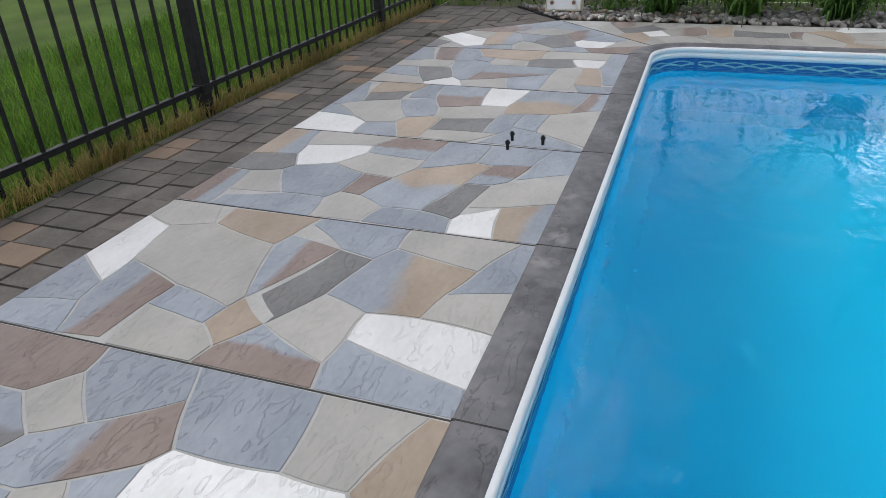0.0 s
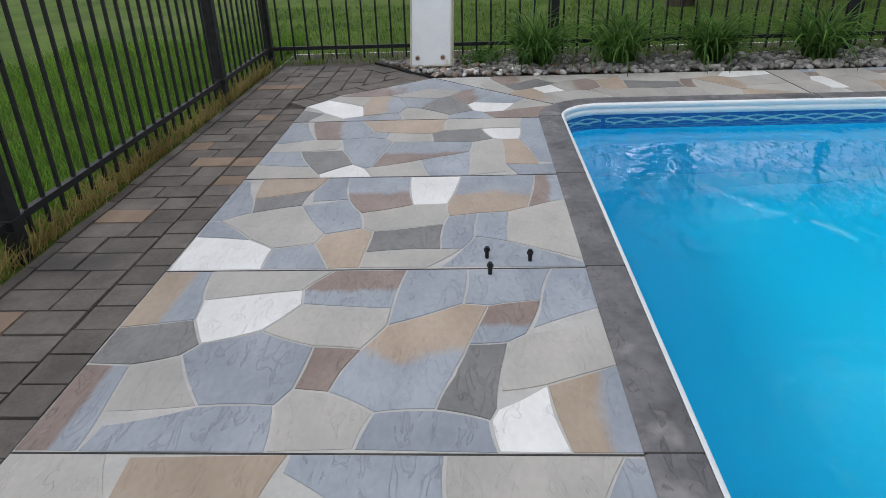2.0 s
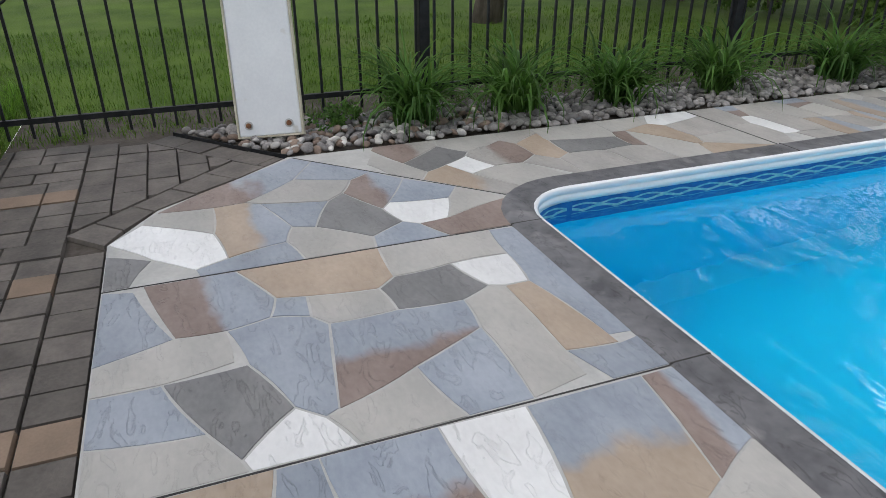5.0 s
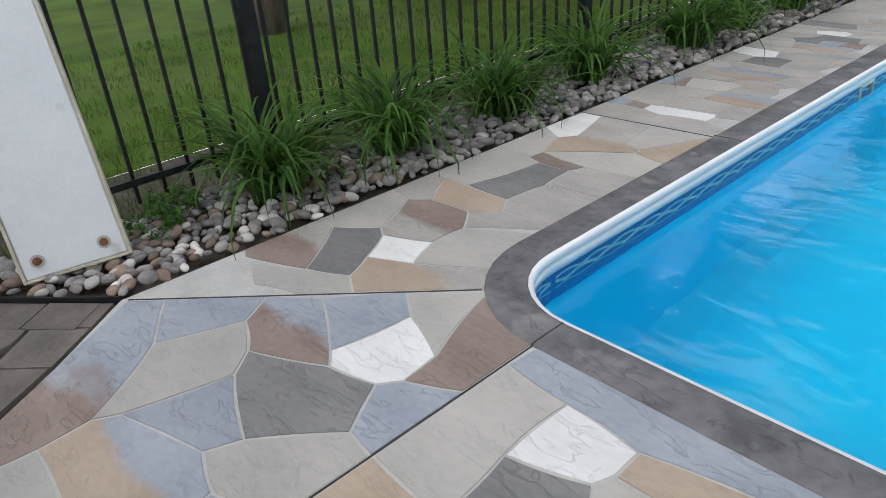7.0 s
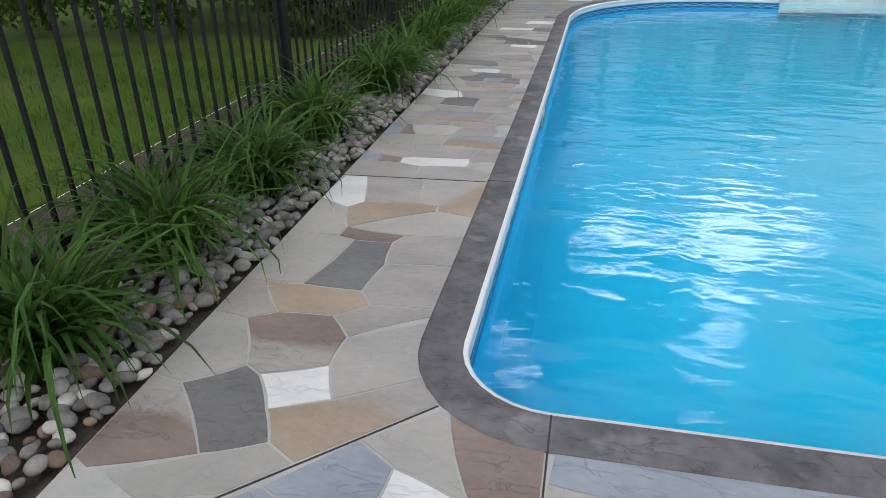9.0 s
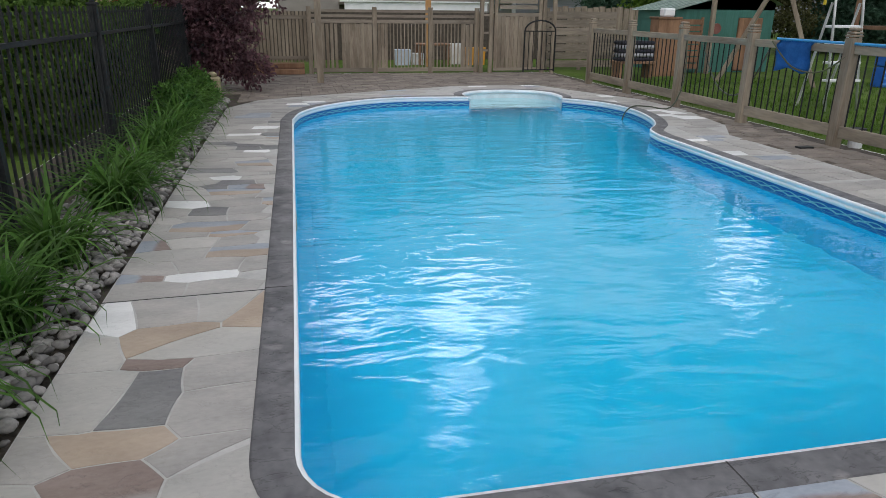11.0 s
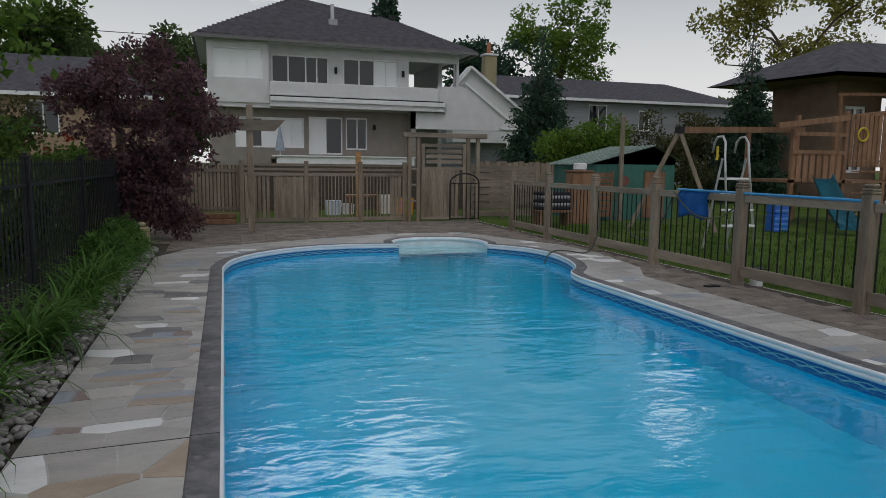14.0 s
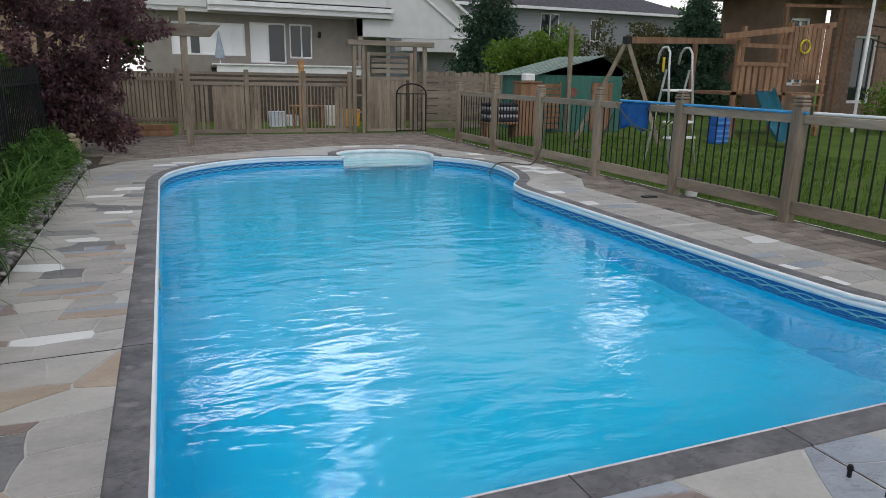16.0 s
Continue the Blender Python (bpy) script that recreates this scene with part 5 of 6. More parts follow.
# pale panes: curtains in W1, elsewhere bright sky reflection put into the colour
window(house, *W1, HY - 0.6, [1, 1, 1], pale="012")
window(house, *W2, HY + 0.08, [1, 1.1, 0.7, 0.8])
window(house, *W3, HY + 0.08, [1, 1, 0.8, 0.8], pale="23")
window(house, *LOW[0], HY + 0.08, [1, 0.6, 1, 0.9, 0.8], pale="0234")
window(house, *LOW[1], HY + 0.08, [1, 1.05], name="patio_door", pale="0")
window(house, *LOW[2], HY + 0.08, [1, 1])
for x in (6.05, 8.2, 9.85):
    part("wall_lamp", boxm(x - 0.07, x + 0.07, HY - 0.14, HY - 0.005, 6.3 if x != 8.2 else 3.3, 6.65 if x != 8.2 else 3.6, 0.03), M_IRON, house)
# curtains behind the upper windows
M_CURTAIN = mk("pale_curtain", (0.62, 0.63, 0.64), (0.78, 0.79, 0.80), scale=4, stretch=(6, 1, 0.3), rough=0.9)
part("curtain", boxm(-0.25, 2.1, HY - 0.50, HY - 0.48, 5.8, 7.25), M_CURTAIN, house)
# balcony parapet with rounded end and pale ledge
bm = bmesh.new()
box(bm, 2.44, 11.6, HY - 1.25, HY - 1.05, 4.92, 5.62, 0.03)
part("balcony_wall", bm, M_STUCCO, house)
# the joint's shadow is a solid black strip
part("balcony_gap", boxm(2.46, 11.9, HY - 1.2, HY - 1.06, 4.84, 4.92), M_IRON, house, "black strip drawn as the shadow in the joint above the balcony ledge")
bm = bmesh.new()
shape = [(2.46, HY - 1.42), (11.7, HY - 1.42)] + [(11.7 + 0.4 * math.sin(a * math.pi / 12), HY - 1.02 - 0.4 * math.cos(a * math.pi / 12)) for a in range(1, 7)] + [(12.1, HY - 0.02), (2.46, HY - 0.02)]
prism(bm, shape, 4.62, 4.84)
part("balcony_ledge", bm, M_WHITE, house, "pale grey balcony ledge")
bm = bmesh.new()
prism(bm, [(x * 1.0, y + 0.1 if y < HY - 0.9 else y) for x, y in shape], 4.34, 4.62)
part("balcony_soffit", bm, M_STUCCO, house)
# sloping stair wall on the porch side
bm = bmesh.new()
prof = [(10.1, 3.40), (16.3, 3.40), (16.3, 3.75), (13.25, 6.0), (13.25, 5.78), (11.6, 5.78), (11.6, 4.3), (10.1, 4.3)]
lo, hi = [bm.verts.new((x, HY - 1.0, z)) for x, z in prof], [bm.verts.new((x, HY - 0.75, z)) for x, z in prof]
bm.faces.new(lo)
bm.faces.new(hi[::-1])
for i in range(len(prof)):
    bm.faces.new((lo[i], hi[i], hi[(i + 1) % len(prof)], lo[(i + 1) % len(prof)]))
part("stair_wall", bm, M_STUCCO, house)
part("stair_trim", beam(bmesh.new(), (13.2, HY - 0.9, 6.06), (16.5, HY - 0.9, 3.66), 0.45, 0.14), M_WHITE, house, "pale trim along the sloping stair wall")
part("gutter", beam(bmesh.new(), (15.4, HY - 1.1, 3.55), (17.0, HY - 1.1, 3.5), 0.14, 0.12), M_WHITE, house)
part("downspout", tube(bmesh.new(), [(15.9, HY - 1.0, 0), (15.9, HY - 1.0, 3.45)], 0.05, 8), M_WHITE, house, "white metal downspout")
# roof: hipped, with rows of shingles
EAVE = 7.80
cor = [Vector((-1.25, HY - 1.3, EAVE)), Vector((14.0, HY - 0.9, EAVE)), Vector((14.0, HY + 10, EAVE)), Vector((-1.25, HY + 10, EAVE))]
pk, rg = Vector((4.35, HY + 4.6, 11.25)), Vector((10.2, HY + 4.6, 10.35))
bm = bmesh.new()
for q in ((cor[0], cor[1], rg, pk), (cor[1], cor[2], rg), (cor[2], cor[3], pk, rg), (cor[3], cor[0], pk)):
    bm.faces.new([bm.verts.new(p) for p in q])
roof = part("roof", bm, M_SHINGLE, house, "dark grey asphalt shingle roof")
bm = bmesh.new()
for k in range(1, 24):
    t = k / 24
    a, b = cor[0].lerp(pk, t), cor[1].lerp(rg, t)
    beam(bm, a + Vector((0, -0.005, 0.012)), b + Vector((0, -0.005, 0.012)), 0.24, 0.018, up=(0, -0.6, 0.8))
part("shingle_course", bm, M_SHINGLE, roof)
bm = bmesh.new()
beam(bm, cor[0] + Vector((0, 0, -0.1)), cor[1] + Vector((0, 0, -0.1)), 0.12, 0.16)
beam(bm, cor[0] + Vector((0, 0, -0.1)), cor[3] + Vector((0, 0, -0.1)), 0.12, 0.16)
beam(bm, cor[1] + Vector((0, 0, -0.1)), cor[2] + Vector((0, 0, -0.1)), 0.12, 0.16)
part("eaves_gutter", bm, plain("grey_gutter", (0.16, 0.155, 0.16), 0.5), roof)
part("soffit", sheet([(-1.2, HY - 1.25), (13.95, HY - 0.85), (13.95, HY + 9.9), (-1.2, HY + 9.9)], [], EAVE - 0.02), M_WHITE, roof)
part("flue", tube(bmesh.new(), [(6.15, HY + 1.7, 9.0), (6.15, HY + 1.7, 10.35)], 0.11, 10), plain("galvanised", (0.5, 0.5, 0.52), 0.35, 0.7), roof)
part("flue_base", boxm(5.9, 6.4, HY + 1.4, HY + 1.9, 9.0, 9.5, 0.03), plain("flashing", (0.35, 0.35, 0.37), 0.5, 0.4), roof)
for x in (8.9, 10.0):
    part("roof_vent", boxm(x, x + 0.35, HY + 4.0, HY + 4.3, 9.9, 10.5, 0.04), M_IRON, roof)

# raised deck with a pale fascia and things stored under it
rd = thing("raised_deck", "raised timber deck with a pale painted fascia", "deck")
part("deck_floor", boxm(2.5, 9.35, 32.2, 36.45, 1.62, 1.72), M_WOODX, rd)
part("fascia", boxm(2.5, 9.35, 32.05, 32.19, 1.36, 1.72, 0.01), M_WHITE, rd)
part("cap_rail", boxm(2.3, 9.4, 31.95, 32.35, 1.725, 1.79, 0.01), M_WHITE, rd)
for x in (2.7, 4.8, 6.9, 9.1):
    part("post", boxm(x - 0.07, x + 0.07, 32.3, 32.44, -0.03, 1.60), M_WOOD, rd)
# dark panel gives the underside its shade as colour
part("back_skirt", boxm(2.5, 9.35, 35.9, 36.0, 0, 1.6), M_SOIL, rd)
um = thing("parasol", "closed grey-blue parasol standing on the raised deck", "parasol", at=(2.75, 33.2, 1.72))
bm = bmesh.new()
bmesh.ops.create_cone(bm, segments=10, radius1=0.26, radius2=0.02, depth=1.3, matrix=Matrix.Translation((0, 0, 0.95)))
part("canopy", bm, plain("parasol_cloth", (0.30, 0.35, 0.42), 0.9), um)
part("pole", tube(bmesh.new(), [(0, 0, 0), (0, 0, 1.75)], 0.025, 8), M_WHITE, um)
stored = (("plastic_tub", (3.0, 17.6, 0), 0.38, 0.30, 0.36, (0.55, 0.62, 0.72), "pale blue plastic tub"), ("plastic_tub", (3.45, 17.8, 0), 0.30, 0.28, 0.25, (0.75, 0.76, 0.78), "white plastic tub"),
          ("storage_bin", (5.05, 17.6, 0), 0.5, 0.3, 0.42, (0.70, 0.33, 0.03), "orange plastic storage bin"), ("storage_bin", (4.6, 17.9, 0), 0.32, 0.3, 0.5, (0.72, 0.72, 0.70), "white plastic bin"))
for nm, at, a, b, c, col, lb in stored:
    t = thing(nm, lb + " kept behind the slatted garden fence", "bin", at=at)
    bm = bmesh.new()
    prism(bm, rect(-a / 2, a / 2, -b / 2, b / 2), -0.03, c, -0.08)
    part("tub", bm, plain(nm + "_plastic", col, 0.45), t)
    part("rim", boxm(-a * 0.56, a * 0.56, -b * 0.56, b * 0.56, c, c + 0.03, 0.01), plain(nm + "_rim", col, 0.45), t)
tb = thing("patio_table", "small brown timber table behind the garden fence", "table", at=(3.85, 17.7, 0))
part("tabletop", boxm(-0.45, 0.45, -0.3, 0.3, 0.50, 0.55, 0.01), M_CEDAR, tb)
for x in (-0.4, 0.4):
    for y in (-0.25, 0.25):
        part("leg", boxm(x - 0.03, x + 0.03, y - 0.03, y + 0.03, -0.03, 0.50), M_CEDAR, tb)
tagged(part("timber_upright", boxm(3.55, 3.68, 17.0, 17.12, -0.03, 1.75), mk("new_timber", (0.40, 0.20, 0.07), (0.52, 0.29, 0.12), scale=5)), "orange-brown new timber upright behind the fence", "post")
# added dark sheet behind the slats, in place of the shade under the deck
tagged(part("rear_bank", boxm(-3.5, 8.5, 19.5, 19.7, -0.03, 1.35), M_SOIL), "dark upright sheet added for the shade under the raised deck", "bank", kind="structure")

# ---- neighbouring houses ----
def bungalow(name, label, x0, x1, y0, y1, z1, ridge, wall, wins, gable=False):
    h = thing(name, label, "house")
    part("wall", pierced(x0, x1, 0, z1, y0, y0 + 0.3, [w[:4] for w in wins]), wall, h)
    part("side_wall", boxm(x0, x0 + 0.3, y0 + 0.3, y1, 0, z1), wall, h)
    part("side_wall", boxm(x1 - 0.3, x1, y0 + 0.3, y1, 0, z1), wall, h)
    part("back_wall", boxm(x0 + 0.3, x1 - 0.3, y1 - 0.3, y1, 0, z1), wall, h)
    for w in wins:
        window(h, *w[:4], y0 + 0.1, [1, 1])
    ym = (y0 + y1) / 2
    bm = bmesh.new()
    ins = 0.0 if gable else 4.0
    c = [bm.verts.new(p) for p in ((x0 - 0.5, y0 - 0.5, z1 - 0.1), (x1 + 0.5, y0 - 0.5, z1 - 0.1), (x1 + 0.5, y1 + 0.5, z1 - 0.1), (x0 - 0.5, y1 + 0.5, z1 - 0.1), (x0 - 0.5 + ins, ym, ridge), (x1 + 0.5 - ins, ym, ridge))]
    for q in ((0, 1, 5, 4), (1, 2, 5), (2, 3, 4, 5), (3, 0, 4), (3, 2, 1, 0)):
        bm.faces.new([c[i] for i in q])
    r = part("roof", bm, M_SHINGLE, h)
    part("fascia", boxm(x0 - 0.52, x1 + 0.52, y0 - 0.6, y0 - 0.5, z1 - 0.22, z1 - 0.02), M_WHITE, r)
    return h


M_TANBRICK = mk("tan_brick", (0.26, 0.18, 0.12), (0.36, 0.26, 0.18), scale=6, fine=30, bump=0.5, stretch=(1, 1, 3), rough=0.9)
M_SIDING = mk("grey_siding", (0.22, 0.23, 0.25), (0.30, 0.31, 0.33), scale=2, fine=20, stretch=(0.3, 1, 8), rough=0.8)
bungalow("neighbour_house", "tan brick bungalow with a grey shingle roof", -24, -3.5, 40, 50, 5.0, 7.6, M_TANBRICK, [(-9.9, -8.3, 2.8, 4.6), (-6.6, -5.1, 3.4, 4.7)])
nb = bungalow("neighbour_house", "grey sided bungalow with a dark shingle roof", 17, 41, 45, 57, 6.5, 8.7, M_SIDING, [(26.6, 28.2, 4.0, 6.1), (31, 32, 4.2, 5.8)])
bm = bmesh.new()
prof = [(15.2, 3.0), (20.2, 3.0), (20.2, 5.2), (16.4, 8.0), (15.2, 6.6)]
lo, hi = [bm.verts.new((x, 43.5, z)) for x, z in prof], [bm.verts.new((x, 44.9, z)) for x, z in prof]
bm.faces.new(lo)
bm.faces.new(hi[::-1])
for i in range(5):
    bm.faces.new((lo[i], hi[i], hi[(i + 1) % 5], lo[(i + 1) % 5]))
part("gable_wall", bm, M_STUCCO, nb)
bm = bmesh.new()
beam(bm, (14.9, 43.6, 6.4), (16.4, 43.6, 8.1), 0.9, 0.16)
beam(bm, (16.4, 43.6, 8.1), (20.6, 43.6, 5.0), 0.9, 0.16)
part("gable_trim", bm, M_WHITE, nb, "white gable trim boards")
ch = part("chimney", boxm(18.3, 19.2, 45.5, 46.3, 6.5, 9.3, 0.03), M_TUFA, nb, "brick chimney with clay pots")
part("chimney_cap", boxm(18.2, 19.3, 45.4, 46.4, 9.3, 9.45, 0.03), M_STUCCO, ch)
part("chimney_pot", tube(bmesh.new(), [(18.75, 46, 9.45), (18.75, 46, 10.3)], 0.18, 10, 0.14), mk("clay", (0.30, 0.12, 0.06), (0.42, 0.18, 0.10)), ch)

rh = thing("brick_house", "brown stucco and brick house behind the play yard", "house")
M_BROWN = mk("brown_stucco", (0.17, 0.115, 0.08), (0.23, 0.16, 0.115), scale=2, fine=60, bump=0.4, rough=0.92)
part("stucco_wall", pierced(23.6, 26.0, 0, 5.2, 20.0, 20.3, [(24.1, 25.2, 1.3, 4.0)]), M_BROWN, rh)
part("brick_wall", pierced(26.0, 38.0, 0, 5.4, 19.4, 19.8, [(27.2, 28.6, 0.6, 3.4), (30, 32.5, 0.6, 3.4)]), M_BRICK, rh)
part("side_wall", boxm(23.6, 23.9, 20.3, 23.4, 0, 5.2), M_BROWN, rh)
window(rh, 24.1, 25.2, 1.3, 4.0, 20.1, [1, 1], 0.12)
window(rh, 27.2, 28.6, 0.6, 3.4, 19.55, [1, 1], 0.12)
window(rh, 30, 32.5, 0.6, 3.4, 19.55, [1, 1], 0.12)
bm = bmesh.new()
c = [bm.verts.new(p) for p in ((22.4, 18.9, 5.15), (39, 18.6, 5.5), (39, 25, 5.2), (20.8, 24.4, 5.0), (25.5, 21.8, 6.9), (36, 21.8, 7.2))]
for q in ((0, 1, 5, 4), (1, 2, 5), (2, 3, 4, 5), (3, 0, 4)):
    bm.faces.new([c[i] for i in q])
part("roof", bm, M_SHINGLE, rh)
part("soffit", sheet([(22.5, 18.9), (39, 18.6), (39, 25), (21.0, 24.4)], [], 5.0), M_BROWN, rh)
part("awning_frame", beam(beam(beam(bmesh.new(), (22.0, 18.3, 0), (22.0, 18.3, 4.2), 0.1, 0.1), (25.0, 18.3, 0), (25.0, 18.3, 4.2), 0.1, 0.1), (21.9, 18.3, 4.2), (27.5, 18.3, 4.4), 0.12, 0.12), M_CEDAR, rh)

# ---- trees and shrubs ----
M_BARK = mk("bark", (0.07, 0.055, 0.045), (0.16, 0.13, 0.11), scale=9, fine=50, bump=0.9, depth=0.02, stretch=(1, 1, 0.25), rough=0.95)
M_MAPLE = foliage("purple_maple_leaf", (0.11, 0.060, 0.072), (0.20, 0.105, 0.12), 0.5)
M_GREEN = foliage("green_leaf", (0.055, 0.115, 0.02), (0.13, 0.21, 0.04), 0.45)
M_BRIGHT = foliage("bright_leaf", (0.09, 0.17, 0.02), (0.17, 0.28, 0.045), 0.35)
M_OLIVE = foliage("olive_leaf", (0.06, 0.065, 0.025), (0.11, 0.11, 0.045), 0.4)
M_YELLOW = foliage("spring_leaf", (0.17, 0.18, 0.03), (0.30, 0.28, 0.06), 0.4)
M_SPRUCE = foliage("spruce_needle", (0.03, 0.07, 0.045), (0.06, 0.12, 0.075), 0.4)
M_FAR = foliage("distant_leaf", (0.07, 0.11, 0.04), (0.13, 0.19, 0.065), 0.35)


def limbs(base, top, r, n, spread, seed, parent, name="limb"):
    rng = random.Random(seed)
    base, top = Vector(base), Vector(top)
    mid = base.lerp(top, 0.5) + Vector((rng.uniform(-0.1, 0.1), rng.uniform(-0.1, 0.1), 0)) * (top - base).length * 0.4
    part("trunk", tube(bmesh.new(), [base - Vector((0, 0, 0.1)), base.lerp(mid, 0.5), mid, top], r, 9, r * 0.45), M_BARK, parent, smooth=True)
    for k in range(n):
        a = 2 * math.pi * k / n + rng.uniform(-0.4, 0.4)
        s = mid.lerp(top, rng.uniform(-0.3, 0.8))
        e = s + Vector((math.cos(a) * spread, math.sin(a) * spread, spread * rng.uniform(0.3, 0.9)))
        m = s.lerp(e, 0.5) + Vector((0, 0, spread * 0.15))
        part(name, tube(bmesh.new(), [s, m, e], r * 0.4, 6, r * 0.1), M_BARK, parent)


def clumps(c, r, n, size, seed, flat=1.0):
    """Uneven clumps of foliage spread through a crown."""
    rng = random.Random(seed)
    out = []
    for _ in range(n):
        d = Vector((rng.gauss(0, 1), rng.gauss(0, 1), rng.gauss(0, 1)))
        d.normalize()
        k = rng.uniform(0.45, 1.0)
        s = size * rng.uniform(0.6, 1.35)
        out.append((c[0] + d.x * r[0] * k, c[1] + d.y * r[1] * k, c[2] + d.z * r[2] * k, s, s, s * 0.75 * flat))
    return out


def tree(name, label, base, top, r, crown, rad, n, size, leaves, leaf, material, seed, limb_n=6, spread=1.5, group="", long=1.5, droop=0.0, extra=(), flat=1.0, hollow=0.4):
    t = thing(name, label, "tree", group, at=base)
    b = Vector(base)
    limbs((0, 0, 0), Vector(top) - b, r, limb_n, spread, seed, t)
    bl = clumps(Vector(crown) - b, rad, n, size, seed + 1, flat) + [(e[0] - b.x, e[1] - b.y, e[2] - b.z, *e[3:]) for e in extra]
    leaf_mesh("crown", bl, leaves, leaf, material, t, seed + 2, long=long, droop=droop, hollow=hollow)
    return t


def shrub(name, label, at, rad, n, size, leaves, leaf, material, seed, group="", category="shrub"):
    t = thing(name, label, category, group, at=at)
    for k in range(4):
        a = k * 1.6
        part("stem", tube(bmesh.new(), [(0, 0, -0.05), (math.cos(a) * rad[0] * 0.3, math.sin(a) * rad[1] * 0.3, rad[2] * 1.1)], 0.03, 5, 0.01), M_BARK, t)
    leaf_mesh("foliage", clumps((0, 0, rad[2]), rad, n, size, seed), leaves, leaf, material, t, seed + 1)
    return t


def spruce(name, label, at, h, w, seed, n=15000, base=0.4):
    t = thing(name, label, "tree", at=at)
    part("trunk", tube(bmesh.new(), [(0, 0, -0.1), (0, 0, h * 0.95)], 0.16, 8, 0.02), M_BARK, t)
    rng = random.Random(seed)
    bl = []
    z = base
    while z < h * 0.98:
        k = 1 - z / h
        rr = w * (k ** 0.8) * rng.uniform(0.85, 1.1)
        m = max(3, int(9 * k + 2))
        for i in range(m):
            a = 2 * math.pi * i / m + rng.uniform(-0.3, 0.3)
            q = rr * rng.uniform(0.75, 1.1)
            bl.append((math.cos(a) * q * 0.55, math.sin(a) * q * 0.55, z + 0.1 * q, max(0.12, q * 0.5), max(0.12, q * 0.5), 0.14 + 0.10 * k))
        z += 0.34 + 0.10 * k
    leaf_mesh("crown", bl, n, 0.085, M_SPRUCE, t, seed + 1, long=2.6, droop=0.22, hollow=0.2)
    return t


# near the pool
tree("japanese_maple", "dark purple Japanese maple overhanging the far lily bed", (-1.45, 11.9, 0), (-1.25, 11.9, 2.6), 0.07, (-1.35, 11.8, 2.2), (1.5, 1.2, 1.5), 130, 0.21, 21000, 0.050, M_MAPLE, 200,
     7, 0.7, long=1.7, droop=0.12, extra=((-1.0, 11.5, 0.75, 0.45, 0.5, 0.55), (-0.65, 11.5, 0.45, 0.35, 0.4, 0.35), (-1.5, 11.6, 1.0, 0.6, 0.5, 0.8), (-1.2, 11.9, 3.3, 0.35, 0.35, 0.45), (-2.2, 11.8, 2.8, 0.4, 0.4, 0.3), (-0.3, 11.8, 2.4, 0.4, 0.4, 0.35)))
for i, (x, y, w, h) in enumerate(((-3.1, 6.6, 1.0, 0.75), (-4.7, 6.2, 1.2, 0.8), (-6.3, 6.0, 1.2, 0.9), (-2.9, 8.4, 0.9, 0.95), (-4.4, 8.6, 1.2, 1.1))):
    shrub("shrub", "dense dark green shrub behind the iron fence", (x, y, 0), (w, 0.9, h), 16, 0.42, 6000, 0.055, M_GREEN, 300 + 3 * i, "fence shrubs")
for i, (x, y, h) in enumerate(((-2.7, 10.3, 1.05), (-3.4, 11.5, 1.15), (-2.5, 12.3, 0.95))):
    t = shrub("rose_bush", "tall loose green rose bush with a few red blooms", (x, y, 0), (0.75, 0.7, h), 16, 0.34, 3600, 0.05, M_OLIVE if i == 1 else M_GREEN, 330 + 3 * i, "rose bushes")
    petal = foliage("red_petal", (0.25, 0.03, 0.02), (0.40, 0.06, 0.03))
    for j, bloom in enumerate(((0.2, -0.4, h * 1.5, 0.06, 0.06, 0.06), (-0.3, -0.3, h * 1.2, 0.07, 0.05, 0.06), (0.4, 0.1, h * 1.7, 0.05, 0.05, 0.05))):
        leaf_mesh("bloom", [bloom], 30, 0.05, petal, t, 350 + 7 * i + j, long=1.0)
spruce("cedar", "golden green upright cedar beside the iron fence", (-3.35, 9.5, 0), 2.9, 0.75, 370, 9000)
bpy.data.objects["cedar"].children[-1].data.materials[0] = foliage("cedar_leaf", (0.06, 0.075, 0.012), (0.13, 0.14, 0.03))
# tree on the lawn behind the bed, with hanging boughs
tree("lawn_tree", "large leafy tree on the lawn with drooping boughs", (-5.45, 2.3, 0), (-5.2, 3.0, 3.6), 0.20, (-5.2, 6.0, 4.6), (1.9, 3.0, 1.4), 40, 0.75, 17000, 0.085, M_BRIGHT, 400, 8, 2.6,
     droop=0.4, extra=((-2.75, 7.0, 3.6, 0.45, 0.5, 0.6), (-2.6, 7.0, 2.9, 0.4, 0.4, 0.5), (-2.9, 7.0, 4.3, 0.6, 0.5, 0.5), (-2.2, 7.1, 3.0, 0.22, 0.25, 0.2), (-2.4, 7.0, 3.9, 0.35, 0.35, 0.4), (-3.2, 6.8, 3.2, 0.6, 0.6, 0.5), (-2.9, 7.0, 2.7, 0.35, 0.35, 0.35), (-3.5, 6.8, 2.3, 0.4, 0.4, 0.4), (-2.4, 7.1, 3.0, 0.25, 0.25, 0.2), (-3.7, 6.6, 3.9, 0.8, 0.7, 0.7), (-2.3, 7.0, 3.25, 0.32, 0.35, 0.3), (-2.0, 7.1, 3.55, 0.3, 0.3, 0.28),
                       (-2.55, 6.9, 3.4, 0.34, 0.35, 0.35), (-2.5, 7.0, 2.75, 0.28, 0.3, 0.26), (-2.05, 7.0, 2.95, 0.16, 0.2, 0.14), (-1.8, 7.1, 2.85, 0.10, 0.12, 0.08)))
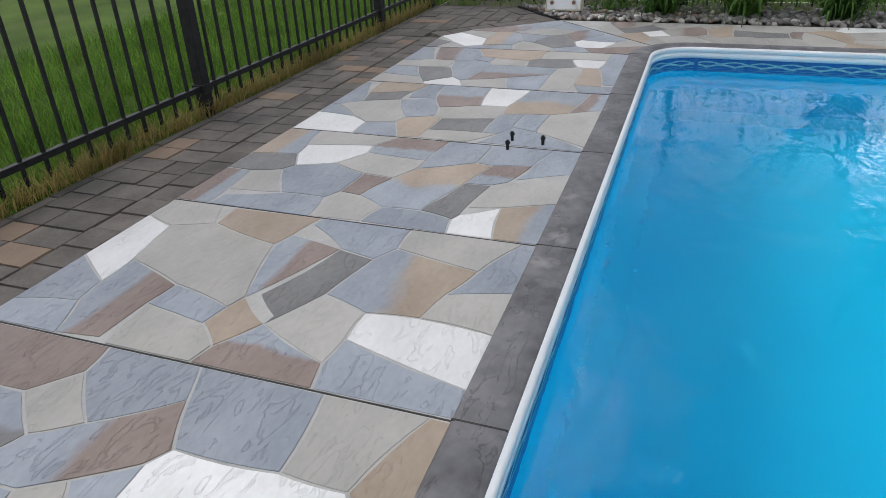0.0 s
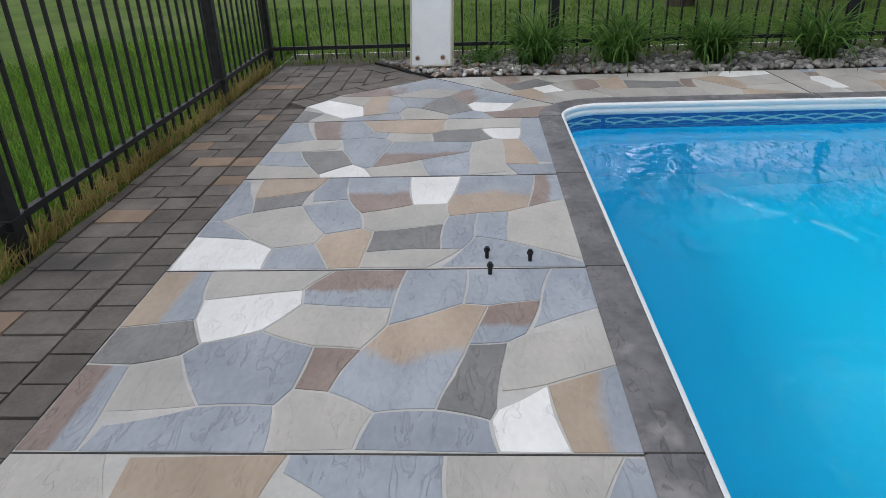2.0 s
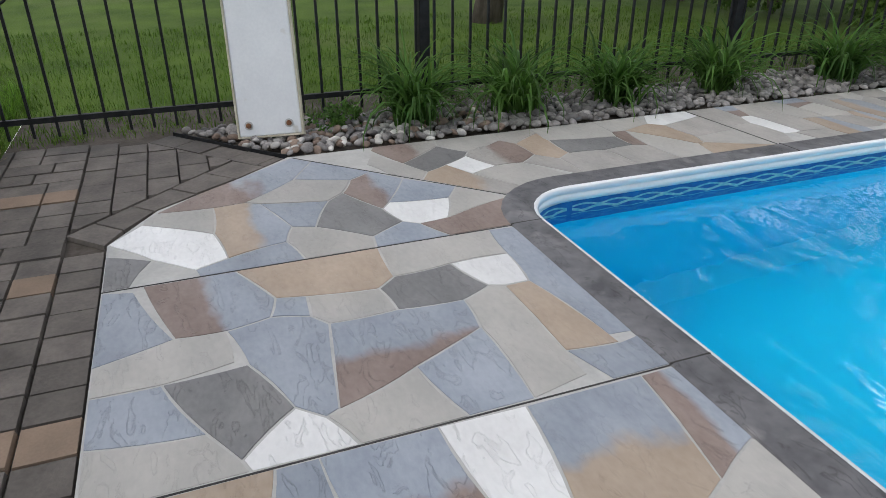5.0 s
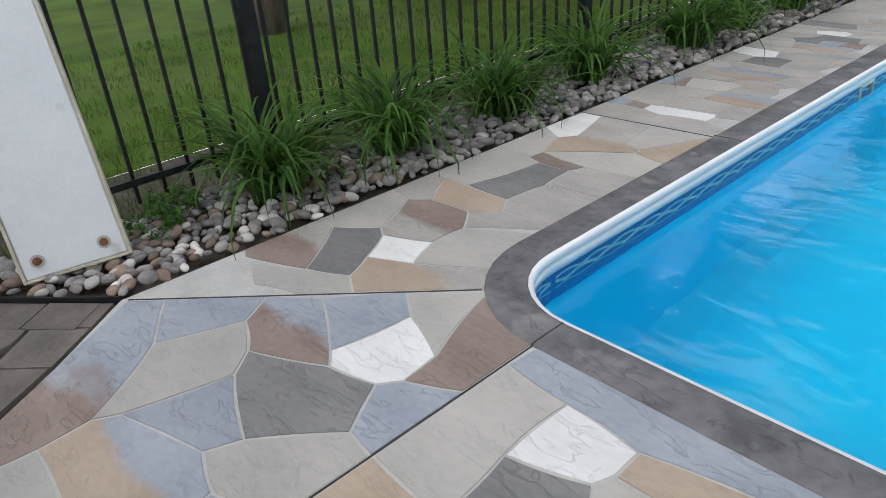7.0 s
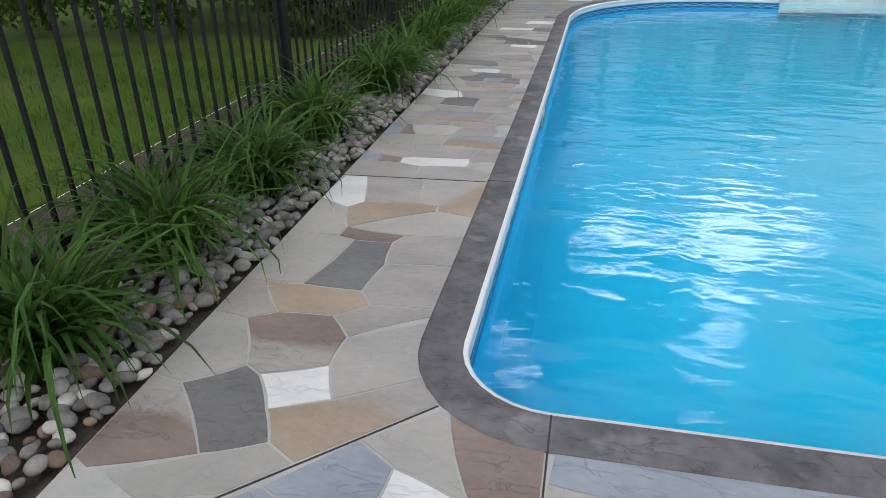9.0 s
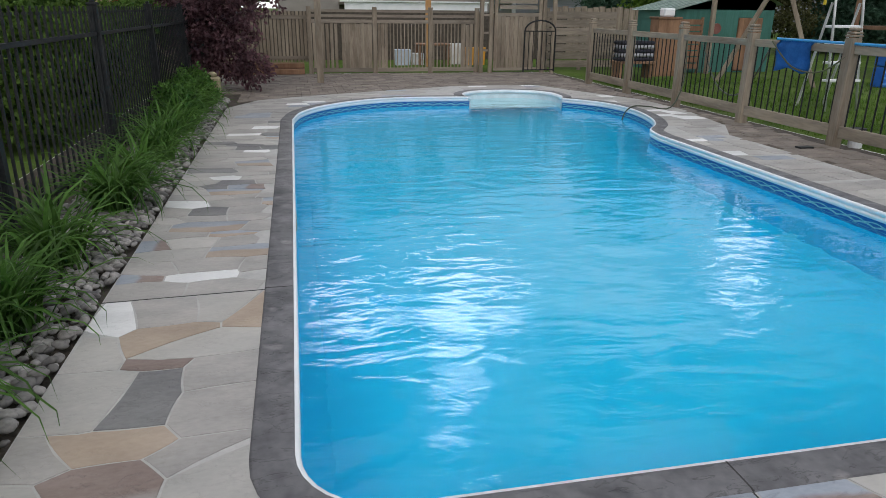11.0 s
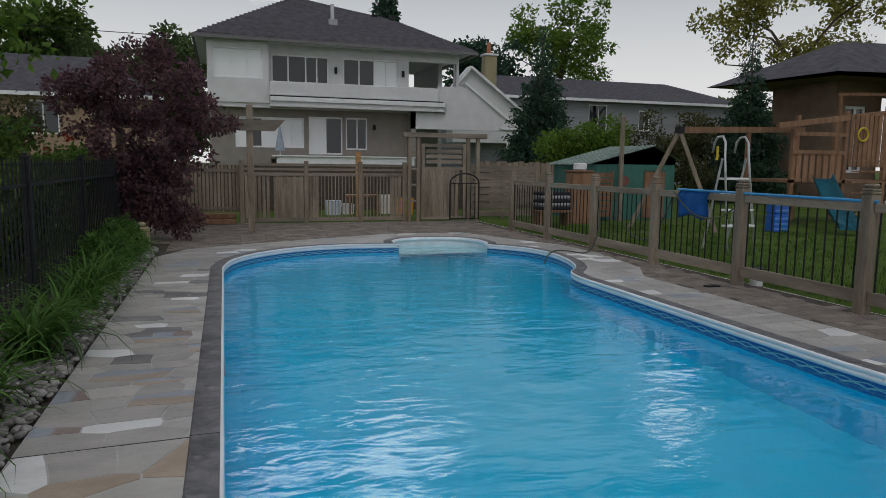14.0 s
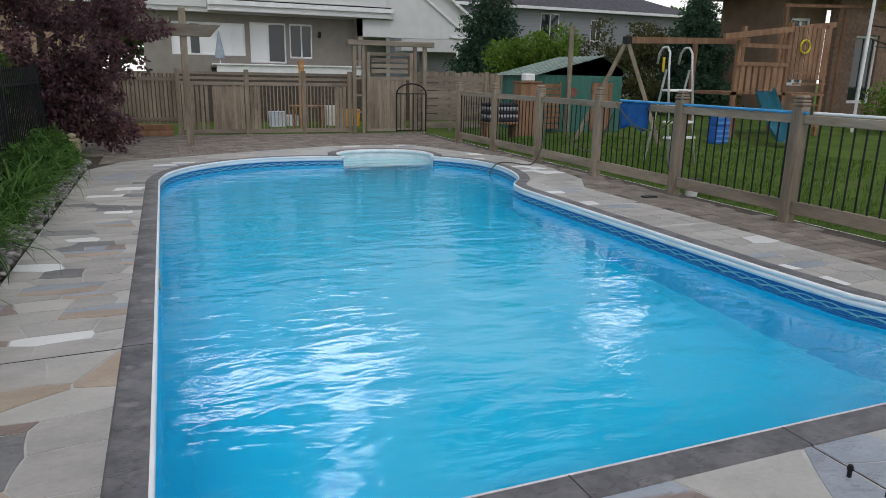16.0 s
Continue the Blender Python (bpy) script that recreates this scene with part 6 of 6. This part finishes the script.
# behind the play yard
spruce("spruce", "tall dark blue-green spruce beside the house", (14.4, 28, 0), 8.3, 2.3, 420, 17000, 0.6)
spruce("spruce", "dark green spruce behind the wooden play tower", (20.7, 21.5, 0), 6.2, 2.1, 430, 14000, 0.5)
shrub("shrub", "rounded bright green shrub behind the garden shed", (13.2, 21.5, 0), (1.8, 1.4, 1.45), 26, 0.65, 9000, 0.10, M_BRIGHT, 440)
for i, (x, y) in enumerate(((16.5, 22.5), (18.2, 22.0), (19.6, 23.0))):
    shrub("shrub", "sparse olive brown shrub in early leaf", (x, y, 0), (1.5, 1.2, 1.95), 20, 0.6, 4200, 0.085, M_OLIVE, 450 + 3 * i, "olive shrubs")
tree("tree", "tall light green deciduous tree behind the bungalow", (31, 58, 0), (31, 58, 13), 0.4, (31, 58, 13.2), (5.0, 4.5, 4.6), 60, 1.15, 7500, 0.24, M_BRIGHT, 470, 10, 4.0, hollow=0.3)
tree("tree", "dark broad tree behind the house", (21.5, 55, 0), (21.5, 55, 9), 0.35, (21.5, 55, 9.5), (3.2, 3, 3.0), 30, 1.2, 7000, 0.24, M_SPRUCE, 480, 8, 2.5)
tree("tree", "tall tree with yellow spring leaves over the brick house", (34, 33, 0), (34, 33, 9), 0.3, (33, 32, 10.5), (6.5, 4, 3.6), 60, 1.0, 9000, 0.16, M_YELLOW, 490, 12, 4.5, hollow=0.3)
tree("tree", "tree with yellow-green leaves beside the brick house", (25.5, 15.2, 0), (26, 15.4, 4.5), 0.26, (25.8, 15.0, 5.2), (4.0, 2.6, 2.0), 40, 0.75, 8000, 0.12, M_YELLOW, 500, 10, 2.2, hollow=0.3)
spruce("spruce", "dark pointed conifer behind the brick house", (37, 40, 0), 12.5, 2.4, 510, 7000, 4)
tree("tree", "small tree standing up behind the house roof", (14.5, 62, 0), (14.5, 62, 14), 0.25, (14.5, 62, 15.2), (1.0, 1.0, 1.6), 10, 0.7, 1500, 0.3, M_SPRUCE, 520, 4, 1.0)
random.seed(44)
for i in range(26):
    x = -62 + 5.4 * i + random.uniform(-1.5, 1.5)
    y = 74 + random.uniform(-6, 8)
    h = random.uniform(7.5, 11.5) + (3.0 if x < -8 else 0)
    t = thing("tree", "distant green tree in the row behind the houses", "tree", "far trees", at=(x, y, 0))
    part("trunk", tube(bmesh.new(), [(0, 0, 0), (0, 0, h * 0.7)], 0.35, 6, 0.1), M_BARK, t)
    leaf_mesh("crown", clumps((0, 0, h * 0.62), (3.4, 3.0, h * 0.36), 26, 1.5, 600 + i), 2600, 0.48, M_FAR, t, 700 + i)
for i, (x, y, h) in enumerate(((-9.5, 56, 10.5), (-12.8, 56, 14.6), (-3.5, 60, 12), (-22, 54, 12))):
    tree("tree", "tall green tree behind the tan brick bungalow", (x, y, 0), (x, y, h * 0.75), 0.35, (x, y, h * 0.72), (3.2, 3, h * 0.28), 34, 1.2, 5000, 0.28, M_GREEN if i % 2 else M_FAR, 800 + 5 * i, 8, 2.5, "bungalow trees")
# clipped hedge at the far side of the play yard
hg = thing("hedge", "clipped green hedge at the far side of the lawn", "hedge", at=(26, 12.5, 0))
leaf_mesh("foliage", [(x, 0, 0.75, 0.7, 0.55, 0.75) for x in np.arange(-6, 7, 0.8)], 9000, 0.09, M_BRIGHT, hg, 900)

# ---- play yard ----
M_SHED = mk("green_shed_paint", (0.03, 0.12, 0.095), (0.05, 0.17, 0.14), scale=4, rough=0.6, stretch=(3, 1, 0.4))
M_SHEDROOF = mk("pale_metal_roof", (0.20, 0.27, 0.24), (0.32, 0.40, 0.36), scale=3, rough=0.5)
M_BLUE = plain("blue_plastic", (0.02, 0.13, 0.50), 0.4)
M_CLOTH = mk("blue_cloth", (0.02, 0.14, 0.45), (0.04, 0.22, 0.60), scale=8, fine=50, rough=0.85, bump=0.4)
shed = thing("garden_shed", "dark green garden shed with a pale ribbed roof", "shed", at=(9.4, 14.6, 0))
part("wall", pierced(0, 2.75, -0.03, 1.5, 0, 0.06, [(1.75, 2.45, 0.0, 1.32)]), M_SHED, shed)
part("side_wall", boxm(0, 0.06, 0.061, 2.0, -0.03, 1.5), M_SHED, shed)
part("side_wall", boxm(2.69, 2.75, 0.061, 2.0, -0.03, 1.5), M_SHED, shed)
part("back_wall", boxm(0.06, 2.69, 1.94, 2.0, -0.03, 1.5), M_SHED, shed)
bm = bmesh.new()
for q in (((-0.12, -0.15, 1.48), (2.0, -0.15, 2.02), (2.0, 2.15, 2.02), (-0.12, 2.15, 1.48)), ((2.0, -0.15, 2.02), (2.9, -0.15, 1.62), (2.9, 2.15, 1.62), (2.0, 2.15, 2.02))):
    bm.faces.new([bm.verts.new(p) for p in q])
sr = part("roof", bm, M_SHEDROOF, shed)
for k in range(9):
    part("rib", beam(bmesh.new(), (-0.12, -0.12 + 0.28 * k, 1.50), (2.0, -0.12 + 0.28 * k, 2.04), 0.03, 0.03), M_SHEDROOF, sr)
bm = bmesh.new()
v = [bm.verts.new(p) for p in ((0.0, 0.0, 1.5), (2.75, 0.0, 1.5), (2.75, 0.0, 1.66), (2.0, 0.0, 2.0))]
bm.faces.new(v)
bmesh.ops.solidify(bm, geom=bm.faces[:], thickness=0.05)
part("gable", bm, M_SHED, shed)
dr = part("door", boxm(1.76, 2.44, -0.02, 0.02, 0.02, 1.31, 0.01), M_CEDAR, shed, "brown timber shed door")
for k in range(5):
    part("plank", boxm(1.78 + 0.131 * k, 1.90 + 0.131 * k, -0.034, -0.021, 0.04, 1.29), M_CEDAR, dr)
part("sign", tube(bmesh.new(), [(1.15, -0.03, 1.05), (1.15, 0.0, 1.05)], 0.13, 16), mk("faded_red", (0.16, 0.06, 0.05), (0.24, 0.10, 0.08)), shed, "round faded red plaque")

cb = thing("storage_box", "brown timber storage box with a white tub on top", "box", at=(8.75, 13.9, 0))
part("body", boxm(-0.28, 0.28, -0.2, 0.2, -0.03, 1.28, 0.01), M_CEDAR, cb)
part("lid", boxm(-0.31, 0.31, -0.23, 0.23, 1.28, 1.33, 0.01), M_CEDAR, cb)
tagged(part("white_tub", boxm(8.62, 8.92, 13.78, 14.0, 1.33, 1.52, 0.03), M_WHITE), "white plastic tub on the storage box", "tub")
sg = thing("trellis_panel", "brown slatted timber screen beside the garden shed", "screen", at=(9.1, 14.3, 0))
for k in range(8):
    part("slat", boxm(0.0, 0.9, -0.01, 0.01, 0.1 + 0.15 * k, 0.22 + 0.15 * k), M_CEDAR, sg)
for x in (0.0, 0.86):
    part("post", boxm(x, x + 0.05, 0.011, 0.06, -0.03, 1.32), M_CEDAR, sg)
tagged(part("timber_post", boxm(10.12, 10.22, 14.15, 14.25, -0.03, 2.75, 0.01), M_WOOD), "tall weathered timber post by the shed", "post")
bn = thing("patio_cushions", "stack of dark patterned patio cushions on a bench", "bench", at=(7.75, 13.4, 0))
part("bench_seat", boxm(-0.45, 0.45, -0.25, 0.25, 0.30, 0.36, 0.01), M_CEDAR, bn)
for x in (-0.38, 0.38):
    part("leg", boxm(x - 0.03, x + 0.03, -0.2, 0.2, -0.03, 0.30), M_CEDAR, bn)
for k in range(5):
    part("cushion", boxm(-0.42 + 0.02 * (k % 2), 0.42, -0.22, 0.22, 0.361 + 0.09 * k, 0.445 + 0.09 * k, 0.03), plain("cushion_cloth" if k % 2 else "cushion_white", (0.02, 0.02, 0.03) if k % 2 == 0 else (0.35, 0.35, 0.37), 0.9), bn)
wp = thing("wood_fence", "low grey-brown horizontal board fence beyond the shed", "fence", at=(6.4, 15.6, 0))
for k in range(7):
    part("board", boxm(0, 1.9, -0.015, 0.015, 0.05 + 0.2 * k, 0.22 + 0.2 * k), M_WOODX, wp)
for x in (0.0, 0.93, 1.86):
    part("post", boxm(x, x + 0.08, 0.016, 0.09, -0.03, 1.5), M_WOOD, wp)
wq = thing("board_fence", "tall grey upright board fence at the back of the yard", "fence", at=(8.3, 20.0, 0))
for k in range(22):
    part("board", boxm(0.21 * k, 0.21 * k + 0.19, -0.015, 0.015, -0.03, 1.55 + 0.03 * math.sin(k * 2.1)), M_WOOD, wq)

ps = thing("swing_set", "timber swing frame joined to a cedar play tower", "play set")
A = Vector((9.95, 11.5, 2.28))
for f in ((9.25, 12.3, -0.03), (10.65, 10.95, -0.03)):
    part("leg", beam(bmesh.new(), f, A, 0.09, 0.09, bevel=0.008), M_WOOD, ps)
part("cross_brace", beam(bmesh.new(), (9.45, 12.05, 0.85), (10.40, 11.18, 0.85), 0.04, 0.12), M_WOOD, ps)
part("swing_beam", beam(bmesh.new(), A, (14.6, 12.6, 2.46), 0.09, 0.14), M_CEDAR, ps)
part("bracket", boxm(9.87, 10.03, 11.42, 11.58, 2.20, 2.36, 0.01), M_IRON, ps)
tw = part("tower_post", boxm(13.9, 14.0, 12.2, 12.3, -0.03, 2.45), M_CEDAR, ps, "cedar play tower post")
for x, y, h in ((15.6, 12.2, 2.95), (13.9, 13.8, 2.45), (15.6, 13.8, 2.95), (17.0, 12.2, 2.95), (17.0, 13.8, 2.95)):
    part("tower_post", boxm(x, x + 0.1, y, y + 0.1, -0.03, h), M_CEDAR, ps)
part("platform", boxm(13.9, 17.1, 12.2, 13.9, 1.08, 1.16), M_CEDAR, ps)
for k in range(7):
    part("wall_board", boxm(14.02 + 0.22 * k, 14.17 + 0.22 * k, 12.17, 12.195, 1.1, 1.85), M_CEDAR, ps)
for k in range(8):
    part("tower_slat", boxm(15.72 + 0.16 * k, 15.84 + 0.16 * k, 12.17, 12.195, 1.5 + 0.0 * k, 2.85), M_CEDAR, ps)
for z in (1.82, 2.28):
    part("tower_rail", boxm(13.85, 15.6, 12.14, 12.168, z, z + 0.10), M_CEDAR, ps)
part("top_beam", beam(bmesh.new(), (13.2, 12.0, 2.50), (17.4, 12.4, 2.98), 0.1, 0.14), M_CEDAR, ps)
for k in range(6):
    part("climb_bar", boxm(15.7, 16.9, 12.0, 12.03, 0.25 + 0.28 * k, 0.29 + 0.28 * k), M_CEDAR, ps)
part("steering_wheel", tube(bmesh.new(), [(16.1 + 0.17 * math.cos(a * math.pi / 8), 12.12, 2.35 + 0.17 * math.sin(a * math.pi / 8)) for a in range(17)], 0.025, 6), plain("yellow_plastic", (0.62, 0.50, 0.02), 0.4), ps, "yellow plastic play wheel")
bm = bmesh.new()
prev = None
for k in range(13):
    t = k / 12
    c = Vector((14.6 - 1.4 * t, 11.9 - 2.2 * t, 1.1 * (1 - t) ** 1.3 + 0.10))
    ring = [bm.verts.new(c + Vector(o)) for o in ((-0.2, 0.14, 0.14), (-0.17, 0.12, 0.0), (0.17, -0.12, 0.0), (0.2, -0.14, 0.14))]
    if prev:
        for i in range(3):
            bm.faces.new((prev[i], prev[i + 1], ring[i + 1], ring[i]))
    prev = ring
bmesh.ops.solidify(bm, geom=bm.faces[:], thickness=0.02)
part("slide", bm, plain("teal_plastic", (0.02, 0.20, 0.28), 0.4), ps, "dark teal plastic slide", True)
for k in range(2):
    t = thing("plastic_crate", "blue patterned plastic crate stacked under the play set", "crate", "blue crates", at=(12.3, 10.9, -0.03 + 0.43 * k))
    part("body", boxm(-0.2, 0.2, -0.15, 0.15, 0.0, 0.42, 0.02), M_BLUE, t)
    for j in range(3):
        part("rib", boxm(-0.205, 0.205, -0.158, -0.151, 0.06 + 0.12 * j, 0.10 + 0.12 * j), plain("pale_blue", (0.10, 0.28, 0.62), 0.4), t)
sw = thing("trapeze_bar", "yellow and black swing chain hanging from the beam", "swing", at=(11.3, 11.85, 0))
part("chain", tube(bmesh.new(), [(0, 0, 2.30), (0, 0, 1.5)], 0.012, 5), M_IRON, sw)
part("sleeve", tube(bmesh.new(), [(0, 0, 1.95), (0, 0, 1.62)], 0.03, 8), plain("yellow_sleeve", (0.6, 0.45, 0.02), 0.5), sw)

# above-ground pool ladder stored in the yard
ld = thing("pool_ladder", "white and grey pool ladder with curved handles", "ladder", at=(8.55, 8.0, 0))
M_ALU = plain("aluminium", (0.55, 0.56, 0.57), 0.35, 0.5)
for x in (-0.25, 0.25):
    part("side_rail", tube(bmesh.new(), [(x * 1.15, -0.25, -0.03), (x, 0.0, 1.62), (x * 0.96, 0.02, 1.88), (x * 0.94, 0.10, 1.98), (x * 0.94, 0.22, 1.97), (x * 0.94, 0.30, 1.88), (x * 0.94, 0.34, 1.70)], 0.02, 8), M_ALU, ld, smooth=True)
    part("rear_leg", tube(bmesh.new(), [(x, 0.45, -0.03), (x, 0.06, 1.6)], 0.02, 8), M_ALU, ld)
for k in range(4):
    part("tread", boxm(-0.26 - 0.01 * (4 - k), 0.26 + 0.01 * (4 - k), -0.22 + 0.055 * k, -0.06 + 0.055 * k, 0.42 + 0.27 * k, 0.46 + 0.27 * k, 0.008), M_WHITE, ld)

# things on and at the timber fence
cl = bmesh.new()
cols = []
for i in range(10):
    y = 5.62 + 0.62 * i / 9
    cols.append([cl.verts.new((FX - 0.05 - 0.015 * math.sin(i * 1.7) * (k / 6) - (0.0 if k else -0.05), y + 0.02 * math.sin(k), 1.135 - (0.36 + 0.03 * math.sin(i * 0.9)) * k / 6)) for k in range(7)])
for a, b in zip(cols, cols[1:]):
    for k in range(6):
        cl.faces.new((a[k], b[k], b[k + 1], a[k + 1]))
bmesh.ops.solidify(cl, geom=cl.faces[:], thickness=0.012)
tagged(part("blue_towel", cl, M_CLOTH, smooth=True), "blue towel hung over the timber fence rail", "towel")
tagged(part("telescopic_pole", tube(bmesh.new(), [(FX - 0.02, 6.3, 1.135), (FX - 0.02, 3.2, 1.128)], 0.016, 8), plain("pole_blue", (0.03, 0.30, 0.62), 0.3)), "blue telescopic pool pole lying along the rail", "pole")
tagged(part("telescopic_pole", tube(bmesh.new(), [(FX + 0.01, 3.15, 1.13), (FX + 0.01, 0.4, 1.125)], 0.016, 8), M_WHITE), "white telescopic pool pole lying along the rail", "pole")
tagged(part("garden_hose", tube(bmesh.new(), catmull([(FX + 0.03, 8.5, 1.12), (FX - 0.05, 8.35, 0.9), (FX - 0.12, 8.2, 0.45), (FX - 0.35, 8.1, 0.04), (5.5, 8.3, 0.03), (5.28, 8.35, 0.03), (5.12, 8.3, -0.05), (5.02, 8.2, -0.2)], 5), 0.011, 6),
            plain("green_hose", (0.06, 0.075, 0.045), 0.5)), "dark green garden hose running into the pool", "hose")
tagged(part("garden_hose", tube(bmesh.new(), catmull([(FX + 0.06, 8.1, 1.0), (FX + 0.1, 7.7, 0.45), (FX + 0.1, 7.2, 0.32), (FX + 0.08, 6.8, 0.6), (FX + 0.06, 6.5, 1.05)], 5), 0.011, 6),
            plain("grey_hose", (0.10, 0.11, 0.09), 0.5)), "grey garden hose looped over the fence rail", "hose")
tagged(part("garden_hose", tube(bmesh.new(), catmull([(FX - 0.05, 6.35, 1.1), (FX - 0.06, 5.9, 0.82), (FX - 0.07, 5.4, 0.80), (FX - 0.05, 5.05, 1.0)], 5), 0.010, 6),
            plain("olive_hose", (0.09, 0.10, 0.05), 0.5)), "olive hose looped below the blue towel", "hose")
bk = thing("paint_bucket", "small white paint bucket with a black lid by the fence", "bucket", at=(6.42, 5.05, -0.03))
part("body", tube(bmesh.new(), [(0, 0, 0), (0, 0, 0.2)], 0.075, 14, 0.085), M_WHITE, bk, smooth=False)
part("lid", tube(bmesh.new(), [(0, 0, 0.2), (0, 0, 0.225)], 0.09, 14), M_IRON, bk)
tagged(part("flag_pole", tube(bmesh.new(), [(19.5, 13.0, -0.03), (19.6, 13.0, 5.5)], 0.045, 8), M_WHITE), "slim white pole standing on the far lawn", "pole")
yf = thing("iron_fence", "low black iron fence in front of the far hedge", "fence", at=(19, 11.2, 0))
for z in (0.1, 1.05):
    part("rail", boxm(0, 12, -0.015, 0.015, z, z + 0.03), M_IRON, yf)
for k in range(90):
    part("picket", boxm(0.13 * k, 0.13 * k + 0.02, -0.01, 0.01, -0.03, 1.15), M_IRON, yf) if k == 0 else share("picket", yf.children[-1].data, yf, 0.13 * k, 0)
tagged(part("drain_cover", boxm(5.62, 5.80, 4.95, 5.05, -0.012, 0.012, 0.004), M_IRON), "small black drain cover on the pavers", "drain")
wire = thing("utility_cable", "thin black overhead cable between the far trees", "cable")
part("cable", tube(bmesh.new(), [(-14, 39, 8.3), (-6, 39, 8.2), (-1, 39.5, 8.25)], 0.02, 4), M_IRON, wire)
